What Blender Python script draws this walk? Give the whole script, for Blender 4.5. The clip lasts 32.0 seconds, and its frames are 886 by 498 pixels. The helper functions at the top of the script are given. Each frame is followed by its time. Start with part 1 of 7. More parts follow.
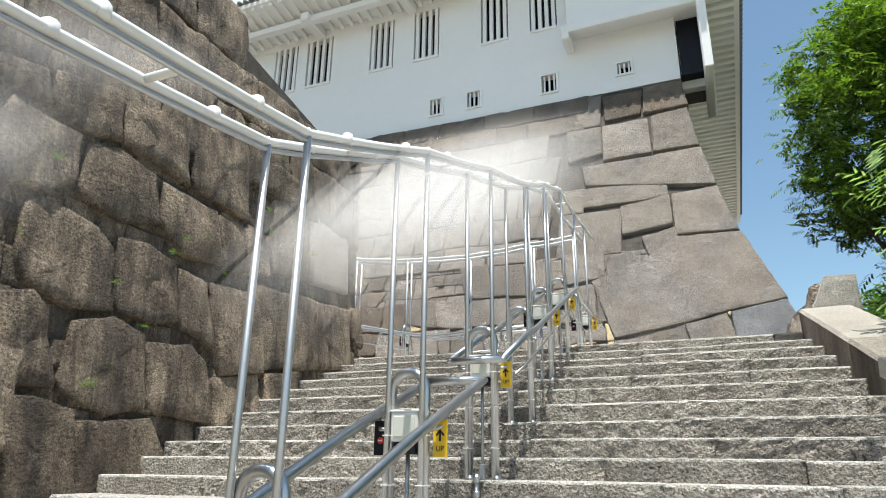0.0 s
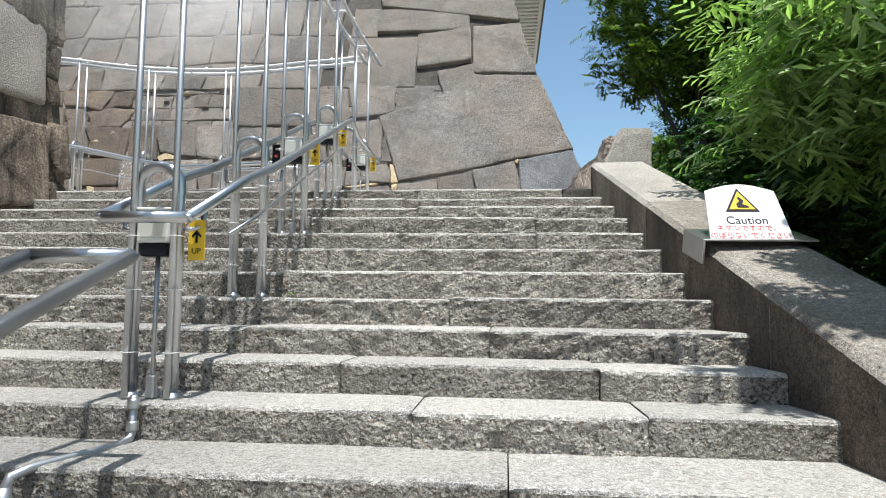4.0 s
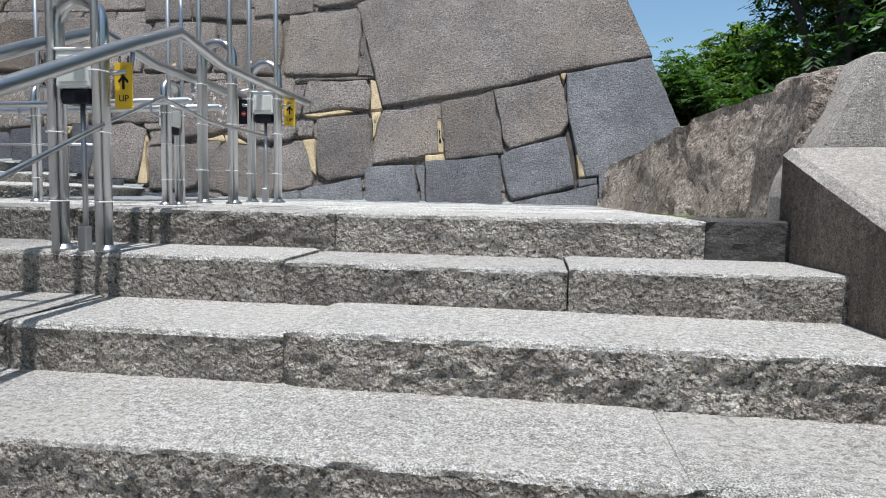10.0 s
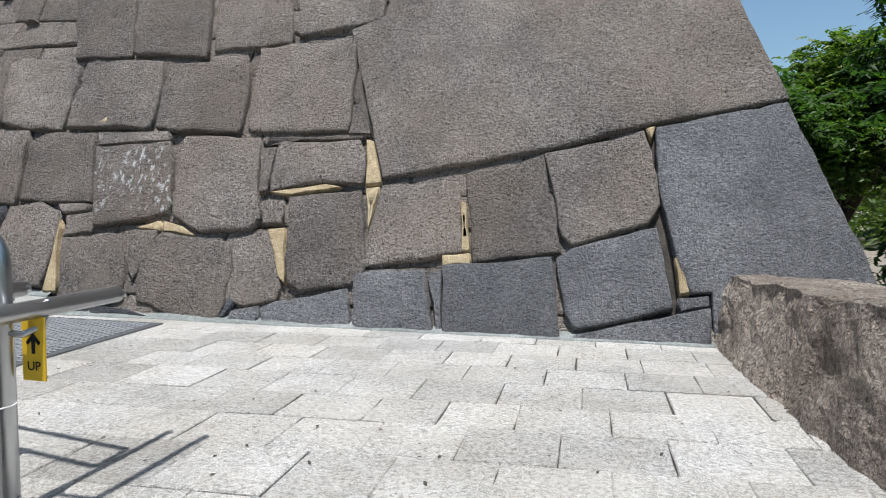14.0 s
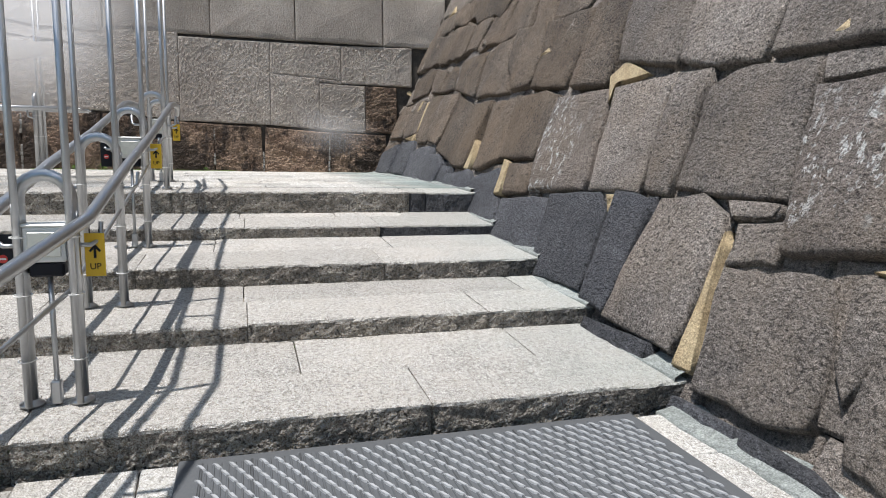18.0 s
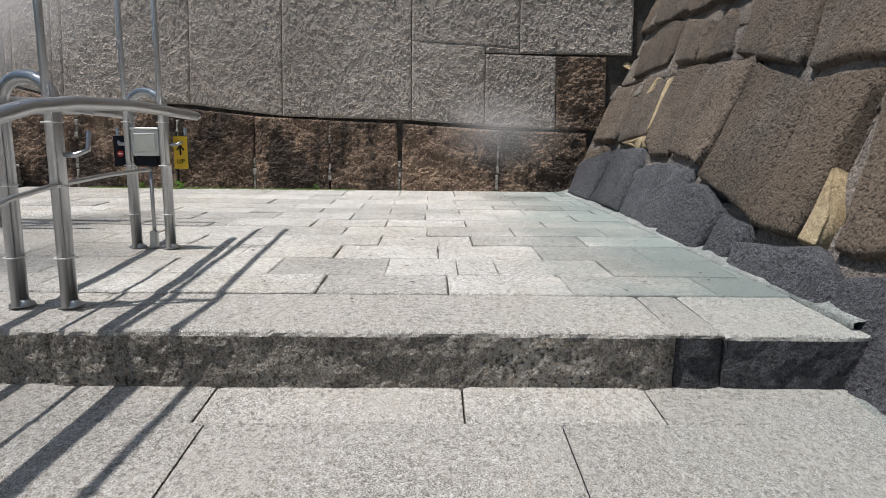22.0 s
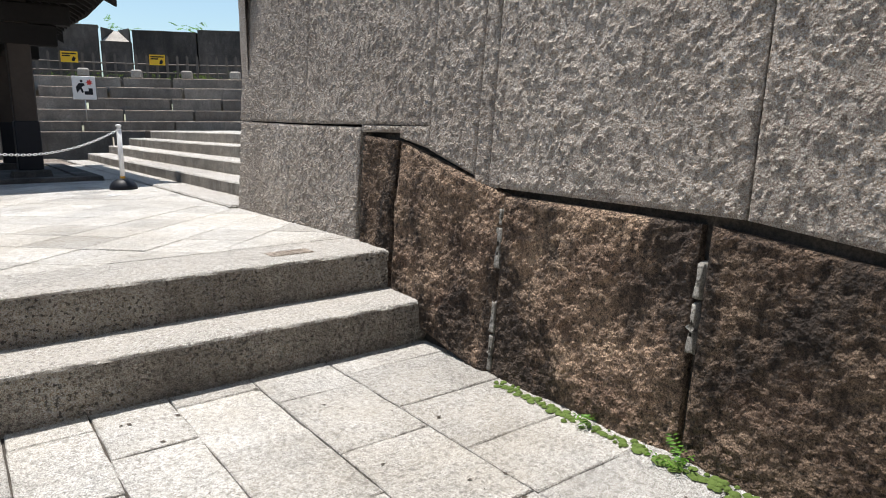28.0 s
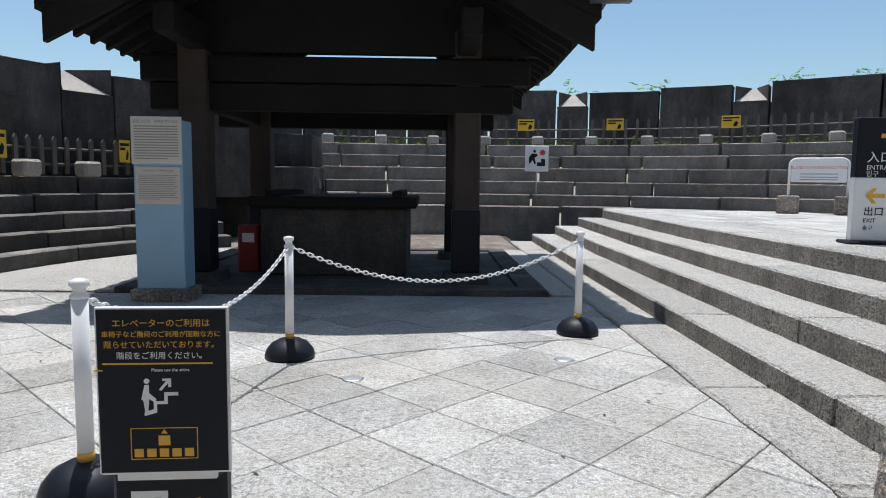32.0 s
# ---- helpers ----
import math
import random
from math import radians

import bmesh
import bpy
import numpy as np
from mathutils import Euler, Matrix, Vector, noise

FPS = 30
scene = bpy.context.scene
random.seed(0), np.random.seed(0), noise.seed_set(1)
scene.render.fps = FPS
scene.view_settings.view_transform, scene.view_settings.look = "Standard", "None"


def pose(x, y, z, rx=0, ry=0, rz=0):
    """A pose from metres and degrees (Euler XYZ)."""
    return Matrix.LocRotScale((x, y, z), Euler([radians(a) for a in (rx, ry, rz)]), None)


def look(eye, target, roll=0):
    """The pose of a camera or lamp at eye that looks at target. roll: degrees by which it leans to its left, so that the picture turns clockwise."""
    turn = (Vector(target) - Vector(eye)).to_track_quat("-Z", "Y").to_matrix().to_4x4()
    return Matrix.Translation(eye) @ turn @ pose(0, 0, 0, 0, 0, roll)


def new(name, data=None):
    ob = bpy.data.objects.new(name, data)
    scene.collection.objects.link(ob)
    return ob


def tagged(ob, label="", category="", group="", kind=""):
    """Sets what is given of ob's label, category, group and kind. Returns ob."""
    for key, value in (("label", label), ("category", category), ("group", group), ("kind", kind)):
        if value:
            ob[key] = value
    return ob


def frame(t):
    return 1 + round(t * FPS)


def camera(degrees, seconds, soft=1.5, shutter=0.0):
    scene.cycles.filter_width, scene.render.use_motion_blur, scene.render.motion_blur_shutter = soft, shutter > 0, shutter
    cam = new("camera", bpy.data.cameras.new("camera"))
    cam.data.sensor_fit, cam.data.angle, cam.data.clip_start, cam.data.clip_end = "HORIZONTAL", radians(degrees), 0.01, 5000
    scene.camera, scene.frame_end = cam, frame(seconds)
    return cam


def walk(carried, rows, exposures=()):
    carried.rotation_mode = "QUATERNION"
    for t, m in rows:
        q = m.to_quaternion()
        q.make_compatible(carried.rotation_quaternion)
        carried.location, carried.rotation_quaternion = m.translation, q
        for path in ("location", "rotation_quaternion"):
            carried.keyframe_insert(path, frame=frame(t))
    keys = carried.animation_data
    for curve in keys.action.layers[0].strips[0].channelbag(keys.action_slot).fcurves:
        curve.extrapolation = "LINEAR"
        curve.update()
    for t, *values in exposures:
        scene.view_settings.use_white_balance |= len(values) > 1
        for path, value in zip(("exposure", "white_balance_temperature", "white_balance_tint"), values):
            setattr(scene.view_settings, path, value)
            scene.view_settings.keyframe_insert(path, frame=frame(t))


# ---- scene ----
cam = camera(67.61, 32.0, 1.0)
# seconds, x, y, z, yaw, pitch, roll
ROWS = [
    (0.0, 0.096, 0.014, 1.459, 23.09, 18.75, -0.77),
    (0.5, 0.067, 0.065, 1.415, 18.17, 13.36, -0.77),
    (1.0, -0.009, 0.067, 1.384, 11.04, 9.82, -0.74),
    (1.5, -0.047, 0.121, 1.363, 8.45, 8.31, -0.74),
    (2.0, -0.023, 0.328, 1.384, 6.66, 7.24, -0.66),
    (2.5, -0.009, 0.654, 1.514, 6.14, 6.41, -0.58),
    (3.0, -0.064, 1.014, 1.642, 5.84, 5.82, -0.70),
    (3.5, 0.037, 1.406, 1.772, 5.59, 5.21, -0.64),
    (5.5, -0.029, 3.039, 2.216, 4.62, 2.48, -0.79),
    (6.0, 0.005, 3.434, 2.354, 4.60, 0.82, -0.73),
    (6.5, -0.045, 3.814, 2.470, 4.80, -0.43, -0.83),
    (7.0, 0.001, 4.232, 2.577, 4.80, -1.65, -0.81),
    (7.5, -0.028, 4.625, 2.699, 4.95, -3.47, -0.83),
    (8.0, -0.038, 4.988, 2.821, 4.44, -4.64, -0.96),
    (8.5, -0.047, 5.368, 2.970, 3.83, -4.60, -0.95),
    (9.0, -0.097, 5.779, 3.103, 3.72, -4.63, -1.12),
    (9.5, -0.046, 6.188, 3.266, 4.46, -4.73, -1.02),
    (10.0, -0.068, 6.557, 3.371, 7.94, -4.86, -1.08),
    (10.5, -0.065, 6.949, 3.517, 8.24, -5.55, -0.81),
    (11.0, -0.060, 7.350, 3.703, 9.09, -5.40, -0.64),
    (11.5, -0.146, 7.748, 3.863, 10.89, -4.86, -0.63),
    (12.0, -0.070, 8.123, 3.999, 11.49, -4.73, -0.50),
    (12.5, -0.170, 8.529, 4.086, 11.75, -4.68, -0.59),
    (13.0, -0.151, 8.941, 4.239, 12.08, -4.59, -0.63),
    (13.5, -0.194, 9.350, 4.357, 12.17, -4.41, -0.60),
    (15.5, -0.876, 11.281, 4.518, 21.65, -3.93, -1.12),
    (16.0, -1.145, 11.837, 4.525, 29.80, -4.91, -1.09),
    (16.5, -1.425, 12.340, 4.555, 34.70, -6.69, -1.19),
    (17.0, -1.827, 12.732, 4.592, 52.54, -7.71, -0.96),
    (17.5, -2.298, 13.111, 4.577, 60.94, -8.06, -1.04),
    (18.0, -2.816, 13.345, 4.575, 73.31, -8.31, -1.14),
    (18.5, -3.420, 13.592, 4.584, 78.95, -8.75, -1.05),
    (19.0, -3.963, 13.757, 4.622, 81.91, -8.89, -0.98),
    (19.5, -4.554, 13.865, 4.624, 84.06, -8.79, -1.00),
    (20.0, -5.163, 14.002, 4.623, 86.75, -8.77, -0.72),
    (20.5, -5.767, 14.050, 4.629, 88.69, -8.76, -0.70),
    (21.0, -6.384, 14.163, 4.667, 88.70, -8.71, -0.62),
    (21.5, -6.925, 14.149, 4.766, 88.98, -8.90, -0.58),
    (22.0, -7.457, 14.137, 4.913, 89.12, -10.26, -0.64),
    (22.5, -7.970, 14.231, 4.983, 89.18, -10.89, -0.47),
    (23.0, -8.562, 14.198, 5.042, 89.47, -11.09, -0.46),
    (23.5, -9.039, 14.219, 5.178, 89.49, -11.39, -0.53),
    (24.0, -9.583, 14.295, 5.315, 89.76, -12.37, -0.39),
    (24.5, -10.080, 14.197, 5.370, 90.24, -12.87, -0.54),
    (26.5, -12.166, 13.503, 5.536, 108.56, -12.78, -0.22),
    (27.0, -12.644, 13.261, 5.469, 115.94, -11.19, -0.37),
    (27.5, -13.113, 12.946, 5.537, 130.89, -11.51, 0.37),
    (28.0, -13.382, 12.481, 5.535, 143.31, -10.42, -0.10),
    (28.5, -13.669, 11.974, 5.560, 155.86, -9.91, 0.18),
    (29.0, -13.781, 11.403, 5.570, 163.53, -9.46, 0.06),
    (29.5, -13.881, 10.830, 5.580, 168.25, -9.28, 0.11),
    (30.0, -13.890, 10.245, 5.580, 174.50, -8.80, 0.05),
    (30.5, -14.000, 9.675, 5.605, 176.20, -8.35, 0.05),
    (31.0, -14.037, 9.085, 5.605, 177.55, -7.45, -0.25),
    (31.5, -14.040, 8.550, 5.790, 178.40, -6.45, -0.45),
    (32.0, -14.041, 8.125, 5.952, 179.05, -5.71, -0.70),
]
# seconds, stops, kelvin, tint
EXPOSURES = [(0.0, 0.6, 6850, 4.0), (1.0, 0.58, 6821, 4.3), (3.5, 0.55, 6560, 5), (6.0, 0.42, 6600, 7.0), (9.0, 0.36, 6450, 8.0), (10.0, 0.23, 6250, 8.0), (11.0, 0.1, 6300, 8.0), (12.0, -0.06, 6350, 8.0), (13.0, 0.0, 6375, 8.0), (15.0, 0.22, 6425, 8.0), (16.0, 0.42, 6450, 8.0), (17.0, 0.46, 6516, 8.3), (18.0, 0.2, 6583, 8.7), (19.0, 0.0, 6650, 9.0), (21.0, 0.0, 6650, 9.0), (23.0, -0.13, 6650, 9.0), (24.0, -0.2, 6707, 9.0), (26.5, 0.27, 6850, 9.0), (27.2, 0.31, 6826, 9.0), (28.0, 0.36, 6800, 9.0), (29.0, 0.36, 6550, 9.0), (30.0, 0.06, 6450, 8.5), (31.0, -0.05, 6350, 8.0), (32.0, 0.03, 6300, 8.0)]
walk(cam, [(t, pose(x, y, z, 90 + pitch, roll, yaw)) for t, x, y, z, yaw, pitch, roll in ROWS], EXPOSURES)

# ---- light: high summer sun a little south of overhead, clear sky ----
SUN_DIR = Vector((0.17, -0.62, 2.65)).normalized()
world = bpy.data.worlds.new("world")
scene.world = world
world.use_nodes = True
wn = world.node_tree.nodes
sky = wn.new("ShaderNodeTexSky")
sky.sky_type = "NISHITA"
sky.sun_disc = False
sky.sun_elevation = math.asin(SUN_DIR.z)
sky.sun_rotation = math.atan2(SUN_DIR.x, SUN_DIR.y)
sky.air_density, sky.dust_density, sky.ozone_density = 1.0, 1.2, 0.2
haze = wn.new("ShaderNodeMix")
haze.data_type, haze.blend_type = "RGBA", "MULTIPLY"
haze.inputs["Factor"].default_value = 1.0
haze.inputs["B"].default_value = (0.92, 1.04, 1.07, 1)
world.node_tree.links.new(sky.outputs[0], haze.inputs["A"])
world.node_tree.links.new(haze.outputs["Result"], wn["Background"].inputs[0])
wn["Background"].inputs[1].default_value = 0.12
sun_data = bpy.data.lights.new("sun", "SUN")
sun_data.energy, sun_data.angle, sun_data.color = 5.0, radians(0.53), (1.0, 0.968, 0.965)
sun_ob = new("sun", sun_data)
sun_ob.matrix_world = look(SUN_DIR * 60, (0, 0, 0))


# ---- materials ----
def nodes_of(name):
    m = bpy.data.materials.new(name)
    m.use_nodes = True
    return m, m.node_tree.nodes, m.node_tree.links, m.node_tree.nodes["Principled BSDF"]


def noise_node(n, l, coord, scale, detail=6.0, rough=0.6, stretch=(1, 1, 1)):
    mp = n.new("ShaderNodeMapping")
    mp.inputs["Scale"].default_value = stretch
    l.new(coord, mp.inputs["Vector"])
    t = n.new("ShaderNodeTexNoise")
    t.inputs["Scale"].default_value = scale
    t.inputs["Detail"].default_value = detail
    t.inputs["Roughness"].default_value = rough
    l.new(mp.outputs[0], t.inputs["Vector"])
    return t.outputs["Fac"]


def ramp_node(n, l, fac, stops):
    r = n.new("ShaderNodeValToRGB")
    e = r.color_ramp.elements
    while len(e) < len(stops):
        e.new(0.5)
    for i, (p, c) in enumerate(stops):
        e[i].position = p
        e[i].color = (c, c, c, 1) if isinstance(c, (int, float)) else (*c, 1)
    l.new(fac, r.inputs["Fac"])
    return r.outputs["Color"]


def mix_node(n, l, fac, a, b, mode="MIX"):
    x = n.new("ShaderNodeMix")
    x.data_type, x.blend_type = "RGBA", mode
    for sock, val in ((x.inputs["Factor"], fac), (x.inputs["A"], a), (x.inputs["B"], b)):
        if isinstance(val, (int, float)):
            sock.default_value = val
        elif isinstance(val, tuple):
            sock.default_value = (*val, 1)
        else:
            l.new(val, sock)
    return x.outputs["Result"]


def stone_mat(name, dark, light, grain=60.0, patch=1.6, bump=0.35, bump_scale=45.0, tint=0.25, stain=None,
              stain_amount=0.5, stain_stretch=(1, 1, 1), stain_scale=1.2, speck=0.35, chips=0.0, chip_scale=14.0, rough=0.85,
              pits=0.0, pit_scale=40.0, pit_color=(0.05, 0.045, 0.04), deposit=None, film=(15.6, 17.0, 0.6), lime=0.0, band=(0.40, 0.62)):
    """Weathered stone: crystal grain, patches, pits, a stain with its own shape, tint from piece to piece, relief."""
    m, n, l, b = nodes_of(name)
    pos = n.new("ShaderNodeNewGeometry").outputs["Position"]
    rnd = n.new("ShaderNodeObjectInfo").outputs["Random"]
    patchy = noise_node(n, l, pos, patch, 8, 0.68)
    col = mix_node(n, l, ramp_node(n, l, patchy, [(0.32, 0.0), (0.68, 1.0)]), dark, light)
    fine = noise_node(n, l, pos, grain, 3, 0.75)
    col = mix_node(n, l, speck, col, ramp_node(n, l, fine, [(0.36, 0.0), (0.5, 0.5), (0.64, 1.0)]), "OVERLAY")
    coarse = noise_node(n, l, pos, grain * 0.22, 4, 0.7)
    col = mix_node(n, l, speck * 0.6, col, ramp_node(n, l, coarse, [(0.36, 0.15), (0.5, 0.5), (0.66, 0.9)]), "OVERLAY")
    if stain is not None:
        st = noise_node(n, l, pos, stain_scale, 9, 0.7, stain_stretch)
        col = mix_node(n, l, ramp_node(n, l, st, [(band[0], 0.0), (band[1], stain_amount)]), col, stain)
    pitted = None
    if pits > 0:
        pitted = ramp_node(n, l, noise_node(n, l, pos, pit_scale, 3, 0.6), [(0.36, 0.0), (0.47, 1.0)])
        where = ramp_node(n, l, noise_node(n, l, pos, 2.4, 5, 0.6), [(0.36, pits * 0.45), (0.6, pits)])
        inv = n.new("ShaderNodeMath")
        inv.operation = "SUBTRACT"
        inv.inputs[0].default_value = 1.0
        l.new(pitted, inv.inputs[1])
        amt = n.new("ShaderNodeMath")
        amt.operation = "MULTIPLY"
        l.new(inv.outputs[0], amt.inputs[0])
        l.new(where, amt.inputs[1])
        col = mix_node(n, l, amt.outputs[0], col, pit_color)
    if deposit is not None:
        # grey-green mineral film left by mist at the great wall's foot; risers go near-black
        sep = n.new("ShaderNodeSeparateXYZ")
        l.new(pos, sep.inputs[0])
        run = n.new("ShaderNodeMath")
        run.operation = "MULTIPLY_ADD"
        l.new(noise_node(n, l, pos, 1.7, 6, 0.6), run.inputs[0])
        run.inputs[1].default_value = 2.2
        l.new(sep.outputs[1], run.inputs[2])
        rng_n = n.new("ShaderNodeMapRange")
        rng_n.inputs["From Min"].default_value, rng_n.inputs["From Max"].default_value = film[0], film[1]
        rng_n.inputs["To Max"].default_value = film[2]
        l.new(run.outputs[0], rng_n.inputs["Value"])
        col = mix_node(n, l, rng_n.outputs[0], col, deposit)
    if lime > 0:
        # chalky lime blooms in a few places
        fleck = ramp_node(n, l, noise_node(n, l, pos, 19.0, 5, 0.72, (1, 1, 0.4)), [(0.55, 0.0), (0.61, 1.0)])
        patch_at = ramp_node(n, l, noise_node(n, l, pos, 1.15, 2, 0.5), [(0.44, 0.0), (0.56, lime)])
        col = mix_node(n, l, mix_node(n, l, 1.0, fleck, patch_at, "MULTIPLY"), col, (0.62, 0.62, 0.60))
    per = ramp_node(n, l, rnd, [(0.0, 1.0 - tint), (0.5, 1.0), (1.0, 1.0 + tint * 0.6)])
    col = mix_node(n, l, 1.0, col, per, "MULTIPLY")
    l.new(col, b.inputs["Base Color"])
    b.inputs["Roughness"].default_value = rough
    b.inputs["Specular IOR Level"].default_value = 0.3

    def add(a, fac, c):
        k = n.new("ShaderNodeMath")
        k.operation = "MULTIPLY_ADD"
        l.new(a, k.inputs[0])
        k.inputs[1].default_value = fac
        if c is None:
            k.inputs[2].default_value = 0.0
        else:
            l.new(c, k.inputs[2])
        return k.outputs[0]

    last = add(noise_node(n, l, pos, bump_scale, 5, 0.68), 1.0, None)
    last = add(noise_node(n, l, pos, 6.0, 4, 0.6), 0.9, last)
    if pitted is not None:
        last = add(pitted, 0.25 * pits, last)
    if chips > 0:
        v = n.new("ShaderNodeTexVoronoi")
        v.feature = "F1"
        v.inputs["Scale"].default_value = chip_scale
        v.inputs["Randomness"].default_value = 1.0
        warp = n.new("ShaderNodeVectorMath")
        warp.operation = "MULTIPLY_ADD"
        nz = n.new("ShaderNodeTexNoise")
        nz.inputs["Scale"].default_value = chip_scale * 0.8
        nz.inputs["Detail"].default_value = 4.0
        l.new(pos, nz.inputs["Vector"])
        l.new(nz.outputs["Color"], warp.inputs[0])
        warp.inputs[1].default_value = (2.2 / chip_scale, 2.2 / chip_scale, 2.2 / chip_scale)
        l.new(pos, warp.inputs[2])
        l.new(warp.outputs[0], v.inputs["Vector"])
        last = add(v.outputs["Distance"], chips, last)
        last = add(noise_node(n, l, pos, chip_scale * 1.1, 3, 0.5), chips * 0.7, last)
    bp = n.new("ShaderNodeBump")
    bp.inputs["Strength"].default_value = 1.0
    bp.inputs["Distance"].default_value = 0.022 * bump
    l.new(last, bp.inputs["Height"])
    l.new(bp.outputs[0], b.inputs["Normal"])
    return m


def plain_mat(name, color, rough=0.5, metal=0.0, vary=0.08, scale=30.0, bump=0.0, spec=0.5, coat=0.0):
    m, n, l, b = nodes_of(name)
    pos = n.new("ShaderNodeNewGeometry").outputs["Position"]
    f = noise_node(n, l, pos, scale, 6, 0.65)
    f2 = noise_node(n, l, pos, scale * 0.12, 5, 0.6)
    lo, hi = tuple(c * (1 - vary) for c in color), tuple(min(1.0, c * (1 + vary)) for c in color)
    col = mix_node(n, l, f, lo, hi)
    col = mix_node(n, l, ramp_node(n, l, f2, [(0.4, 0.0), (0.8, min(1.0, vary * 3))]), col, tuple(c * 0.7 for c in color))
    l.new(col, b.inputs["Base Color"])
    b.inputs["Metallic"].default_value = metal
    b.inputs["Specular IOR Level"].default_value = spec
    r = n.new("ShaderNodeMapRange")
    r.inputs["To Min"].default_value, r.inputs["To Max"].default_value = max(0.02, rough - 0.08), min(1.0, rough + 0.1)
    l.new(f2, r.inputs["Value"])
    l.new(r.outputs[0], b.inputs["Roughness"])
    if bump:
        bp = n.new("ShaderNodeBump")
        bp.inputs["Strength"].default_value, bp.inputs["Distance"].default_value = bump, 0.01
        l.new(f, bp.inputs["Height"])
        l.new(bp.outputs[0], b.inputs["Normal"])
    return m


def leaf_mat(name, dark, light):
    m, n, l, b = nodes_of(name)
    geo = n.new("ShaderNodeNewGeometry")
    col = ramp_node(n, l, geo.outputs["Random Per Island"], [(0.0, dark), (0.6, light), (1.0, tuple(min(1, c * 1.5) for c in light))])
    l.new(col, b.inputs["Base Color"])
    b.inputs["Roughness"].default_value = 0.45
    tr = n.new("ShaderNodeBsdfTranslucent")
    l.new(mix_node(n, l, 1.0, col, (1.0, 1.25, 0.5), "MULTIPLY"), tr.inputs["Color"])
    mx = n.new("ShaderNodeMixShader")
    mx.inputs[0].default_value = 0.45
    l.new(b.outputs[0], mx.inputs[1])
    l.new(tr.outputs[0], mx.inputs[2])
    l.new(mx.outputs[0], n["Material Output"].inputs["Surface"])
    return m


TREAD = stone_mat("granite_tread", (0.475, 0.455, 0.42), (0.705, 0.68, 0.64), 190, 1.6, 1.2, 60, 0.14, (0.38, 0.335, 0.28), 0.35, (1, 1, 1), 1.6, 0.8, 0.45, 36, pits=0.62, pit_scale=46, pit_color=(0.17, 0.155, 0.14),
                  deposit=(0.40, 0.45, 0.42), film=(15.7, 17.2, 0.5))
# riser: darker stain and pits than the tread, near-black towards the great wall
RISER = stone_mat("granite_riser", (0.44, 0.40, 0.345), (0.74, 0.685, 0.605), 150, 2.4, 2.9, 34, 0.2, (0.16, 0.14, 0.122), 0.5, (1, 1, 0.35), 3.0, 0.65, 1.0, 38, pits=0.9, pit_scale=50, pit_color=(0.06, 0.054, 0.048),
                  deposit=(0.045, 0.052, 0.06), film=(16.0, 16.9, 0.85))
PAVE = stone_mat("granite_paving", (0.43, 0.422, 0.402), (0.635, 0.62, 0.588), 200, 1.4, 0.8, 70, 0.2, (0.43, 0.375, 0.29), 0.35, (1, 1, 1), 0.9, 0.75, pits=0.6, pit_scale=42, pit_color=(0.16, 0.15, 0.135))
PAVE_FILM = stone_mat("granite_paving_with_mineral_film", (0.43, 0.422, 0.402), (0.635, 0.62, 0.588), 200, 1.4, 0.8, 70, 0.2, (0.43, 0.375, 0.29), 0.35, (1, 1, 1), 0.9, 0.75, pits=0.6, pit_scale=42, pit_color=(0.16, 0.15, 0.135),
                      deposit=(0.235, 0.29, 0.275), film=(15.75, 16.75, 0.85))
BIGSTONE = stone_mat("andesite_block", (0.178, 0.160, 0.147), (0.36, 0.32, 0.286), 150, 1.1, 2.5, 42, 0.26, (0.33, 0.265, 0.20), 0.5, (1, 1, 0.5), 0.8, 0.75, pits=0.85, pit_scale=44, pit_color=(0.06, 0.054, 0.05))
DARKSTONE = stone_mat("dark_shaded_andesite_block", (0.10, 0.085, 0.073), (0.255, 0.212, 0.172), 150, 1.1, 2.7, 42, 0.3, (0.28, 0.205, 0.14), 0.55, (1, 1, 0.5), 0.9, 0.75, pits=0.85, pit_scale=42, pit_color=(0.036, 0.031, 0.028))
LIMED = stone_mat("lime_bloomed_block", (0.12, 0.108, 0.10), (0.29, 0.25, 0.222), 150, 1.1, 2.5, 42, 0.2, (0.26, 0.205, 0.15), 0.5, (1, 1, 0.5), 0.8, 0.75, pits=0.85, pit_scale=44, pit_color=(0.045, 0.04, 0.037), lime=1.0)
PALEBLUE = stone_mat("pale_blue_grey_block", (0.155, 0.158, 0.166), (0.28, 0.28, 0.284), 150, 1.1, 2.3, 42, 0.2, (0.13, 0.13, 0.138), 0.5, (1, 1, 0.5), 1.0, 0.7, pits=0.7, pit_scale=40, pit_color=(0.07, 0.07, 0.075))
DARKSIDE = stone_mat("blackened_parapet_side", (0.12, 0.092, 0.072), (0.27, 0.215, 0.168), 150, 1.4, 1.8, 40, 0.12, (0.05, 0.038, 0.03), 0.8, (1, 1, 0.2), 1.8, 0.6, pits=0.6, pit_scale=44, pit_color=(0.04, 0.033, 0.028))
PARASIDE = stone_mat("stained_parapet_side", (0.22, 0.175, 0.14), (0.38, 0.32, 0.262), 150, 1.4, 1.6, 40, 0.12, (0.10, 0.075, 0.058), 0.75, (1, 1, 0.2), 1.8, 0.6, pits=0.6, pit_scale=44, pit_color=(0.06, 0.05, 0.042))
BLUESTONE = stone_mat("damp_blue_grey_block", (0.075, 0.079, 0.09), (0.155, 0.158, 0.17), 150, 1.1, 2.3, 42, 0.25, (0.09, 0.09, 0.098), 0.5, (1, 1, 0.5), 1.0, 0.7, pits=0.8, pit_scale=40, pit_color=(0.045, 0.045, 0.05))
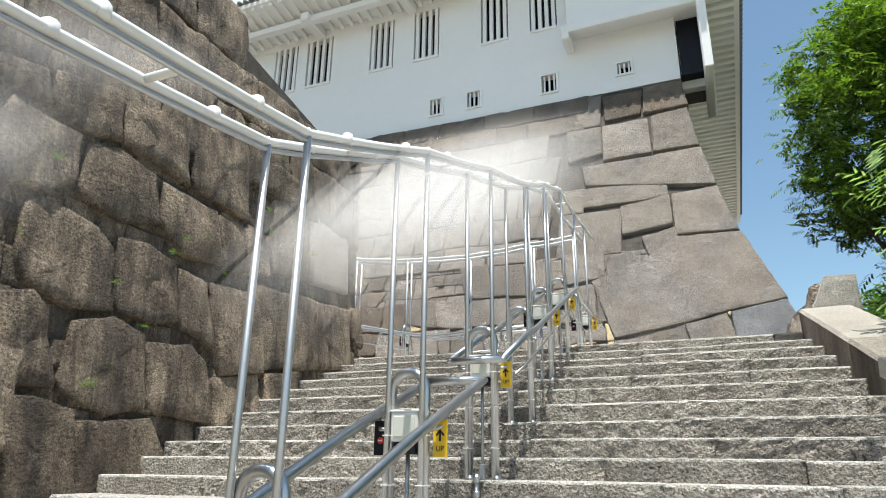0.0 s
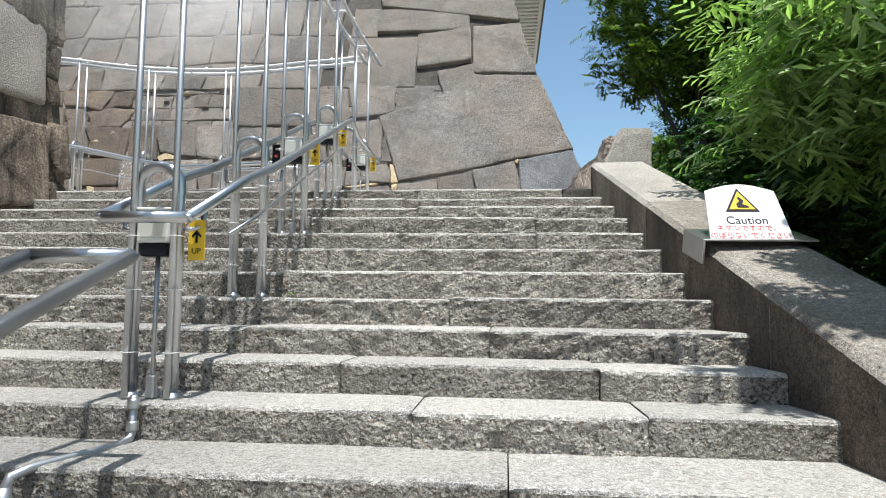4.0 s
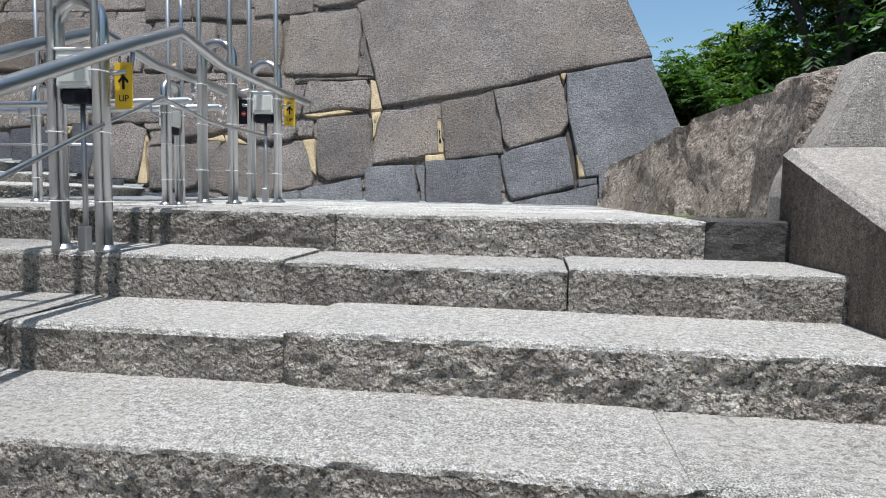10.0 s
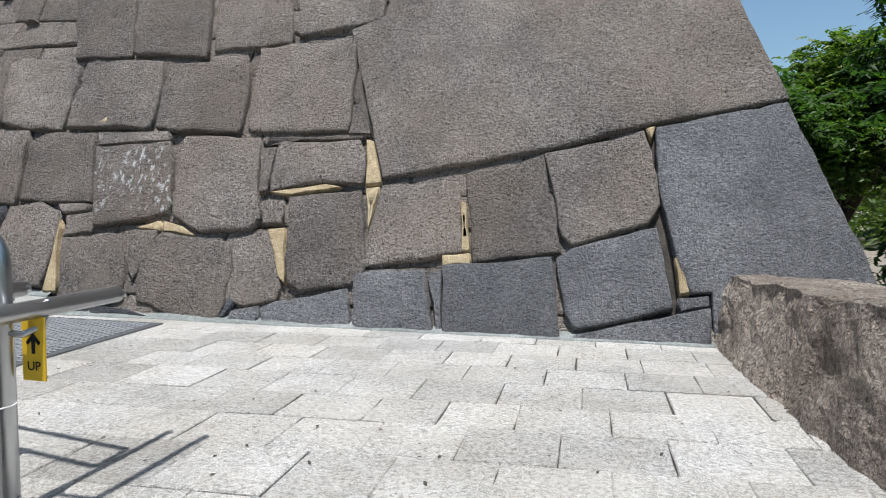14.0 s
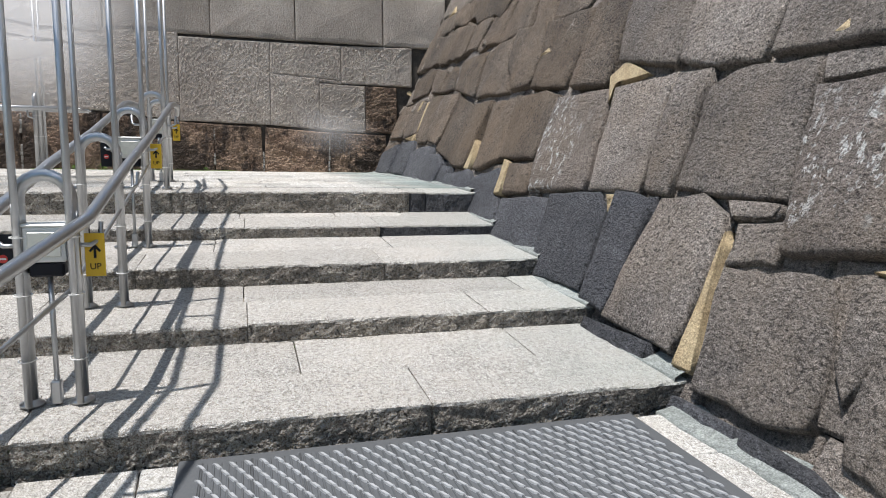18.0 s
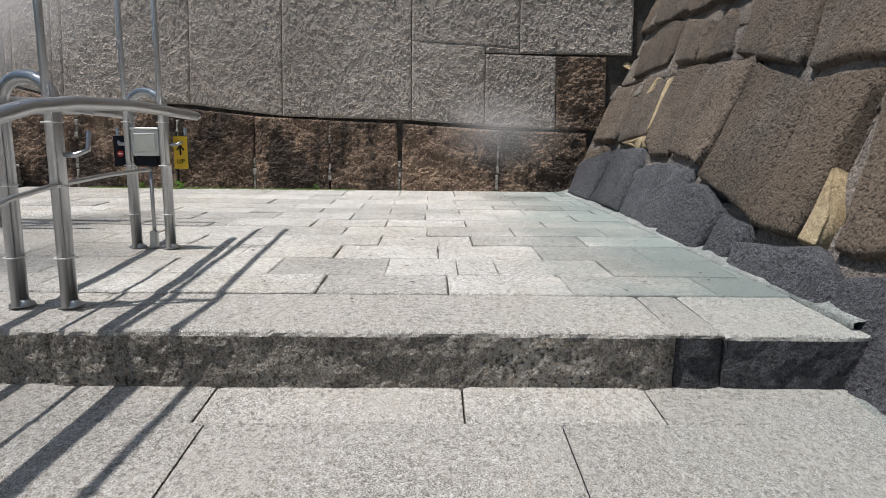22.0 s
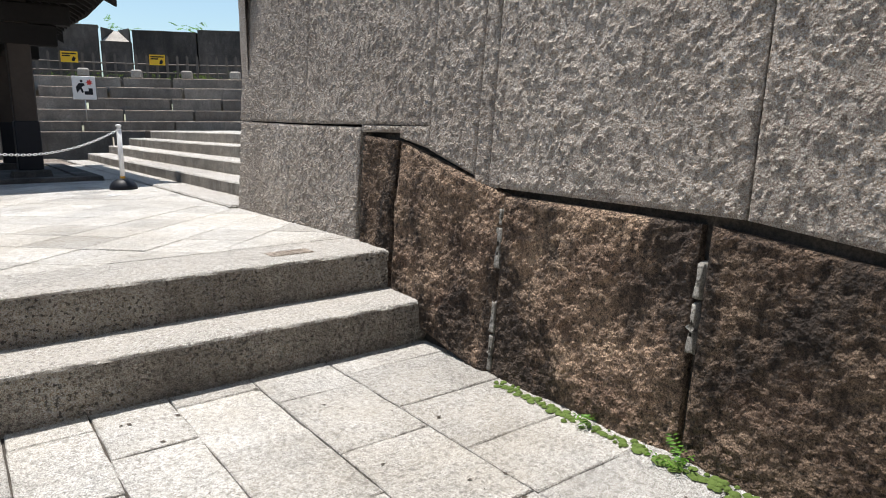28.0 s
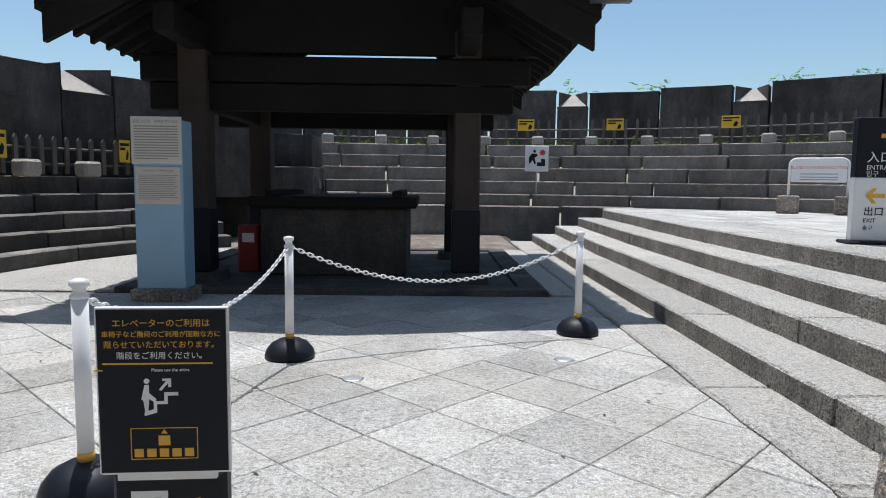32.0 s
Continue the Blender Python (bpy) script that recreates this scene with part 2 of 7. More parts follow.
LEFTSTONE = stone_mat("weathered_block", (0.15, 0.115, 0.085), (0.43, 0.345, 0.255), 120, 1.5, 2.6, 36, 0.32, (0.05, 0.04, 0.035), 0.8, (1, 1, 0.16), 2.6, 0.6, 0.5, 20, pits=0.7, pit_scale=40, pit_color=(0.05, 0.043, 0.037), band=(0.44, 0.6))
HAMMERED = stone_mat("hammered_granite", (0.50, 0.438, 0.38), (0.71, 0.63, 0.555), 170, 1.1, 1.7, 70, 0.12, (0.30, 0.255, 0.215), 0.35, (1, 1, 0.35), 1.1, 0.6, 0.9, 48, pits=0.6, pit_scale=75, pit_color=(0.13, 0.12, 0.11))
BURNT = stone_mat("burnt_stone", (0.19, 0.122, 0.088), (0.50, 0.36, 0.252), 150, 2.6, 2.4, 48, 0.42, (0.024, 0.021, 0.02), 0.8, (1, 1, 0.6), 1.7, 0.6, 0.9, 40, pits=0.8, pit_scale=52, pit_color=(0.025, 0.02, 0.018), band=(0.48, 0.56))
FILLET = stone_mat("damp_mortar", (0.24, 0.265, 0.25), (0.42, 0.44, 0.42), 110, 2.2, 0.9, 50, 0.1, (0.14, 0.16, 0.15), 0.5, (1, 1, 1), 2.5, 0.5)
LIME = stone_mat("lime_mortar", (0.24, 0.225, 0.20), (0.42, 0.40, 0.36), 90, 3.0, 0.8, 60, 0.15)
OCHRE = stone_mat("ochre_infill", (0.36, 0.27, 0.155), (0.54, 0.44, 0.28), 90, 3.0, 0.8, 60, 0.2)
KERBSTONE = stone_mat("rough_kerb", (0.36, 0.30, 0.245), (0.60, 0.52, 0.44), 120, 1.7, 3.4, 26, 0.2, (0.17, 0.125, 0.095), 0.5, (1, 1, 0.5), 1.9, 0.55, 0.7, 18, pits=0.7, pit_scale=38, pit_color=(0.08, 0.065, 0.055), band=(0.44, 0.6))
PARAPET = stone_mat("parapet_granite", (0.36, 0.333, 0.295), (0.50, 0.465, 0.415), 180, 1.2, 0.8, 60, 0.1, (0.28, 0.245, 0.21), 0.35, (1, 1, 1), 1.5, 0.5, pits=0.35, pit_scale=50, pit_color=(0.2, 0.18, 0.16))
# dirty lower coping, its colour deepened for the trees' dappled shade
WORNSHADETOP = stone_mat("dirty_shaded_parapet_granite", (0.25, 0.222, 0.188), (0.42, 0.385, 0.335), 180, 1.2, 1.0, 60, 0.1, (0.16, 0.135, 0.11), 0.5, (1, 1, 1), 1.5, 0.7, pits=0.6, pit_scale=50, pit_color=(0.12, 0.105, 0.09))
# dark sooty stone, deepened further for the blocks and rows standing in shade
SOOTSTONE = stone_mat("sooty_shaded_block", (0.068, 0.064, 0.061), (0.16, 0.146, 0.133), 110, 1.1, 1.2, 40, 0.25, (0.035, 0.034, 0.033), 0.7, (1, 1, 0.3), 1.6, 0.4)
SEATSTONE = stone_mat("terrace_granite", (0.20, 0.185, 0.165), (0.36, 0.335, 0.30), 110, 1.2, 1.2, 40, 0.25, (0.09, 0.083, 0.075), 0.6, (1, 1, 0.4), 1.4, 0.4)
MORTAR = stone_mat("joint_earth", (0.045, 0.04, 0.035), (0.10, 0.085, 0.07), 60, 3.0, 0.6, 40, 0.0)
EARTH = stone_mat("earth", (0.20, 0.17, 0.13), (0.30, 0.26, 0.2), 60, 0.5, 0.5, 30, 0.0)
STEEL = plain_mat("brushed_steel", (0.50, 0.51, 0.52), 0.33, 1.0, 0.05, 50)
GALV = plain_mat("galvanised_tube", (0.55, 0.56, 0.57), 0.42, 0.9, 0.07, 60)
WHITE_PIPE = plain_mat("white_pvc", (0.78, 0.78, 0.76), 0.4, 0, 0.04)
PLASTER = plain_mat("white_plaster", (0.80, 0.80, 0.79), 0.8, 0, 0.03, 3.0, 0.05)
TILE = plain_mat("grey_roof_tile", (0.11, 0.115, 0.12), 0.55, 0, 0.2, 8, 0.1)
# one timber in two tones: under-roof shade and lit posts put into colour
SHADEWOOD = plain_mat("aged_timber_shaded", (0.015, 0.013, 0.012), 0.8, 0, 0.35, 14, 0.3, 0.2)
WOODLIT = plain_mat("weathered_timber_lit", (0.048, 0.036, 0.029), 0.8, 0, 0.35, 16, 0.3)
FENCEWOOD = plain_mat("grey_fence_wood", (0.13, 0.115, 0.10), 0.8, 0, 0.3, 20, 0.2)
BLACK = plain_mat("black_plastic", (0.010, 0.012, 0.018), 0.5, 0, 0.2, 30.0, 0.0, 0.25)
STUD = plain_mat("worn_stud", (0.36, 0.37, 0.38), 0.42, 0, 0.15)
RUBBER = plain_mat("grey_rubber_mat", (0.085, 0.09, 0.095), 0.6, 0, 0.15, 40, 0.2)
YELLOW = plain_mat("yellow_sign", (0.78, 0.50, 0.03), 0.45, 0, 0.05)
WHITE = plain_mat("white_plastic", (0.80, 0.80, 0.80), 0.35, 0, 0.03)
BOXGREY = plain_mat("white_lamp_box", (0.70, 0.71, 0.68), 0.4, 0, 0.04)
LENS = plain_mat("frosted_lens", (0.62, 0.63, 0.57), 0.25, 0, 0.04)
RED = plain_mat("red_print", (0.62, 0.04, 0.035), 0.45, 0, 0.04)
# red with the well house's shade mixed into the paint colour
DARKRED = plain_mat("shaded_red_paint", (0.24, 0.022, 0.022), 0.55, 0, 0.1)
SKYBLUE = plain_mat("pale_blue_panel", (0.30, 0.47, 0.60), 0.5, 0, 0.06)
PAPER = plain_mat("cream_panel", (0.60, 0.56, 0.50), 0.5, 0, 0.05)
INKGREY = plain_mat("grey_print", (0.28, 0.26, 0.24), 0.6, 0, 0.05)
ORANGE = plain_mat("orange_print", (0.75, 0.42, 0.05), 0.5, 0, 0.04)
MOSS = plain_mat("moss", (0.09, 0.14, 0.025), 0.9, 0, 0.4, 60, 0.5)
BARK = plain_mat("bark", (0.07, 0.055, 0.042), 0.85, 0, 0.35, 12, 0.5)
LEAF = leaf_mat("leaf", (0.03, 0.068, 0.013), (0.15, 0.22, 0.036))
LEAF_BRIGHT = leaf_mat("bright_leaf", (0.13, 0.21, 0.08), (0.29, 0.40, 0.17))
LEAF_MID = leaf_mat("green_leaf", (0.03, 0.07, 0.02), (0.085, 0.155, 0.04))
LEAF_DARK = leaf_mat("dark_leaf", (0.016, 0.042, 0.012), (0.05, 0.11, 0.03))
WEED = leaf_mat("weed_leaf", (0.06, 0.14, 0.02), (0.14, 0.28, 0.05))
GRASS = leaf_mat("grass", (0.06, 0.10, 0.02), (0.16, 0.22, 0.05))


# ---- mesh helpers ----
def mesh_ob(name, verts, faces, mats, parent=None, label="", slots=None, smooth=False):
    me = bpy.data.meshes.new(name)
    me.from_pydata([tuple(v) for v in verts], [], faces)
    for m in (mats if isinstance(mats, (list, tuple)) else [mats]):
        me.materials.append(m)
    if slots is not None:
        me.polygons.foreach_set("material_index", slots)
    if smooth:
        me.polygons.foreach_set("use_smooth", [True] * len(me.polygons))
    me.update()
    ob = new(name, me)
    if parent is not None:
        ob.parent = parent
    if label:
        ob["label"] = label
    return ob


def part(name, bm, material, parent, label="", smooth=False):
    bmesh.ops.recalc_face_normals(bm, faces=bm.faces[:])
    me = bpy.data.meshes.new(name)
    bm.to_mesh(me)
    bm.free()
    for m in (material if isinstance(material, (list, tuple)) else [material]):
        me.materials.append(m)
    if smooth:
        me.polygons.foreach_set("use_smooth", [True] * len(me.polygons))
    ob = new(name, me)
    ob.parent = parent
    if label:
        ob["label"] = label
    return ob


def thing(name, label, category, group="", kind="", at=(0, 0, 0), rz=0):
    ob = new(name)
    ob.empty_display_size = 0.2
    ob.matrix_world = pose(at[0], at[1], at[2], 0, 0, rz)
    return tagged(ob, label, category, group, kind)


def box_bm(x0, x1, y0, y1, z0, z1, bevel=0.0, seg=1):
    bm = bmesh.new()
    bmesh.ops.create_cube(bm, size=1, matrix=Matrix.Translation(((x0 + x1) / 2, (y0 + y1) / 2, (z0 + z1) / 2)) @ Matrix.Diagonal((abs(x1 - x0), abs(y1 - y0), abs(z1 - z0), 1)))
    if bevel:
        bmesh.ops.bevel(bm, geom=bm.edges[:], offset=bevel, segments=seg, affect="EDGES", profile=0.5)
    return bm


def tube_geo(path, r, n=8, cap=True):
    """Verts and faces of a tube along a path of points; r may be a list."""
    pts = [Vector(p) for p in path]
    rs = r if isinstance(r, (list, tuple)) else [r] * len(pts)
    vs, fs, up = [], [], None
    for i, p in enumerate(pts):
        d = (pts[min(i + 1, len(pts) - 1)] - pts[max(i - 1, 0)]).normalized()
        if up is None:
            up = d.orthogonal().normalized()
        up = (up - d * up.dot(d)).normalized()
        side = d.cross(up)
        for k in range(n):
            a = 2 * math.pi * k / n
            vs.append(p + (up * math.cos(a) + side * math.sin(a)) * rs[i])
    for i in range(len(pts) - 1):
        for k in range(n):
            a, b = i * n + k, i * n + (k + 1) % n
            fs.append((a, b, b + n, a + n))
    if cap:
        fs.append(tuple(range(n))[::-1])
        fs.append(tuple((len(pts) - 1) * n + k for k in range(n)))
    return vs, fs


def tube(name, path, r, mat, parent, n=8, label=""):
    vs, fs = tube_geo(path, r, n)
    return mesh_ob(name, vs, fs, mat, parent, label, smooth=True)


def lathe(name, profile, mat, parent, at=(0, 0, 0), n=20, label=""):
    """Turned body from (radius, height) pairs."""
    vs, fs = [], []
    for r, z in profile:
        for k in range(n):
            a = 2 * math.pi * k / n
            vs.append((at[0] + r * math.cos(a), at[1] + r * math.sin(a), at[2] + z))
    for i in range(len(profile) - 1):
        for k in range(n):
            a, b = i * n + k, i * n + (k + 1) % n
            fs.append((a, b, b + n, a + n))
    fs.append(tuple(range(n))[::-1])
    fs.append(tuple((len(profile) - 1) * n + k for k in range(n)))
    return mesh_ob(name, vs, fs, mat, parent, label, smooth=True)


rng = random.Random(7)


def wob(x, y, s=1.0):
    return noise.noise(Vector((x * s, y * s, 3.1)))


def prism(name, poly, z0, z1, ch, mats, parent, tilt=(0, 0), rough=0.0, step=0.0):
    """Upright slab with a chamfered top; first material on top, second on the sides. rough: how far its edges wander."""
    pts = []
    k = len(poly)
    for i in range(k):
        a, b = Vector(poly[i]), Vector(poly[(i + 1) % k])
        m = max(1, int((b - a).length / step)) if step else 1
        pts += [a.lerp(b, j / m) for j in range(m)]
    cx, cy = sum(p.x for p in pts) / len(pts), sum(p.y for p in pts) / len(pts)
    n = len(pts)
    vs = []
    for ring, (z, ins, rg) in enumerate(((z0, 0, 0.4), (z1 - ch, 0, 1.0), (z1, ch, 1.0))):
        for i, p in enumerate(pts):
            e1, e2 = (pts[(i + 1) % n] - p), (p - pts[i - 1])
            nv = Vector((e1.y, -e1.x)).normalized() + Vector((e2.y, -e2.x)).normalized()
            nv = nv.normalized() if nv.length > 1e-6 else Vector((0, 0))
            o = -ins + rough * rg * wob(p.x * 5 + z * 3, p.y * 5, 1.0)
            q = p + nv * o
            vs.append((q.x, q.y, z + ((q.x - cx) * tilt[0] + (q.y - cy) * tilt[1] if ring else 0) + (rough * 0.4 * wob(p.x * 4, p.y * 4 + 9) if ring == 2 else 0)))
    fs, sl = [], []
    for r in range(2):
        for i in range(n):
            j = (i + 1) % n
            fs.append((r * n + i, r * n + j, (r + 1) * n + j, (r + 1) * n + i))
            sl.append(1 if r == 0 else 0)
    fs.append(tuple(range(2 * n, 3 * n)))
    sl.append(0)
    return mesh_ob(name, vs, fs, mats, parent, slots=sl)


def fbm(u, w, seed=0.0):
    v = Vector((u, w, seed))
    return noise.noise(v) + 0.5 * noise.noise(v * 2.3) + 0.3 * noise.noise(v * 5.1)


def face_stone(name, poly, to3, mat, parent, gap=0.012, proud=0.0, rise=0.03, depth=0.2, wander=0.02, step=0.3, crag=0.0):
    """A block in a wall: an uneven outline in wall coordinates, a hewn face, sides running back into the wall. crag: depth of the hewing."""
    area = sum(poly[i][0] * poly[(i + 1) % len(poly)][1] - poly[(i + 1) % len(poly)][0] * poly[i][1] for i in range(len(poly)))
    if area < 0:
        poly = poly[::-1]
    pts, k = [], len(poly)
    if crag:
        step = min(step, 0.13)
    for i in range(k):
        a, b = Vector(poly[i]), Vector(poly[(i + 1) % k])
        m = max(1, min(12 if crag else 8, round((b - a).length / step)))
        pts += [a.lerp(b, j / m) for j in range(m)]
    c = sum(pts, Vector((0, 0))) / len(pts)
    size = min((p - c).length for p in pts)
    n, vs = len(pts), []
    if crag:
        s0 = max(size, 0.05)
        rings = [(-depth, gap, 0.6), (-0.035, gap, 1.0), (-0.012, gap + 0.004, 1.0), (0.0, gap + 0.014, 1.0), (rise * 0.45, gap + min(0.04, s0 * 0.15), 0.9), (rise * 0.8, gap + min(0.10, s0 * 0.32), 0.7),
                 (rise, gap + s0 * 0.48, 0.5), (rise, gap + s0 * 0.72, 0.3)]
    else:
        rings = [(-depth, gap, 0.6), (-0.022, gap, 1.0), (0.0, gap + 0.014, 1.0), (rise * 0.7, gap + min(0.07, size * 0.2), 0.7), (rise, gap + min(0.2, size * 0.45), 0.5)]
    for dd, ins, wg in rings:
        for i, p in enumerate(pts):
            inward = (c - p).normalized()
            w = wander * wg * wob(p.x * 3.1, p.y * 3.1, 1.3)
            if crag and wg >= 0.9:
                w += 0.4 * crag * noise.noise(Vector((p.x * 9.0, p.y * 9.0, 2.2)))
            q = p + inward * (ins * 1.25 + w)
            d = dd + proud + 0.012 * wob(q.x * 2, q.y * 2 + 5) * (1 if dd > -0.1 else 0)
            if crag and dd > -0.1:
                d += crag * fbm(q.x * 3.3, q.y * 3.3, 1.4)
            vs.append(to3(q.x, q.y, d))
    vs.append(to3(c.x, c.y, rise + proud + (crag * fbm(c.x * 3.3, c.y * 3.3, 1.4) if crag else 0.01)))
    fs, m = [], len(rings)
    for r in range(m - 1):
        for i in range(n):
            j = (i + 1) % n
            fs.append((r * n + i, r * n + j, (r + 1) * n + j, (r + 1) * n + i))
    for i in range(n):
        fs.append(((m - 1) * n + i, (m - 1) * n + (i + 1) % n, m * n))
    return mesh_ob(name, vs, fs, mat, parent, smooth=bool(crag))


def step_stone(to3, u0, u1, depth, low, z, mats, parent, amp=0.010, rise=0.0, cell=0.024):
    """A hewn step: rough front as a height field, worn arris, flat tread. to3(u, d, z): d runs out of the front."""
    nu, nw = max(4, int((u1 - u0) / cell)), 8
    vs, fs, sl = [], [], []
    sd = rng.uniform(0, 50)
    rows = [low + (z - 0.022 - low) * j / nw for j in range(nw + 1)]
    for j, h in enumerate(rows):
        for i in range(nu + 1):
            u = u0 + (u1 - u0) * i / nu
            e = min(1.0, min(i, nu - i) * (u1 - u0) / nu / 0.04)
            v = Vector((u * 11, h * 13, sd))
            d = amp * (1.1 * noise.noise(v) + 0.8 * noise.noise(v * 2.1) + 0.5 * noise.noise(v * 0.35)) - 0.014 * (1 - e)
            vs.append(to3(u, d, h))
    for back, drop in ((0.004, 0.008), (0.016, 0.001), (0.05, 0.0), (depth, -rise)):
        for i in range(nu + 1):
            u = u0 + (u1 - u0) * i / nu
            e = min(1.0, min(i, nu - i) * (u1 - u0) / nu / 0.03)
            k = max(0.0, 1 - back / 0.05)
            w = amp * 0.8 * noise.noise(Vector((u * 9, 7.7, sd))) * k
            dz = -drop - 0.006 * (1 - e) + k * amp * 0.4 * noise.noise(Vector((u * 6, 1.1, sd))) + 0.003 * noise.noise(Vector((u * 1.3, back * 2, sd)))
            vs.append(to3(u, -back + w, z + dz))
    total = nw + 1 + 4
    for j in range(total - 1):
        for i in range(nu):
            a = j * (nu + 1) + i
            fs.append((a, a + 1, a + nu + 2, a + nu + 1))
            sl.append(0 if j >= nw else 1)
    # ends
    for i in (0, nu):
        ids = [j * (nu + 1) + i for j in range(total)]
        b = len(vs)
        vs.append(to3(u0 + (u1 - u0) * i / nu, -depth, low))
        fs.append(tuple(ids + [b]))
        sl.append(1)
    return mesh_ob("step_stone", vs, fs, mats, parent, slots=sl)


def courses(parent, to3, u0, u1, w0, w1, height, width, mats, lean=0.12, skip=None, top=None, name="stone", base=0.0, sway=0.16, **kw):
    """Rough courses of blocks between u0..u1 and w0..w1; skip(u, w) leaves one out, top(u) is the wall's upper line."""
    w, row = w0, 0
    lines = [w0]
    while w < w1:
        w += height * rng.uniform(0.75, 1.25)
        lines.append(min(w, w1))
        if w1 - w < height * 0.5:
            lines[-1] = w1
            break
    bed = lambda i, u: lines[i] + (0 if i in (0, len(lines) - 1) else height * sway * wob(u * (0.9 + 2.2 * (sway > 0.2)), i * 7.3))
    for i in range(len(lines) - 1):
        u = u0 - rng.uniform(0, width)
        lean_l = rng.uniform(-lean, lean)
        while u < u1:
            v = u + width * rng.uniform(0.6, 1.45)
            lean_r = rng.uniform(-lean, lean)
            a, b = max(u, u0), min(v, u1)
            if b - a > 0.12:
                la, lb = (lean_l if u > u0 else 0), (lean_r if v < u1 else 0)
                poly = [(a, bed(i, a)), ((a + b) / 2, bed(i, (a + b) / 2)), (b, bed(i, b)), (b + lb, bed(i + 1, b)), ((a + b) / 2, bed(i + 1, (a + b) / 2)), (a + la, bed(i + 1, a))]
                mid = ((a + b) / 2, (bed(i, (a + b) / 2) + bed(i + 1, (a + b) / 2)) / 2)
                if (skip is None or not skip(*mid)) and (top is None or mid[1] < top(mid[0])):
                    face_stone(name, poly, to3, rng.choice(mats), parent, proud=base + rng.uniform(-0.02, 0.02), **kw)
            u, lean_l = v, lean_r


def relief_face(name, quad, to3, mat, parent, cell, field, gap=0.004, depth=0.15, proud=0.0):
    """A block whose face is cut as a fine height field; quad: lower left, lower right, upper right, upper left in wall coordinates."""
    (ax, ay), (bx, by), (cx, cy), (dx, dy) = quad
    wd, ht = abs(bx - ax), max(abs(dy - ay), abs(cy - by))
    nu, nw = max(3, int(wd / cell)), max(3, int(ht / cell))
    vs, fs = [], []
    for j in range(nw + 1):
        for i in range(nu + 1):
            u, w = i / nu, j / nw
            eu, ew = (gap / wd), (gap / ht)
            u2, w2 = eu + u * (1 - 2 * eu), ew + w * (1 - 2 * ew)
            p = ax + (bx - ax) * u2 + ((dx + (cx - dx) * u2) - (ax + (bx - ax) * u2)) * w2
            q = (ay + (by - ay) * u2) * (1 - w2) + (dy + (cy - dy) * u2) * w2
            rim = min(1.0, min(u, 1 - u) * wd / 0.02, min(w, 1 - w) * ht / 0.02)
            vs.append(to3(p, q, proud + field(p, q) * (0.25 + 0.75 * rim) - 0.012 * (1 - rim)))
    for j in range(nw):
        for i in range(nu):
            a = j * (nu + 1) + i
            fs.append((a, a + 1, a + nu + 2, a + nu + 1))
    rim_ids = [i for i in range(nu + 1)] + [(j + 1) * (nu + 1) - 1 for j in range(1, nw + 1)] + [nw * (nu + 1) + i for i in range(nu - 1, -1, -1)] + [j * (nu + 1) for j in range(nw - 1, 0, -1)]
    back = len(vs)
    pts = [(quad[0]), (quad[1]), (quad[2]), (quad[3])]
    mid = to3(sum(p[0] for p in pts) / 4, sum(p[1] for p in pts) / 4, 0) - to3(sum(p[0] for p in pts) / 4, sum(p[1] for p in pts) / 4, 1)
    for k in rim_ids:
        vs.append(Vector(vs[k]) + mid * depth)
    m = len(rim_ids)
    for k in range(m):
        fs.append((rim_ids[k], back + k, back + (k + 1) % m, rim_ids[(k + 1) % m]))
    return mesh_ob(name, vs, fs, mat, parent)


def scoops(p, q):
    """Hammer marks: ragged raised flecks over a flatter ground."""
    v = Vector((p * 30, q * 26, 1.7))
    w = noise.noise(v) + 0.6 * noise.noise(v * 2.1)
    peak = max(0.0, w - 0.05)
    return 0.015 * min(peak, 0.7) + 0.006 * noise.noise(v * 0.45) + 0.005 * noise.noise(Vector((p * 4, q * 4, 2.0))) - 0.004


def scorched(p, q):
    """Split and flaked surface of the burnt stones."""
    v = Vector((p * 2.6, q * 2.6, 4.0))
    d = noise.voronoi(Vector((p * 19 + 0.6 * noise.noise(v * 3), q * 21, 0.9)))[0]
    return 0.028 * noise.noise(v) + 0.016 * noise.noise(v * 3.1) + 0.012 * min(d[0], 0.8) + 0.010 * noise.noise(v * 9) + 0.006 * noise.noise(v * 19)


def mist_mat():
    """Water droplets that scatter the light from overhead evenly to all sides."""
    m, n, l, b = nodes_of("water_mist")
    at = n.new("ShaderNodeAttribute")
    at.attribute_name = "soft"
    pos = n.new("ShaderNodeNewGeometry").outputs["Position"]
    nz = ramp_node(n, l, noise_node(n, l, pos, 0.55, 3, 0.45), [(0.25, 0.45), (0.7, 1.0)])
    k = n.new("ShaderNodeMath")
    k.operation = "MULTIPLY"
    l.new(at.outputs["Fac"], k.inputs[0])
    l.new(nz, k.inputs[1])
    df, tp, mx = (n.new(t) for t in ("ShaderNodeBsdfDiffuse", "ShaderNodeBsdfTransparent", "ShaderNodeMixShader"))
    df.inputs["Color"].default_value = (0.46, 0.45, 0.44, 1)
    l.new(k.outputs[0], mx.inputs[0])
    l.new(tp.outputs[0], mx.inputs[1])
    l.new(df.outputs[0], mx.inputs[2])
    l.new(mx.outputs[0], n["Material Output"].inputs["Surface"])
    return m


MIST = mist_mat()


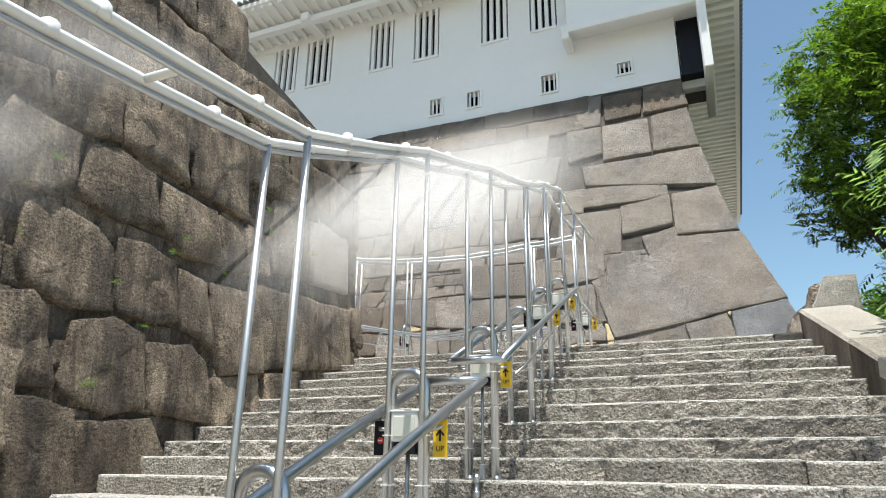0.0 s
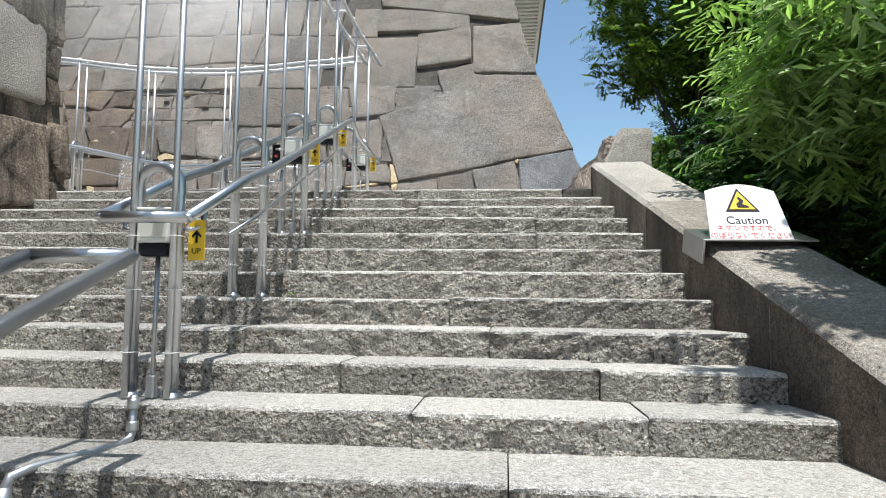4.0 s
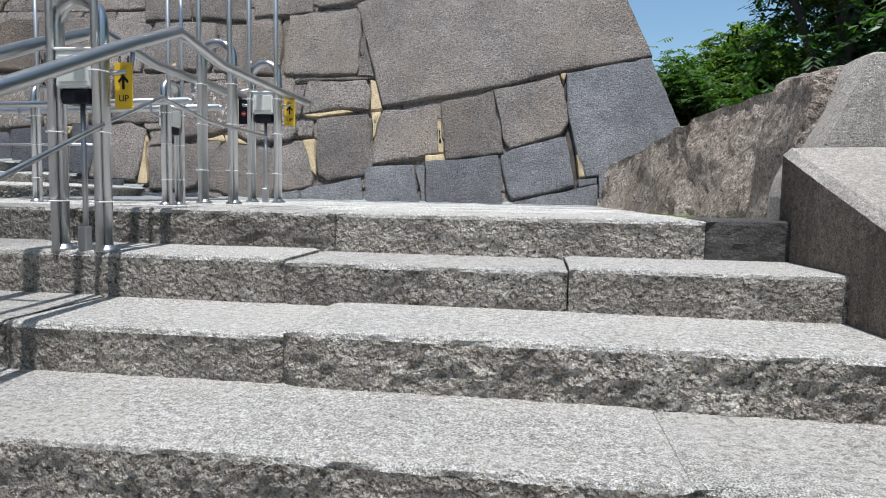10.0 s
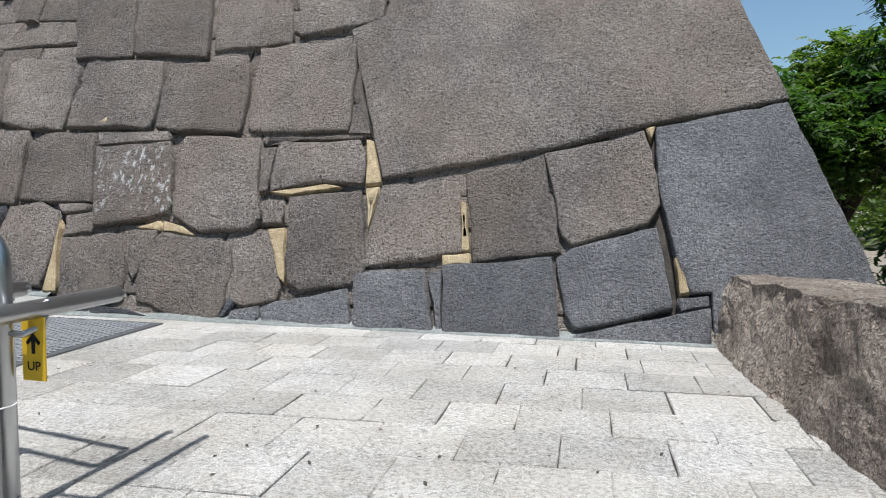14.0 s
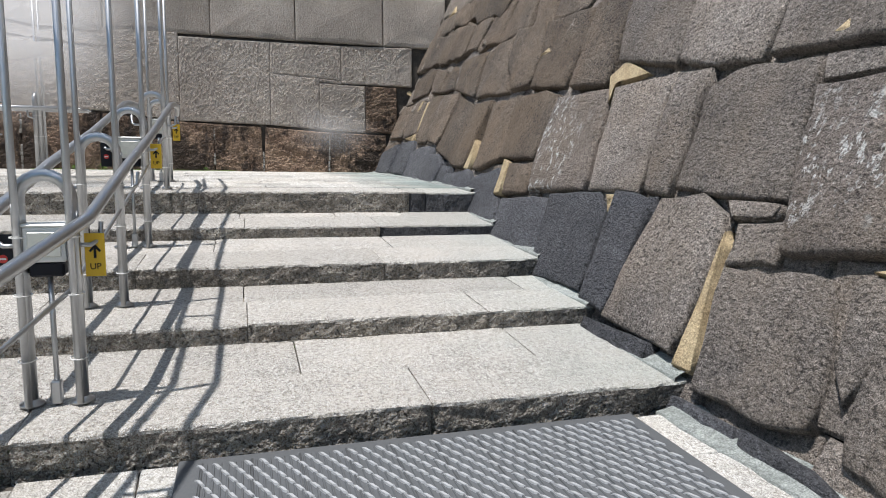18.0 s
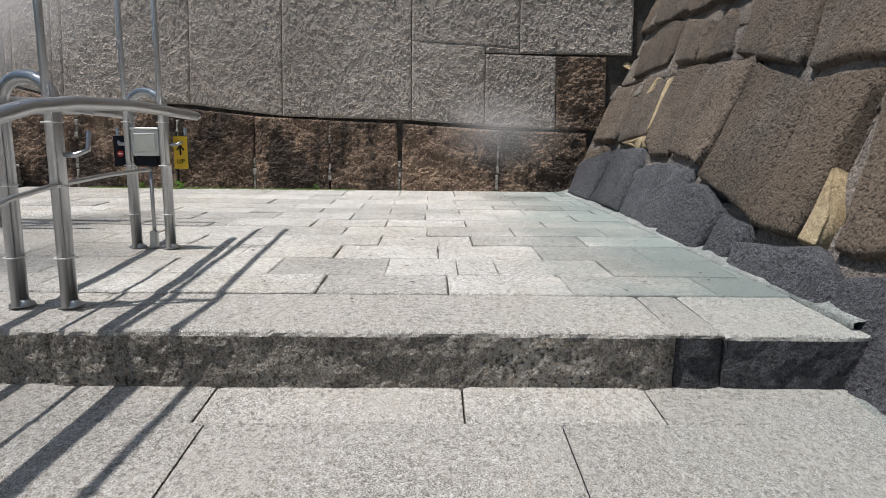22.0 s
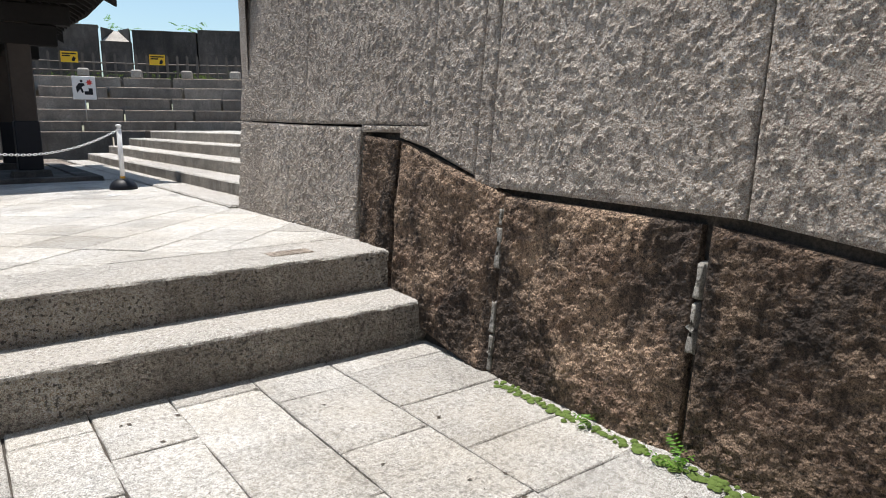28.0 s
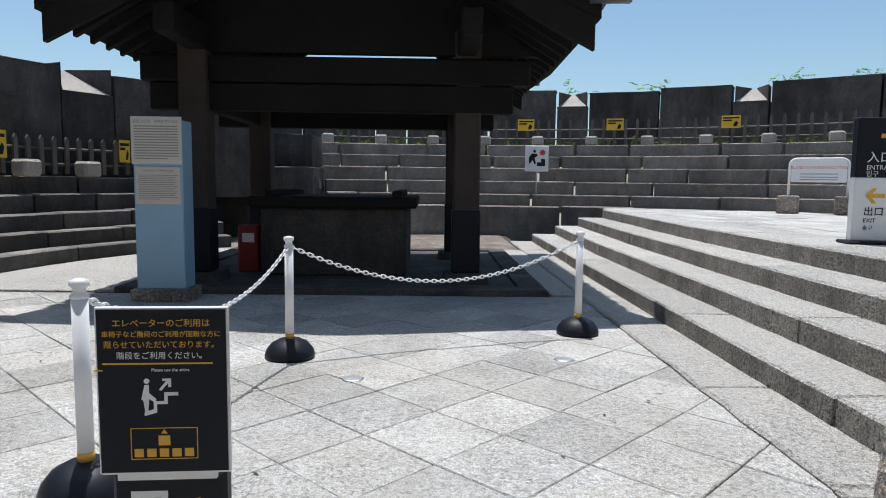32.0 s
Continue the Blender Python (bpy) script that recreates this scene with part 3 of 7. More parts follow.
def mist_cloud(veils, label):
    """Drifting water mist: a few faint veils leaning back, with soft edges; each (x, y, z, half width, half height, density, turn)."""
    vs, fs, soft = [], [], []
    n, m = 24, 10
    for x, y, z, a, b, density, turn in veils:
        o, c = len(vs), Vector((x, y, z))
        side_v = Vector((math.cos(turn), math.sin(turn), 0))
        out = Vector((-math.sin(turn), math.cos(turn), 0))
        for q in range(m + 1):
            f = q / m
            for k in range(n):
                t = 2 * math.pi * k / n
                lump = 1 + 0.22 * noise.noise(Vector((math.cos(t) * 1.3, math.sin(t) * 1.3, x * 3 + y)))
                p = side_v * (math.cos(t) * a * f * lump) + (Vector((0, 0, 0.72)) + out * 0.69) * (math.sin(t) * b * f * lump) + out * (0.04 * math.sin(f * 2.5 + t))
                vs.append(c + p)
                soft.append(density * (0.5 + 0.5 * math.cos(math.pi * f)))
        for q in range(m):
            for k in range(n):
                j = (k + 1) % n
                fs.append((o + q * n + k, o + (q + 1) * n + k, o + (q + 1) * n + j, o + q * n + j))
    ob = mesh_ob("mist", vs, fs, MIST, smooth=True)
    at = ob.data.attributes.new("soft", "FLOAT", "POINT")
    at.data.foreach_set("value", soft)
    return tagged(ob, label, "mist", kind="stuff")

# ---- ground ----
def ground_sheet():
    vs, fs = [], []
    n = 40
    for j in range(n + 1):
        for i in range(n + 1):
            x, y = (i / n * 2 - 1), (j / n * 2 - 1)
            r = 900
            px_, py_ = math.copysign(abs(x) ** 3, x) * r, math.copysign(abs(y) ** 3, y) * r
            vs.append((px_, py_, 0.13 - 0.4 * max(0.0, min(1.0, (px_ - 2.6) / 3.0))))
    for j in range(n):
        for i in range(n):
            a = j * (n + 1) + i
            fs.append((a, a + 1, a + n + 2, a + n + 1))
    return tagged(mesh_ob("ground", vs, fs, EARTH), "trodden sandy earth around the castle walls", "ground", kind="structure")


ground_sheet()

# ---- long flight of steps climbing between the retaining wall and the parapet ----
EAST_STEPS = [(1.77, 0.33), (2.26, 0.515), (2.75, 0.70), (3.24, 0.875), (3.75, 1.06), (4.22, 1.249), (4.74, 1.421), (5.2, 1.58), (5.6, 1.742),
              (6.08, 1.924), (6.6, 2.118), (7.11, 2.333), (7.59, 2.513), (8.08, 2.715), (8.64, 2.90), (9.2, 3.083), (9.68, 3.27)]
# upright joints seen in the flight, by step
JOINTS = {16: (-1.03, 0.7), 15: (0.07,), 14: (-0.89,), 12: (0.3,), 10: (-1.62,), 9: (-0.33,), 8: (-0.06,), 7: (-0.82, 0.5), 6: (-0.38, 0.64), 4: (-0.7,), 3: (-2.04,)}
WEST_STEPS = [(-5.76, 3.37), (-6.85, 3.53), (-7.83, 3.72), (-9.03, 3.87), (-9.93, 4.135)]
LAND1, LAND2, PLAZA = 3.22, 4.155, 4.70


def east_limit(y):
    return 1.49 - 0.072 * (y - 3.75)


def left_limit(y, z):
    return -5.60 - 0.12 * (z - 3.0)


def north_y(x, z):
    return 15.55 + 0.48 * (z - 3.2) + 0.02 * (x + 4)


stair_east = thing("stair_east", "long flight of worn granite steps between stone walls", "stairs", kind="structure")
for i, (y, z) in enumerate(EAST_STEPS):
    ynext = EAST_STEPS[i + 1][0] + 0.08 if i + 1 < len(EAST_STEPS) else y + 0.42
    low = (EAST_STEPS[i - 1][1] if i else 0.13) - 0.05
    x, xe = left_limit(y, z) - 0.1, east_limit(y) + 0.12
    hewn = rng.uniform(0.006, 0.015)
    while x < xe - 0.05:
        w = rng.uniform(1.1, 2.5)
        b = xe if xe - (x + w) < 0.6 else x + w
        ahead = [j for j in JOINTS.get(i, ()) if j > x + 0.02]
        if ahead:
            b = ahead[0] if ahead[0] - x < 2.2 else x + min(w, (ahead[0] - x) * 0.55)
        elif i in JOINTS:
            b = xe
        j1 = rng.uniform(-0.014, 0.014)
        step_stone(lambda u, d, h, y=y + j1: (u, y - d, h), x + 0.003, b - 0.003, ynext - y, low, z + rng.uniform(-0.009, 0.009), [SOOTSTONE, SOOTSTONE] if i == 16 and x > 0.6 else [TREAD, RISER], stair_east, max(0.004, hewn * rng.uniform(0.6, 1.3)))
        x = b

# each low step: upright joints of its front stones, depth of the front row, joints of the slabs laid behind it
WEST_BOND = [((10.9, 12.4, 14.2), 0.52, (11.6, 13.62, 15.0)), ((11.2, 13.35, 14.9), 0.53, (12.1, 13.33, 15.40)), ((10.8, 12.6, 14.39), 0.58, (11.5, 13.1, 14.60)),
             ((11.93, 13.35, 14.60), 0.60, (12.4, 13.30, 14.26, 14.98)), ((11.3, 12.66, 15.10, 15.29), 0.0, ())]
stair_west = thing("stair_west", "five low wide granite steps along the battered wall", "stairs", kind="structure")
for i, ((x, z), (front, split, back)) in enumerate(zip(WEST_STEPS, WEST_BOND)):
    xnext = WEST_STEPS[i + 1][0] - 0.08 if i + 1 < len(WEST_STEPS) else -10.475
    low = (WEST_STEPS[i - 1][1] if i else LAND1) - 0.05
    rise, deep = (0.045 if i < 4 else 0.012), x - xnext
    split = split or deep
    ends = [9.95, *front, north_y(x, z) + 0.1]
    for y, b in zip(ends, ends[1:]):
        j1, j2 = rng.uniform(-0.014, 0.014), rng.uniform(-0.005, 0.005)
        damp = i == 4 and y > 15.0 or i == 3 and y > 14.5
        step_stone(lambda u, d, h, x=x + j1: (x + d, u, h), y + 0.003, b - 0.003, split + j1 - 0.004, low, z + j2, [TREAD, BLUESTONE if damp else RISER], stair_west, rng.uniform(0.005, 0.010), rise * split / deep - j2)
    if split < deep:
        ends = [9.95, *back, north_y(x, z) + 0.25]
        for y, b in zip(ends, ends[1:]):
            lift = z + rise * split / deep + rng.uniform(-0.004, 0.003)
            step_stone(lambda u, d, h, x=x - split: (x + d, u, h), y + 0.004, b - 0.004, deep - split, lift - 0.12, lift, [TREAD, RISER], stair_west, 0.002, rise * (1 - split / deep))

# south steps between the second landing and the well court
stair_south = thing("stair_south", "two granite steps up to the well court", "stairs", kind="structure")
for (y, z, yn, low) in ((9.05, 4.43, 8.55, 4.1), (8.62, 4.70, 8.035, 4.38)):
    x, xe = -15.85, -7.0
    while x < xe:
        w = rng.uniform(1.9, 3.1)
        b = min(x + w, xe)
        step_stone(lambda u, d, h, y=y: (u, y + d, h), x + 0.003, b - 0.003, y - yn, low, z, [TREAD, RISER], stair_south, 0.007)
        x = b


# ---- paving ----
def paved(name, label, x0, x1, y0, y1, z, row, long_, along_x, inside=None, mat=PAVE, rows=None, skew=0.0, at=0.0):
    top = thing(name, label, "paving", kind="structure")
    prism("paving_bed", [(x0, y0), (x1, y0), (x1, y1), (x0, y1)], z - 0.5, z - 0.012, 0.005, [MORTAR, MORTAR], top)
    u0, u1, v0, v1 = (x0, x1, y0, y1) if along_x else (y0, y1, x0, x1)
    if rows:
        # rows laid out one by one: start, end, the upright joints that are known; the bond runs on at the usual length
        for r0, r1, known in rows:
            js = sorted(known)
            while js[0] > u0:
                js.insert(0, js[0] - long_ * rng.uniform(0.92, 1.08))
            while js[-1] < u1:
                js.append(js[-1] + long_ * rng.uniform(0.92, 1.08))
            for ja, jb in zip(js, js[1:]):
                a, b = max(ja, u0), min(jb, u1)
                if b - a < 0.06:
                    continue
                g = rng.choice((0.001, 0.002, 0.003, 0.004, 0.006))
                lift = lambda u: skew * (u - at)
                q = [(a + g, r0 + g + lift(a)), (b - g, r0 + g + lift(b)), (b - g, r1 - g + lift(b)), (a + g, r1 - g + lift(a))]
                if not along_x:
                    q = [(p[1], p[0]) for p in q][::-1]
                if inside is None or inside(sum(p[0] for p in q) / 4, sum(p[1] for p in q) / 4):
                    prism("slab", q, z - 0.1, z + rng.uniform(-0.004, 0.004), 0.006, [mat, mat], top, (rng.uniform(-0.004, 0.004), rng.uniform(-0.004, 0.004)), 0.007, 0.12)
        return top
    v = v0
    while v < v1:
        d = row * rng.uniform(0.8, 1.2)
        u = u0 - rng.uniform(0, long_)
        while u < u1:
            e = u + long_ * rng.uniform(0.65, 1.35)
            a, b, c, f = max(u, u0), min(e, u1), v, min(v + d, v1)
            if b - a > 0.08 and f - c > 0.05:
                g = rng.choice((0.001, 0.002, 0.003, 0.004, 0.006))
                q = [(a + g, c + g), (b - g, c + g), (b - g, f - g), (a + g, f - g)]
                if not along_x:
                    q = [(p[1], p[0]) for p in q][::-1]
                if inside is None or inside(sum(p[0] for p in q) / 4, sum(p[1] for p in q) / 4):
                    prism("slab", q, z - 0.1, z + rng.uniform(-0.004, 0.004), 0.005, [mat, mat], top, (rng.uniform(-0.004, 0.004), rng.uniform(-0.004, 0.004)), 0.004, 0.2)
            u = e
        v += d
    return top


# ---- great battered wall under the turret ----
NS = Vector((0.02, -1.0, 0.48)).normalized()


def on_north(x, z, d):
    return Vector((x, north_y(x, z), z)) + NS * d


def north_edge(z):
    """East end of the battered wall: a line that steepens upward."""
    t = max(0.0, 14.2 - z)
    return -0.26 + 0.055 * t + 0.0163 * t * t


wall_north = thing("wall_north", "battered castle wall of huge close-fitted grey-brown stones", "stone wall", kind="structure")


def north_core():
    vs, fs = [], []
    zs = [2.6, 4, 5.5, 7, 9, 11, 13, 14.3]
    for z in zs:
        e = north_edge(z) - 0.07
        f = on_north(-30, z, -0.12)
        g = on_north(e, z, -0.12)
        vs += [f, g, (e - 0.6, 34, z), (-30, 34, z)]
    for i in range(len(zs) - 1):
        for k in range(4):
            a, b = i * 4 + k, i * 4 + (k + 1) % 4
            fs.append((a, b, b + 4, a + 4))
    k = (len(zs) - 1) * 4
    fs.append((k, k + 1, k + 2, k + 3))
    mesh_ob("core", vs, fs, MORTAR, wall_north)


north_core()
FOOT_EAST = [
    (-1.63, 3.8, -0.61, 3.91, -0.5, 3.19, -1.57, 3.17),
    (-2.49, 3.68, -2.22, 3.75, -1.81, 3.75, -1.63, 3.17, -2.42, 3.15),
    (-1.77, 3.73, -1.64, 3.77, -1.57, 3.17, -1.61, 3.17),
    (-3.4, 3.36, -3.25, 3.43, -2.54, 3.57, -2.43, 3.15, -2.76, 3.12, -3.21, 3.14, -3.35, 3.2),
    (-0.57, 3.9, -0.44, 3.99, 0.33, 4.2, 0.46, 3.5, -0.4, 3.28, -0.48, 3.43),
    (-0.4, 3.24, 0.5, 3.46, 0.77, 3.52, 0.76, 3.18, -0.46, 3.18),
    (0.5, 3.59, 0.77, 3.63, 0.77, 3.53, 0.5, 3.47),
    (-3.71, 3.33, -3.43, 3.38, -3.38, 3.22, -3.73, 3.23),
]
FOOT_WEST = [
    (-3.75, 3.48, -3.69, 3.4, -3.76, 3.25, -3.81, 3.25),
    (-6.84, 3.46, -6.11, 3.48, -6.08, 3.36, -6.82, 3.37),
    (-5.96, 3.29, -5.29, 3.3, -5.23, 3.17, -5.78, 3.19),
    (-5.26, 3.31, -4.86, 3.3, -4.55, 3.23, -5.22, 3.16),
    (-9.2, 4.13, -8.27, 4.21, -8.12, 3.95, -8.06, 3.66, -9.05, 3.68, -9.15, 4),
    (-8.21, 4.23, -7.44, 4.31, -7.22, 4.13, -7.08, 3.59, -7.9, 3.55, -8.07, 3.86),
    (-7.18, 4.32, -6.7, 4.31, -6.72, 3.99, -6.67, 3.52, -7.03, 3.54, -7.11, 3.97),
    (-10.32, 4.28, -9.68, 4.44, -9.5, 4.36, -9.43, 4.14, -9.24, 4.12, -9.14, 3.72, -10.25, 3.78, -10.29, 4.11),
    (-11.24, 4.28, -10.55, 4.38, -10.29, 4.26, -10.23, 4.07, -10.48, 4.05, -11.22, 4.11),
    (-11.6, 4.42, -11.25, 4.39, -11.24, 4.25, -11.35, 4.1, -11.64, 4.09),
]
FOOT_CORNER = [
    (-15.59, 4.53, -14.55, 4.7, -14.43, 4.44, -14.48, 4.18, -15.46, 4.16),
    (-14.46, 4.74, -13.72, 4.77, -13.58, 4.63, -13.45, 4.19, -14.48, 4.18, -14.4, 4.44),
    (-13.65, 4.57, -13.26, 4.65, -12.93, 4.68, -12.38, 4.65, -12.37, 4.51, -12.48, 4.12, -13.46, 4.17, -13.57, 4.49),
    (-12.35, 4.52, -12.06, 4.56, -11.64, 4.42, -11.66, 4.1, -12.42, 4.1, -12.42, 4.32),
]
LOW_EAST = [
    (0.33, 5.16, 1.54, 5.39, 2.08, 3.85, 2.31, 3.17, 0.79, 3.11, 0.77, 3.64, 0.6, 3.63, 0.48, 3.96, 0.35, 4.54),
    (-2.4, 3.78, -2.43, 4.12, -2.34, 4.57, -1.56, 4.64, -1.44, 3.94, -1.85, 3.86),
    (-1.5, 4.7, -0.74, 4.89, -0.52, 3.95, -1.35, 3.84, -1.47, 4.47),
    (-0.72, 4.89, 0.22, 5.13, 0.29, 4.92, 0.37, 4.42, 0.25, 4.23, -0.44, 4, -0.54, 4.11, -0.65, 4.6),
    (-3.34, 4.45, -2.56, 4.52, -2.47, 4.21, -2.4, 3.72, -2.51, 3.6, -3.02, 3.52, -3.18, 3.58),
]
LOW_MID = [
    (-3.85, 3.99, -3.54, 4.12, -3.46, 4.1, -3.35, 3.82, -3.23, 3.57, -3.25, 3.45, -3.58, 3.36, -3.74, 3.42, -3.78, 3.68),
    (-4.84, 3.89, -4.67, 4.07, -4.34, 4.02, -3.89, 3.99, -3.78, 3.7, -3.79, 3.55, -3.81, 3.23, -4.16, 3.21, -4.52, 3.3, -4.77, 3.36, -4.83, 3.61),
    (-5.1, 4.09, -4.73, 4.08, -4.8, 3.78, -4.86, 3.56, -4.97, 3.68),
    (-5.83, 3.98, -5.15, 4.05, -4.98, 3.68, -4.95, 3.42, -5.19, 3.35, -5.67, 3.36, -5.78, 3.7),
    (-6.64, 4.3, -6.26, 4.34, -5.97, 4.25, -5.92, 3.98, -5.92, 3.47, -6.67, 3.5, -6.69, 3.94),
    (-3.66, 4.41, -3.37, 4.43, -3.33, 4.16, -3.57, 4.15),
]
SECOND_EAST = [
    (-3.58, 4.94, -3.53, 5.02, -2.65, 5.04, -2.56, 4.87, -2.54, 4.57, -2.95, 4.59, -3.56, 4.5),
    (-3.75, 4.94, -3.58, 4.95, -3.57, 4.5, -3.66, 4.46),
    (-3.75, 5.07, -2.62, 5.11, -2.61, 5.06, -3.53, 5.04, -3.73, 4.97),
    (-5.78, 4.98, -4.88, 5.04, -4.75, 4.75, -4.64, 4.26, -5.13, 4.14, -5.5, 4.1, -5.67, 4.54),
    (-4.69, 5.11, -3.79, 5.08, -3.69, 4.5, -3.59, 4.23, -3.68, 4.1, -4.23, 4.07, -4.61, 4.23, -4.69, 4.7, -4.77, 4.99),
    (-3.71, 4.95, -3.56, 4.96, -3.58, 4.53, -3.64, 4.48),
    (-5.82, 5.15, -4.93, 5.17, -4.87, 5.06, -5.78, 5),
    (-6.02, 4.33, -5.65, 4.34, -5.66, 4.27, -5.95, 4.24),
]
SECOND_MID = [
    (-6.7, 5.06, -6.54, 5.17, -5.86, 5.16, -5.76, 4.75, -5.62, 4.37, -6.27, 4.37, -6.57, 4.39, -6.66, 4.7),
    (-7.09, 5.19, -6.77, 5.19, -6.73, 5.04, -6.6, 4.33, -6.86, 4.32, -7.02, 4.76),
    (-7.95, 5.16, -7.14, 5.21, -7.03, 4.7, -6.93, 4.32, -7.62, 4.3, -7.79, 4.76),
    (-8.99, 5.15, -8.03, 5.16, -7.88, 4.82, -7.71, 4.3, -8.69, 4.24, -8.92, 4.7),
    (-10.07, 5.24, -9.33, 5.24, -9, 5.18, -8.92, 4.87, -8.88, 4.53, -9.79, 4.54, -9.94, 4.93),
    (-9.4, 4.48, -8.89, 4.5, -8.71, 4.21, -9.26, 4.16),
    (-5.9, 4.22, -5.57, 4.26, -5.5, 4.04, -5.85, 3.99),
]
SECOND_WEST = [
    (-10.78, 5.22, -10.08, 5.23, -9.89, 4.89, -9.77, 4.52, -10.3, 4.39, -10.46, 4.4, -10.62, 4.8),
    (-11.42, 5.24, -10.86, 5.25, -10.82, 4.85, -10.74, 4.38, -11.23, 4.4, -11.28, 4.8),
    (-12.27, 5.4, -11.38, 5.19, -11.36, 4.93, -11.24, 4.41, -12.26, 4.6, -12.3, 5.05),
    (-13.1, 5.47, -12.36, 5.46, -12.31, 5.13, -12.35, 4.67, -12.58, 4.71, -13.03, 4.75, -13.08, 5.1),
    (-13.9, 5.51, -13.34, 5.51, -13.13, 5.46, -13.04, 5.14, -13.06, 4.72, -13.47, 4.71, -13.8, 4.81, -13.89, 5.06),
]
SECOND_CORNER = [
    (-15.01, 5.43, -14.64, 5.49, -14.09, 5.44, -13.97, 5.05, -13.89, 4.89, -14.6, 4.79, -14.9, 5.17),
    (-15.75, 5.42, -15.11, 5.44, -14.91, 5.22, -14.7, 4.82, -15.58, 4.79, -15.77, 5.2),
    (-15.6, 4.63, -14.96, 4.76, -14.84, 4.68, -15.59, 4.53),
]
THIRD_EAST = [
    (-4.05, 6.17, -2.9, 6.25, -2.84, 5.84, -2.81, 5.15, -3.95, 5.15, -3.99, 5.21, -4.04, 5.66),
    (-5.11, 5.97, -4.56, 6, -4.14, 6.01, -4.05, 5.61, -4.04, 5.13, -4.74, 5.16, -5.13, 5.2, -5.15, 5.65),
    (-6.18, 5.99, -5.92, 6.07, -5.25, 6.03, -5.16, 5.7, -5.17, 5.2, -6.27, 5.22, -6.32, 5.56),
    (-7.39, 6.07, -7.2, 6.14, -6.37, 6.02, -6.34, 5.56, -6.33, 5.19, -6.82, 5.21, -7.18, 5.29, -7.34, 5.75),
    (-2.8, 5.86, -2.54, 5.09, -2.79, 5.09, -2.78, 5.43),
]
THIRD_WEST = [
    (-8.37, 6.1, -8.01, 6.17, -7.37, 6.15, -7.34, 5.75, -7.18, 5.26, -8.11, 5.39, -8.29, 5.82),
    (-9.05, 6.08, -8.88, 6.16, -8.32, 6.14, -8.28, 5.75, -8.11, 5.19, -8.84, 5.22, -9.02, 5.8),
    (-10.23, 6.12, -9.05, 6.09, -8.98, 5.65, -8.95, 5.24, -9.83, 5.31, -9.95, 5.7),
    (-10.36, 5.32, -9.9, 5.36, -10, 5.7, -10.28, 6.14, -11.1, 6.17, -10.9, 5.7),
    (-15.64, 5.92, -14.99, 6.14, -14.45, 6.04, -14.42, 5.61, -15.32, 5.53),
    (-14.29, 5.72, -14.36, 6.03, -13.64, 5.92, -13.58, 5.55, -14.12, 5.58),
    (-13.67, 5.74, -13.36, 5.97, -12.98, 5.56, -13.53, 5.54),
]
OCHRE_EAST = [
    (-3.49, 4.12, -3.31, 4.14, -3.19, 3.58, -3.27, 3.64),
    (-2.59, 5.06, -2.51, 5.04, -2.35, 4.59, -2.52, 4.56),
    (-2.51, 4.54, -2.37, 4.56, -2.39, 4.37, -2.42, 4.11),
    (-3.56, 4.49, -2.95, 4.58, -2.77, 4.55, -3.34, 4.46),
    (-1.52, 4.42, -1.47, 4.42, -1.38, 3.94, -1.46, 3.94),
    (-1.65, 3.9, -1.38, 3.93, -1.35, 3.83, -1.64, 3.8),
    (0.48, 3.94, 0.53, 3.95, 0.6, 3.63, 0.51, 3.61),
    (0.24, 5.15, 0.33, 5.17, 0.29, 5.03),
    (-5.95, 4.18, -5.86, 3.84, -5.71, 3.42, -5.88, 3.42),
]
OCHRE_WEST = [
    (-7.97, 5.4, -7.54, 5.24, -8.01, 5.17, -7.95, 5.01, -8.15, 5.27),
    (-7.34, 4.29, -7.17, 4.3, -7.2, 4.15),
    (-5.01, 4.1, -4.74, 4.18, -4.67, 4.07),
    (-4.7, 4.18, -4.47, 4.13, -4.28, 4.03, -4.67, 4.07),
    (-9.6, 4.53, -9.42, 4.5, -9.3, 4.16, -9.44, 4.14),
    (-10.8, 4.76, -10.6, 4.53, -10.57, 4.37, -10.74, 4.37),
    (-14.43, 4.8, -13.88, 4.88, -13.78, 4.75),
    (-14.03, 5.42, -13.86, 5.43, -13.85, 4.95, -13.88, 4.91),
]
COURSE_FOURTH = [
    (-3.60, 6.30, -2.62, 6.45, -2.67, 7.24, -3.85, 7.31),
    (-4.65, 6.15, -3.67, 6.21, -3.87, 7.15, -4.85, 7.21),
    (-5.68, 6.12, -4.70, 6.06, -4.91, 7.13, -5.95, 7.19),
    (-6.50, 6.10, -5.71, 6.11, -6.00, 7.28, -6.91, 7.33),
]
COURSE_UPPER = [
    (-2.19, 7.82, -0.83, 8.01, -0.88, 9.06, -2.24, 8.87),
    (-0.78, 7.61, 0.79, 7.57, 0.39, 9.19, -0.82, 9.09),
    (-1.66, 7.68, -0.76, 7.90, -0.67, 7.03, -1.46, 6.86),
    (-3.29, 9.86, 0.39, 9.25, 0.12, 10.81, -3.41, 10.66),
    (-2.77, 10.85, -1.29, 10.89, -1.39, 12.51, -2.84, 12.47),
    (-1.26, 10.94, 0.08, 10.94, -0.15, 12.73, -1.29, 12.62),
    (-3.88, 10.96, -2.81, 11.19, -2.88, 12.48, -4.02, 12.49),
    (-2.75, 12.73, -1.59, 12.85, -1.54, 14.03, -2.88, 14.06),
    (-1.52, 12.83, -0.11, 12.86, -0.27, 14.19, -1.50, 14.17),
]

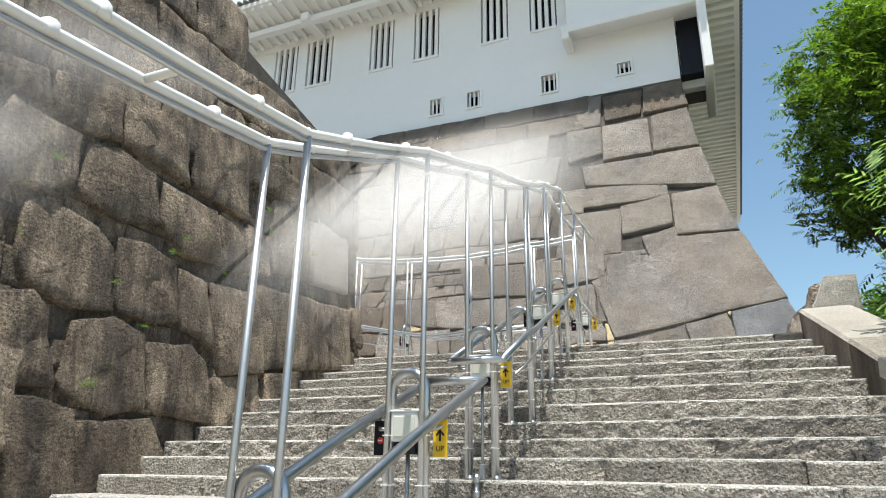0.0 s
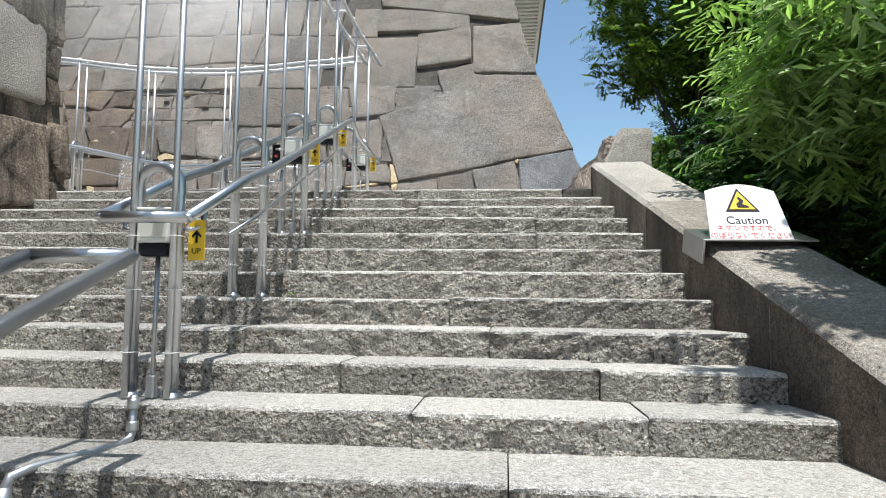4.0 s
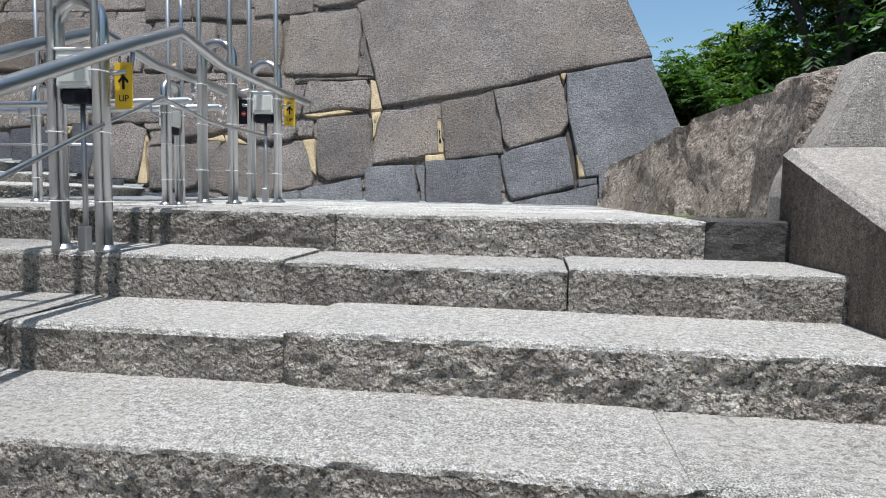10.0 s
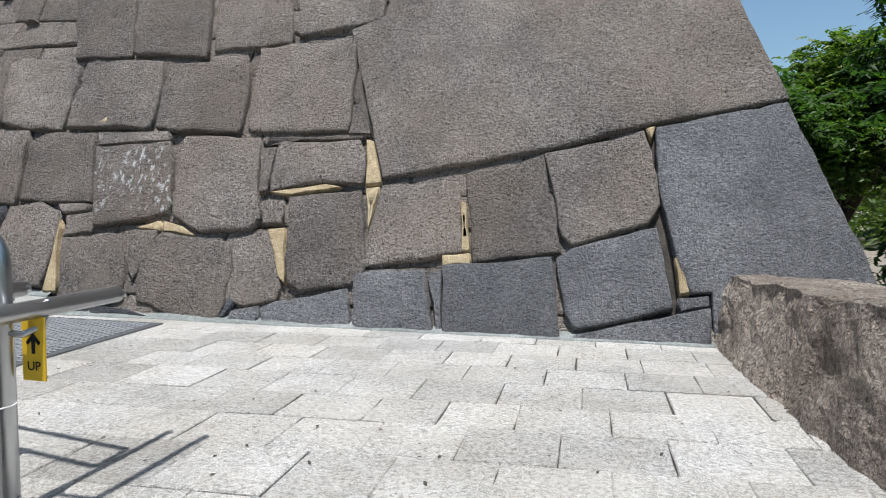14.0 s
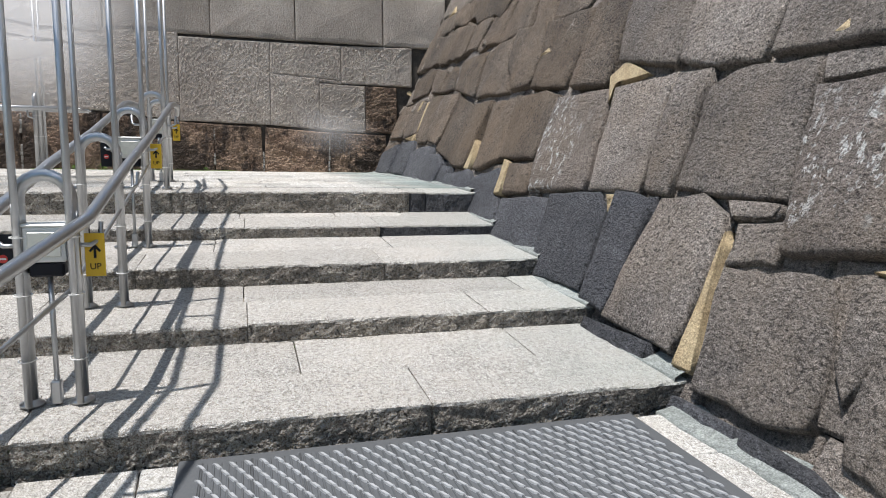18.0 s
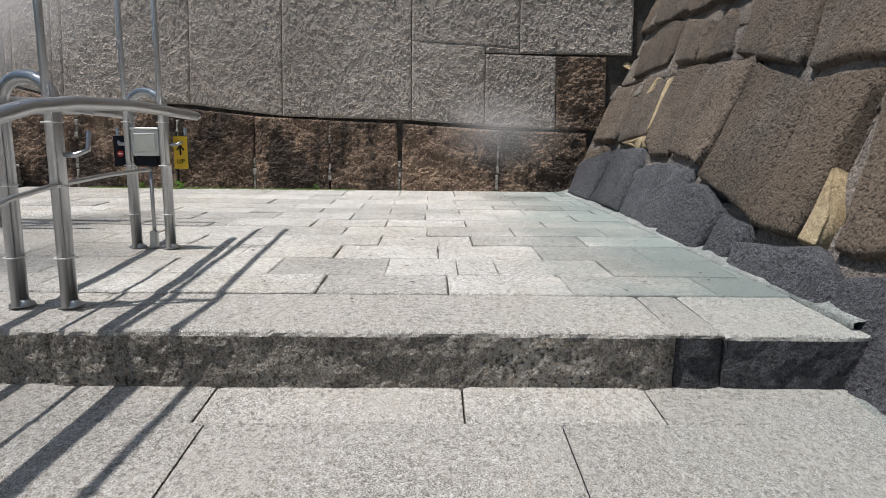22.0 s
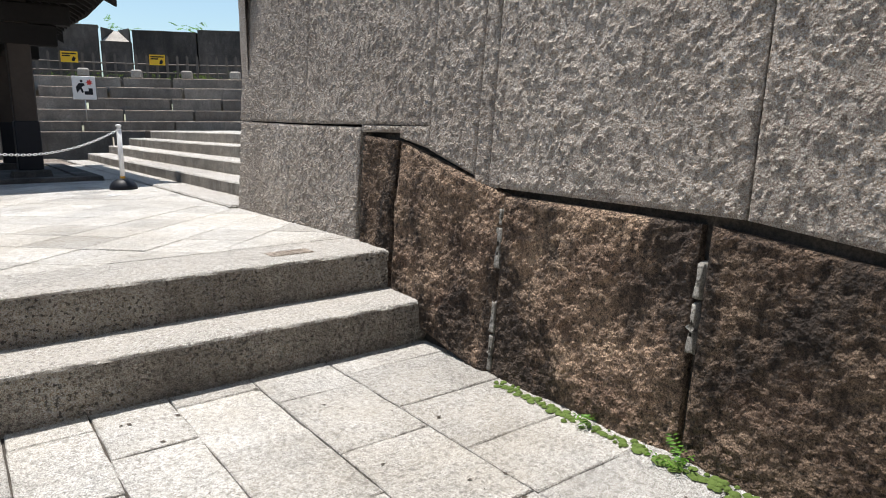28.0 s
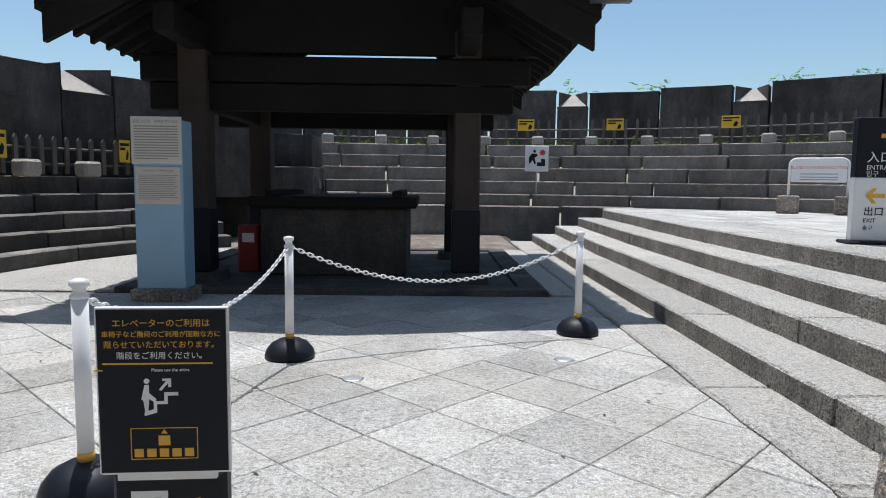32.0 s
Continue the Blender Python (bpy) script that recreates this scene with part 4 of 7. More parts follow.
GREAT = [(-2.36, 4.64), (-0.7, 4.93), (0.25, 5.17), (1.57, 5.42), (0.83, 7.50), (-0.78, 7.55), (-1.55, 6.95), (-2.98, 6.34)]
HIGH_WEST = [(-12.74, 5.52, -11.70, 5.34, -12.00, 6.02, -12.95, 6.00), (-11.60, 5.32, -10.42, 5.30, -10.95, 5.7, -11.15, 6.12, -11.9, 6.02)]


def pairs(s):
    return [(s[i], s[i + 1]) for i in range(0, len(s), 2)]


for table in (FOOT_EAST, FOOT_WEST, FOOT_CORNER, LOW_EAST, LOW_MID, SECOND_EAST, SECOND_MID, SECOND_WEST, SECOND_CORNER, THIRD_EAST, THIRD_WEST, HIGH_WEST, COURSE_FOURTH, COURSE_UPPER):
    for s in table:
        q = pairs(s)
        cx, cz = sum(p[0] for p in q) / len(q), sum(p[1] for p in q) / len(q)
        span = min(max(p[0] for p in q) - min(p[0] for p in q), max(p[1] for p in q) - min(p[1] for p in q))
        if table is FOOT_EAST or (cx > 0.5 and cz < 4.6):
            mt = PALEBLUE
        elif table in (FOOT_WEST, FOOT_CORNER) and span > 0.1:
            mt = BLUESTONE
        elif (abs(cx + 5.19) < 0.1 and abs(cz - 4.54) < 0.1) or (abs(cx + 8.4) < 0.15 and abs(cz - 4.72) < 0.15):
            mt = LIMED
        # west stones are darker; top courses get the eaves' shadow and soot as colour
        elif cx < -8.6 or cz > 12.4:
            mt = DARKSTONE
        else:
            mt = BIGSTONE
        face_stone("stone" if span > 0.3 else "packing_stone", q, on_north, mt, wall_north, 0.001 if span > 0.3 else 0.0, rng.uniform(-0.018, 0.024), 0.013 if span > 0.3 else 0.008, 0.25, 0.03, 0.13, crag=0.021)
face_stone("stone", GREAT, on_north, BIGSTONE, wall_north, 0.004, 0.006, 0.012, 0.3, 0.02, 0.3, crag=0.012)
for s in OCHRE_EAST + OCHRE_WEST:
    face_stone("infill_stone", pairs(s), on_north, OCHRE, wall_north, 0.0, -0.012, 0.01, 0.1, 0.008, 0.12, crag=0.006)


def fillet(runs):
    """Smooth mortar run along the foot of the wall; each (x0, x1, floor height, width)."""
    for x0, x1, zf, wd in runs:
        n = max(2, int(abs(x1 - x0) / 0.06))
        vs, fs = [], []
        for i in range(n + 1):
            x = x0 + (x1 - x0) * i / n
            k = wd * (1 + 0.35 * wob(x * 2.1, zf) + 0.2 * wob(x * 9, zf))
            h = 0.03 + 0.018 * wob(x * 3.3, zf + 4) + 0.010 * wob(x * 14, 2)
            base = on_north(x, zf, 0)
            for back, up in ((k, -0.02), (k, 0.006), (k * 0.7, 0.012), (k * 0.3, h * 0.5), (-0.03, h), (-0.12, h + 0.02)):
                vs.append((x, base.y - back, zf + up))
        for i in range(n):
            for j in range(5):
                a = i * 6 + j
                fs.append((a, a + 6, a + 7, a + 1))
        mesh_ob("mortar_fillet", vs, fs, FILLET, wall_north, "smooth grey-green mortar run", smooth=True)


fillet([(-5.72, 0.8, LAND1, 0.085), (-15.7, -10.0, LAND2, 0.05)] + [(WEST_STEPS[i + 1][0], WEST_STEPS[i][0], WEST_STEPS[i][1] + 0.01, 0.03) for i in range(4)])
low_zone = lambda x, z: (x > -9.3 and z < 7.2 and x < 2) or (x > -4.1 and z >= 7.2)
# band under the turret, darkened for the eaves' shadow and soot
courses(wall_north, on_north, -22, -0.3, 12.5, 14.25, 0.9, 1.4, [DARKSTONE], skip=low_zone, wander=0.04, gap=0.008, rise=0.015, crag=0.014)
courses(wall_north, on_north, -22, -0.3, 7.2, 12.5, 1.0, 1.25, [BIGSTONE], skip=low_zone, wander=0.04, gap=0.008, rise=0.015, crag=0.014)
courses(wall_north, on_north, -17, -9.25, 6.1, 7.2, 0.6, 0.78, [DARKSTONE], 0.26, wander=0.09, gap=0.014, rise=0.014, step=0.18, sway=0.55, crag=0.018)
for _ in range(24):
    x, z = rng.uniform(-16, -4.5), rng.uniform(5.2, 7.4)
    a, b, t = rng.uniform(0.06, 0.16), rng.uniform(0.08, 0.22), rng.uniform(-0.6, 0.6)
    face_stone("infill_stone", [(x - a, z), (x + a * 0.3, z - b * 0.4 * t), (x + a, z + b * 0.2), (x + a * t * 0.5, z + b)], on_north, OCHRE if rng.random() < 0.55 else BIGSTONE, wall_north, 0.004, 0.012, 0.008, 0.1, 0.02, 0.12)
courses(wall_north, on_north, -16.5, 0.2, 3.0, 7.3, 0.42, 0.55, [BIGSTONE], 0.1, wander=0.03, gap=0.004, rise=0.01, name="packing_stone", base=-0.075)
for x0, z0, x1, z1 in ((-4.0, 7.2, -2.2, 8.8), (-4.0, 8.8, -3.3, 9.8), (-2.6, 6.5, -1.7, 7.2), (-3.4, 9.0, -0.9, 9.75), (-4.0, 12.6, -2.9, 14.2)):
    face_stone("packing_stone", [(x0, z0), (x1, z0), (x1, z1), (x0, z1)], on_north, BIGSTONE, wall_north, 0.007, -0.02, 0.012, 0.15, 0.03, 0.2)

# ---- retaining wall beside the long steps ----
NL = Vector((1.0, 0, 0.12)).normalized()


def on_left(y, z, d):
    return Vector((left_limit(y, z), y, z)) + NL * d


wall_west = thing("wall_west", "tall retaining wall of rough streaked brown stones with weeds in the joints", "stone wall", kind="structure")
left_top = lambda y: 7.3 if y < -0.8 else 9.6 if y < 5.2 else (8.2 - 0.22 * (y - 5.2))
vs, fs = [], []
for y in (-8.0, -0.81, -0.8, 5.2, 5.21, 9.9):
    t = left_top(y)
    vs += [on_left(y, -0.5, -0.1), on_left(y, t - 0.1, -0.1), (-7.4, y, t - 0.1), (-7.4, y, -0.5)]
for i in range(5):
    for k in range(4):
        a, b = i * 4 + k, i * 4 + (k + 1) % 4
        fs.append((a, b, b + 4, a + 4))
fs += [(0, 3, 2, 1), (20, 21, 22, 23)]
mesh_ob("core", vs, fs, MORTAR, wall_west)
RETAIN_LOW = [
    (3.57, 2.92, 3.88, 3, 4.07, 2.86, 4.2, 2.14, 3.7, 2.07),
    (4.31, 2.8, 4.78, 2.95, 5.2, 2.84, 5.27, 2.05, 4.79, 1.94, 4.23, 2.13),
    (3.71, 2.04, 4, 2.08, 4.41, 1.97, 4.53, 1.12, 3.84, 1.15),
    (4.45, 1.88, 5.35, 1.98, 5.55, 1.64, 5.58, 1.14, 4.53, 1.17),
    (5.22, 2.76, 5.87, 2.84, 6.13, 2.68, 6.26, 1.96, 5.83, 1.99, 5.28, 2.06),
    (5.63, 3.72, 6.11, 3.66, 6.26, 2.98, 6.22, 2.85, 5.7, 2.99),
]
RETAIN_MID = [
    (3.68, 3.82, 3.89, 3.94, 4.49, 3.86, 4.73, 3.66, 4.79, 2.98, 4.3, 2.9, 3.76, 3.06, 3.7, 3.27),
    (4.73, 3.83, 5.15, 3.86, 5.61, 3.73, 5.68, 3.05, 5.19, 2.95, 4.81, 2.99),
    (3.4, 4.8, 4.18, 4.75, 4.18, 4.21, 3.89, 3.96, 3.42, 3.93, 3.32, 4.6),
    (4.26, 4.7, 4.66, 4.85, 5.18, 4.73, 5.32, 4.12, 4.72, 3.97, 4.21, 4.11),
    (5.28, 4.71, 6.25, 4.67, 6.35, 3.93, 5.72, 3.86, 5.32, 4.12),
]
RETAIN_NORTH = [
    (6.16, 3.67, 7.01, 3.74, 7.19, 3.15, 7.2, 2.68, 6.36, 2.54),
    (7.04, 3.89, 7.79, 3.96, 7.77, 2.83, 7.23, 2.72),
    (7.83, 3.97, 9.58, 4.09, 9.49, 3.05, 7.8, 2.82),
    (6.24, 2.51, 7.11, 2.67, 7.2, 2.09, 6.31, 1.9),
    (7.23, 2.68, 7.9, 2.81, 7.95, 2.31, 7.23, 2.13),
    (6.28, 4.65, 7.39, 4.68, 7.38, 4.07, 6.36, 3.9),
]
RETAIN_HIGH = [
    (4.67, 5.42, 5.23, 5.64, 5.69, 5.44, 5.73, 4.8, 5.24, 4.89, 4.7, 4.89),
    (5.73, 5.8, 6.85, 5.94, 6.87, 4.73, 5.78, 4.84),
    (7.43, 5.4, 8.36, 5.42, 8.39, 4.25, 7.42, 4.17),
    (3.23, 5.17, 3.74, 5.3, 3.82, 4.91, 3.28, 4.87),
    (3.79, 5.33, 4.61, 5.55, 4.67, 4.91, 4.18, 4.8, 3.84, 4.9),
    (6.89, 5.91, 8.35, 5.93, 8.33, 5.43, 6.9, 5.32),
]
DRESSED = (8.41, 5.5, 9.62, 5.55, 9.51, 4.35, 8.44, 4.27)
for table in (RETAIN_LOW, RETAIN_MID, RETAIN_NORTH, RETAIN_HIGH):
    for s in table:
        face_stone("stone", pairs(s), on_left, LEFTSTONE, wall_west, 0.004, rng.uniform(-0.03, 0.04), 0.02, 0.25, 0.03, 0.14, crag=0.035)
face_stone("stone", pairs(DRESSED), on_left, HAMMERED, wall_west, 0.003, 0.0, 0.01, 0.25, 0.02, 0.14, crag=0.012)
laid = lambda y, z: 3.35 < y < 9.65 and z < 5.35 - 0.45 * (y > 9.0) and (z > 1.3 or y < 5.4)
courses(wall_west, on_left, -8, 9.95, 0.0, 9.6, 0.95, 1.0, [LEFTSTONE], 0.18, skip=laid, top=left_top, wander=0.07, rise=0.025, gap=0.008, step=0.2, crag=0.035)
courses(wall_west, on_left, 3.3, 9.9, 0.9, 5.6, 0.32, 0.4, [LEFTSTONE], 0.1, wander=0.04, gap=0.005, rise=0.01, name="packing_stone", base=-0.085)
on_end = lambda x, z, d: Vector((x, 9.93 + d, z))
courses(wall_west, on_end, -7.4, -5.9, 3.1, 7.1, 1.0, 1.0, [LEFTSTONE], 0.1, wander=0.06)

# ---- wall of hammered granite over burnt foundation stones ----
NR = Vector((1.0, 0, 0.09)).normalized()


def on_ashlar(y, z, d):
    return Vector((-15.74 - 0.09 * (z - 4.2), y, z)) + NR * d


wall_ashlar = thing("wall_ashlar", "wall of hammer-dressed grey granite blocks over scorched brown foundation stones", "stone wall", kind="structure")
bm = box_bm(-19.5, -15.95, 5.70, 17.5, 3.8, 10.2)
for v in bm.verts:
    if v.co.x > -17:
        v.co.x = -15.74 - 0.09 * (v.co.z - 4.2) - 0.06
part("core", bm, MORTAR, wall_ashlar)


def ashlar(y0, y1, zb0, zb1, zt0, zt1, mat=HAMMERED, rise=0.012, gap=0.005, wander=0.008, step=0.4):
    if zt0 < 7.0 and mat is HAMMERED:
        relief_face("granite_block", [(y0, zb0), (y1, zb1), (y1, zt1), (y0, zt0)], on_ashlar, mat, wall_ashlar, 0.0095, scoops)
        return
    if mat is BURNT:
        relief_face("burnt_stone", [(y0, zb0), (y1, zb1), (y1 + rng.uniform(-0.03, 0.03), zt1), (y0 + rng.uniform(-0.03, 0.03), zt0)], on_ashlar, mat, wall_ashlar, 0.013, scorched, 0.014, 0.15, 0.0)
        return
    face_stone("granite_block" if mat is HAMMERED else "burnt_stone", [(y0, zb0), (y1, zb1), (y1, zt1), (y0, zt0)], on_ashlar, mat, wall_ashlar, gap, rng.uniform(-0.006, 0.006), rise, 0.2, wander, step)


ashlar(5.64, 6.88, 4.6, 4.6, 5.60, 5.565)
ashlar(6.88, 8.13, 4.6, 4.6, 5.565, 5.54)
ashlar(8.13, 9.0, 5.50, 5.50, 5.56, 5.54)
for y0, y1, a, b, t in ((5.62, 7.16, 5.60, 5.565, 6.85), (7.16, 9.0, 5.565, 5.545, 6.85), (9.0, 9.48, 5.395, 5.255, 6.85), (9.48, 9.61, 5.22, 5.20, 6.85), (9.61, 11.15, 5.20, 5.18, 6.62), (11.15, 12.28, 5.18, 5.05, 6.62), (12.28, 13.87, 5.05, 5.02, 6.55)):
    ashlar(y0, y1, a, b, t, t)
ashlar(13.87, 14.78, 5.02, 4.96, 5.98, 5.93)
ashlar(14.78, 15.66, 4.96, 4.92, 5.84, 5.82)
ashlar(13.87, 15.2, 5.98, 5.90, 6.55, 6.56)
ashlar(14.78, 15.2, 5.85, 5.83, 5.93, 5.90)
ashlar(8.66, 9.0, 5.465, 5.40, 5.55, 5.55)
ashlar(15.2, 16.6, 5.84, 5.84, 6.56, 6.6)
ashlar(15.66, 16.3, 4.92, 4.90, 5.83, 5.83, BURNT, 0.03, 0.01, 0.03)
y = 5.6
for k, (zb, zt, width) in enumerate(((6.85, 7.6, 1.5), (7.6, 8.5, 1.3), (8.5, 9.3, 1.6), (9.3, 10.2, 1.4))):
    y = 5.6
    while y < 17.2:
        w = width * rng.uniform(0.7, 1.3)
        lo = zb if y + w < 9.65 or k else 6.60
        ashlar(y, min(y + w, 17.3), lo, lo, zt, zt)
        y += w
dark = [(8.17, 4.4, 5.49), (8.64, 4.3, 5.46), (9.75, 4.1, 5.18), (10.98, 4.1, 5.16), (11.93, 4.1, 5.06), (12.86, 4.08, 5.02), (13.73, 4.06, 4.99), (14.95, 4.02, 4.92), (16.1, 4.0, 4.9)]
for (y0, b0, t0), (y1, b1, t1) in zip(dark, dark[1:]):
    ashlar(y0, y1, b0, b1, t0, t1, BURNT, 0.05, 0.02, 0.07, 0.22)
for y, zt in ((9.75, 5.1), (10.98, 5.0), (11.93, 5.0), (12.86, 4.95), (13.73, 4.9), (14.95, 4.85)):
    # lime mortar left in the upright joints
    z = 4.16
    while z < zt - 0.08:
        h = rng.uniform(0.10, 0.3)
        if rng.random() < 0.75:
            face_stone("mortar_fill", [(y - rng.uniform(0.012, 0.03), z), (y + rng.uniform(0.012, 0.03), z), (y + rng.uniform(0.008, 0.028), min(z + h, zt)), (y - rng.uniform(0.008, 0.028), min(z + h, zt))], on_ashlar, LIME, wall_ashlar, 0.001, -0.004, 0.006, 0.12, 0.006, 0.06, crag=0.004)
        z += h
on_south = lambda x, z, d: Vector((x, 5.64 - d, z))
courses(wall_ashlar, on_south, -19.4, -15.9, 4.6, 10.2, 0.95, 1.3, [HAMMERED], 0.0, gap=0.006, wander=0.01, rise=0.012)

# ---- paving of the landings and the court ----
LOWER_ROWS = [(10.10, 10.62, (-0.7, -0.2)), (10.62, 11.18, (-0.96, -0.46)), (11.18, 11.71, (-1.15, -0.69, -0.20, 0.36)), (11.71, 12.21, (-1.39, -0.92, -0.44, 0.09, 0.64)), (12.21, 12.72, (-1.57, -1.14, -0.66, -0.16, 0.42)),
              (12.72, 13.18, (-0.88, -0.40, 0.13, 0.69)), (13.18, 13.60, (-1.48, -1.07, -0.65, -0.14, 0.38)), (13.60, 14.07, (-0.8, -0.3)), (14.07, 14.49, (-1.1, -0.55)), (14.49, 14.9, (-0.85, -0.35)), (14.9, 15.3, (-1.0, -0.5)), (15.3, 15.85, (-0.7, -0.2))]
UPPER_ROWS = [(-15.8, -15.07, (9.3, 9.85, 10.39, 10.83, 11.27, 11.72, 12.17, 12.62, 13.1, 13.75, 14.4)), (-15.07, -14.60, (9.45, 10.11, 10.81, 11.49, 12.16, 12.8, 13.45, 14.09, 14.73)), (-14.60, -14.17, (9.8, 10.47, 11.14, 11.77, 12.47, 13.1, 13.74, 14.38, 15.0)), (-14.17, -13.80, (12.16, 12.79, 13.44, 14.09, 14.74)),
              (-13.80, -13.45, (11.76, 12.48, 13.11, 13.75, 14.39)), (-13.45, -13.01, (12.11, 12.79, 13.44, 14.08, 14.71)), (-13.01, -12.61, (12.51, 13.18, 13.77, 14.41, 15.05)), (-12.61, -12.17, (12.84, 13.48, 14.1, 14.74)),
              (-12.17, -11.77, (13.16, 13.78, 14.41, 15.18)), (-11.77, -11.31, (12.97, 13.55, 14.18, 14.8)), (-11.31, -10.87, (13.27, 13.89, 14.28, 14.5, 15.11)), (-10.87, -10.47, (13.59, 14.22, 14.81))]
paved("landing_lower", "pale granite slab paving of the lower landing", -5.7, 1.5, 10.04, 15.9, LAND1, 0.46, 0.5, True, lambda x, y: y < 15.75, rows=LOWER_ROWS, skew=0.06, at=-1.0)
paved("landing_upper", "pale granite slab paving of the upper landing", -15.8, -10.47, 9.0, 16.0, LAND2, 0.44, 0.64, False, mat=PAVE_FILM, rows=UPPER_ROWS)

court = thing("court_paving", "diagonal granite flags in front of the well", "paving", kind="structure")
prism("paving_bed", [(-15.84, -9), (-6.6, -9), (-6.6, 8.1), (-15.84, 8.1)], PLAZA - 0.5, PLAZA - 0.012, 0.005, [MORTAR, MORTAR], court)


def clip_poly(poly, x0, x1, y0, y1):
    for axis, lim, keep_low in ((0, x0, False), (0, x1, True), (1, y0, False), (1, y1, True)):
        out = []
        for i in range(len(poly)):
            p, q = poly[i - 1], poly[i]
            pin, qin = ((p[axis] <= lim, q[axis] <= lim) if keep_low else (p[axis] >= lim, q[axis] >= lim))
            if pin != qin:
                t = (lim - p[axis]) / (q[axis] - p[axis])
                out.append((p[0] + (q[0] - p[0]) * t, p[1] + (q[1] - p[1]) * t))
            if qin:
                out.append(q)
        poly = out
        if len(poly) < 3:
            return []
    return poly


HALF = 0.347
for i in range(-30, 31):
    for j in range(-30, 31):
        if (i + j) % 2 == 0:
            continue
        cx, cy = -14.066 + i * HALF, 7.36 + j * HALF
        if not (-16.2 < cx < -7.6 and 0.3 < cy < 8.4):
            continue
        a = HALF - 0.0045
        q = clip_poly([(cx, cy - a), (cx + a, cy), (cx, cy + a), (cx - a, cy)], -15.82, -7.8, 0.86, 8.03)
        if len(q) >= 3 and max(p[0] for p in q) - min(p[0] for p in q) > 0.05 and max(p[1] for p in q) - min(p[1] for p in q) > 0.05:
            prism("flag", q, PLAZA - 0.1, PLAZA + rng.uniform(-0.003, 0.003), 0.006, [PAVE, PAVE], court, (rng.uniform(-0.003, 0.003), rng.uniform(-0.003, 0.003)))


# ---- rough-hewn blocks ----
def rough_block(name, x0, x1, y0, y1, z0, z1, mat, parent, amp=0.04, cell=0.14, taper=0.0, shape=None, freq=2.2):
    """A hewn block whose faces wander; shape(p) may bend its points first."""
    nx, ny, nz = (max(2, min(28, int(abs(b - a) / cell))) for a, b in ((x0, x1), (y0, y1), (z0, z1)))
    idx, vs, fs = {}, [], []

    def vert(i, j, k):
        key = (i, j, k)
        if key not in idx:
            u, v, w = i / nx, j / ny, k / nz
            p = Vector((x0 + (x1 - x0) * u, y0 + (y1 - y0) * v, z0 + (z1 - z0) * w))
            p.x += taper * (0.5 - u) * w
            if shape:
                p = shape(p, u, v, w)
            q = p * freq
            d = Vector((noise.noise(q), noise.noise(q + Vector((31, 7, 2))), noise.noise(q + Vector((5, 51, 9)))))
            d += 0.45 * Vector((noise.noise(q * 2.7), noise.noise(q * 2.7 + Vector((3, 70, 2))), noise.noise(q * 2.7 + Vector((5, 5, 90)))))
            d += 0.3 * Vector((noise.noise(q * 6.3), noise.noise(q * 6.3 + Vector((3, 70, 2))), noise.noise(q * 6.3 + Vector((5, 5, 90)))))
            edge = sum(t in (0, 1) for t in (u, v, w))
            c = Vector(((x0 + x1) / 2, (y0 + y1) / 2, (z0 + z1) / 2))
            if edge > 1:
                p = p.lerp(c, 0.012 / max(0.05, (p - c).length) * edge)
            idx[key] = len(vs)
            vs.append(p + d * amp)
        return idx[key]

    for fixed, lim, a, b in ((0, nx, ny, nz), (1, ny, nx, nz), (2, nz, nx, ny)):
        for end in (0, lim):
            for i in range(a):
                for j in range(b):
                    def key(s, t):
                        k = [s, t]
                        k.insert(fixed, end)
                        return vert(*k)
                    f = (key(i, j), key(i + 1, j), key(i + 1, j + 1), key(i, j + 1))
                    fs.append(f if (end == lim) != (fixed == 1) else f[::-1])
    return mesh_ob(name, vs, fs, mat, parent)


# ---- stone parapet on the open side of the steps ----
parapet = thing("parapet", "sloping granite parapet beside the steps with a squared end stone", "parapet", kind="structure")
par_top = lambda y: 2.72 + 0.367 * (y - 7.4)
ys = [-4.0, -1.6, 0.9, 3.1, 5.35, 7.55, 9.82]
for a, b in zip(ys, ys[1:]):
    n = 8
    vs, fs = [], []
    for i in range(n + 1):
        y = a + 0.006 + (b - a - 0.012) * i / n
        xi, t = east_limit(y), par_top(y)
        w = 0.008 * wob(y * 6, 1)
        for x, z in ((xi + w, -0.3), (xi + w, t - 0.035), (xi + 0.035, t + 0.005 * wob(y * 5, 4)), (xi + 0.60, t + 0.01 + 0.006 * wob(y * 4, 8)), (xi + 0.64, t - 0.03), (xi + 0.66, -0.5)):
            vs.append((x, y, z))
    for i in range(n):
        for k in range(5):
            p = i * 6 + k
            fs.append((p, p + 1, p + 7, p + 6))
    fs += [tuple(range(6))[::-1], tuple(n * 6 + k for k in range(6))]
    mesh_ob("coping_stone", vs, fs, [WORNSHADETOP, DARKSIDE] if b < 7.6 else [PARAPET, PARASIDE], parapet, slots=[1 if k % 5 in (0, 4) and k < n * 5 else 0 for k in range(len(fs))])
rough_block("end_stone", 1.16, 1.80, 9.84, 10.40, 2.9, 4.06, PARAPET, parapet, 0.016, 0.09, shape=lambda p, u, v, w: p + Vector((0.26 * (1 - u) * max(0.0, w - 0.45) / 0.55, 0, 0)))


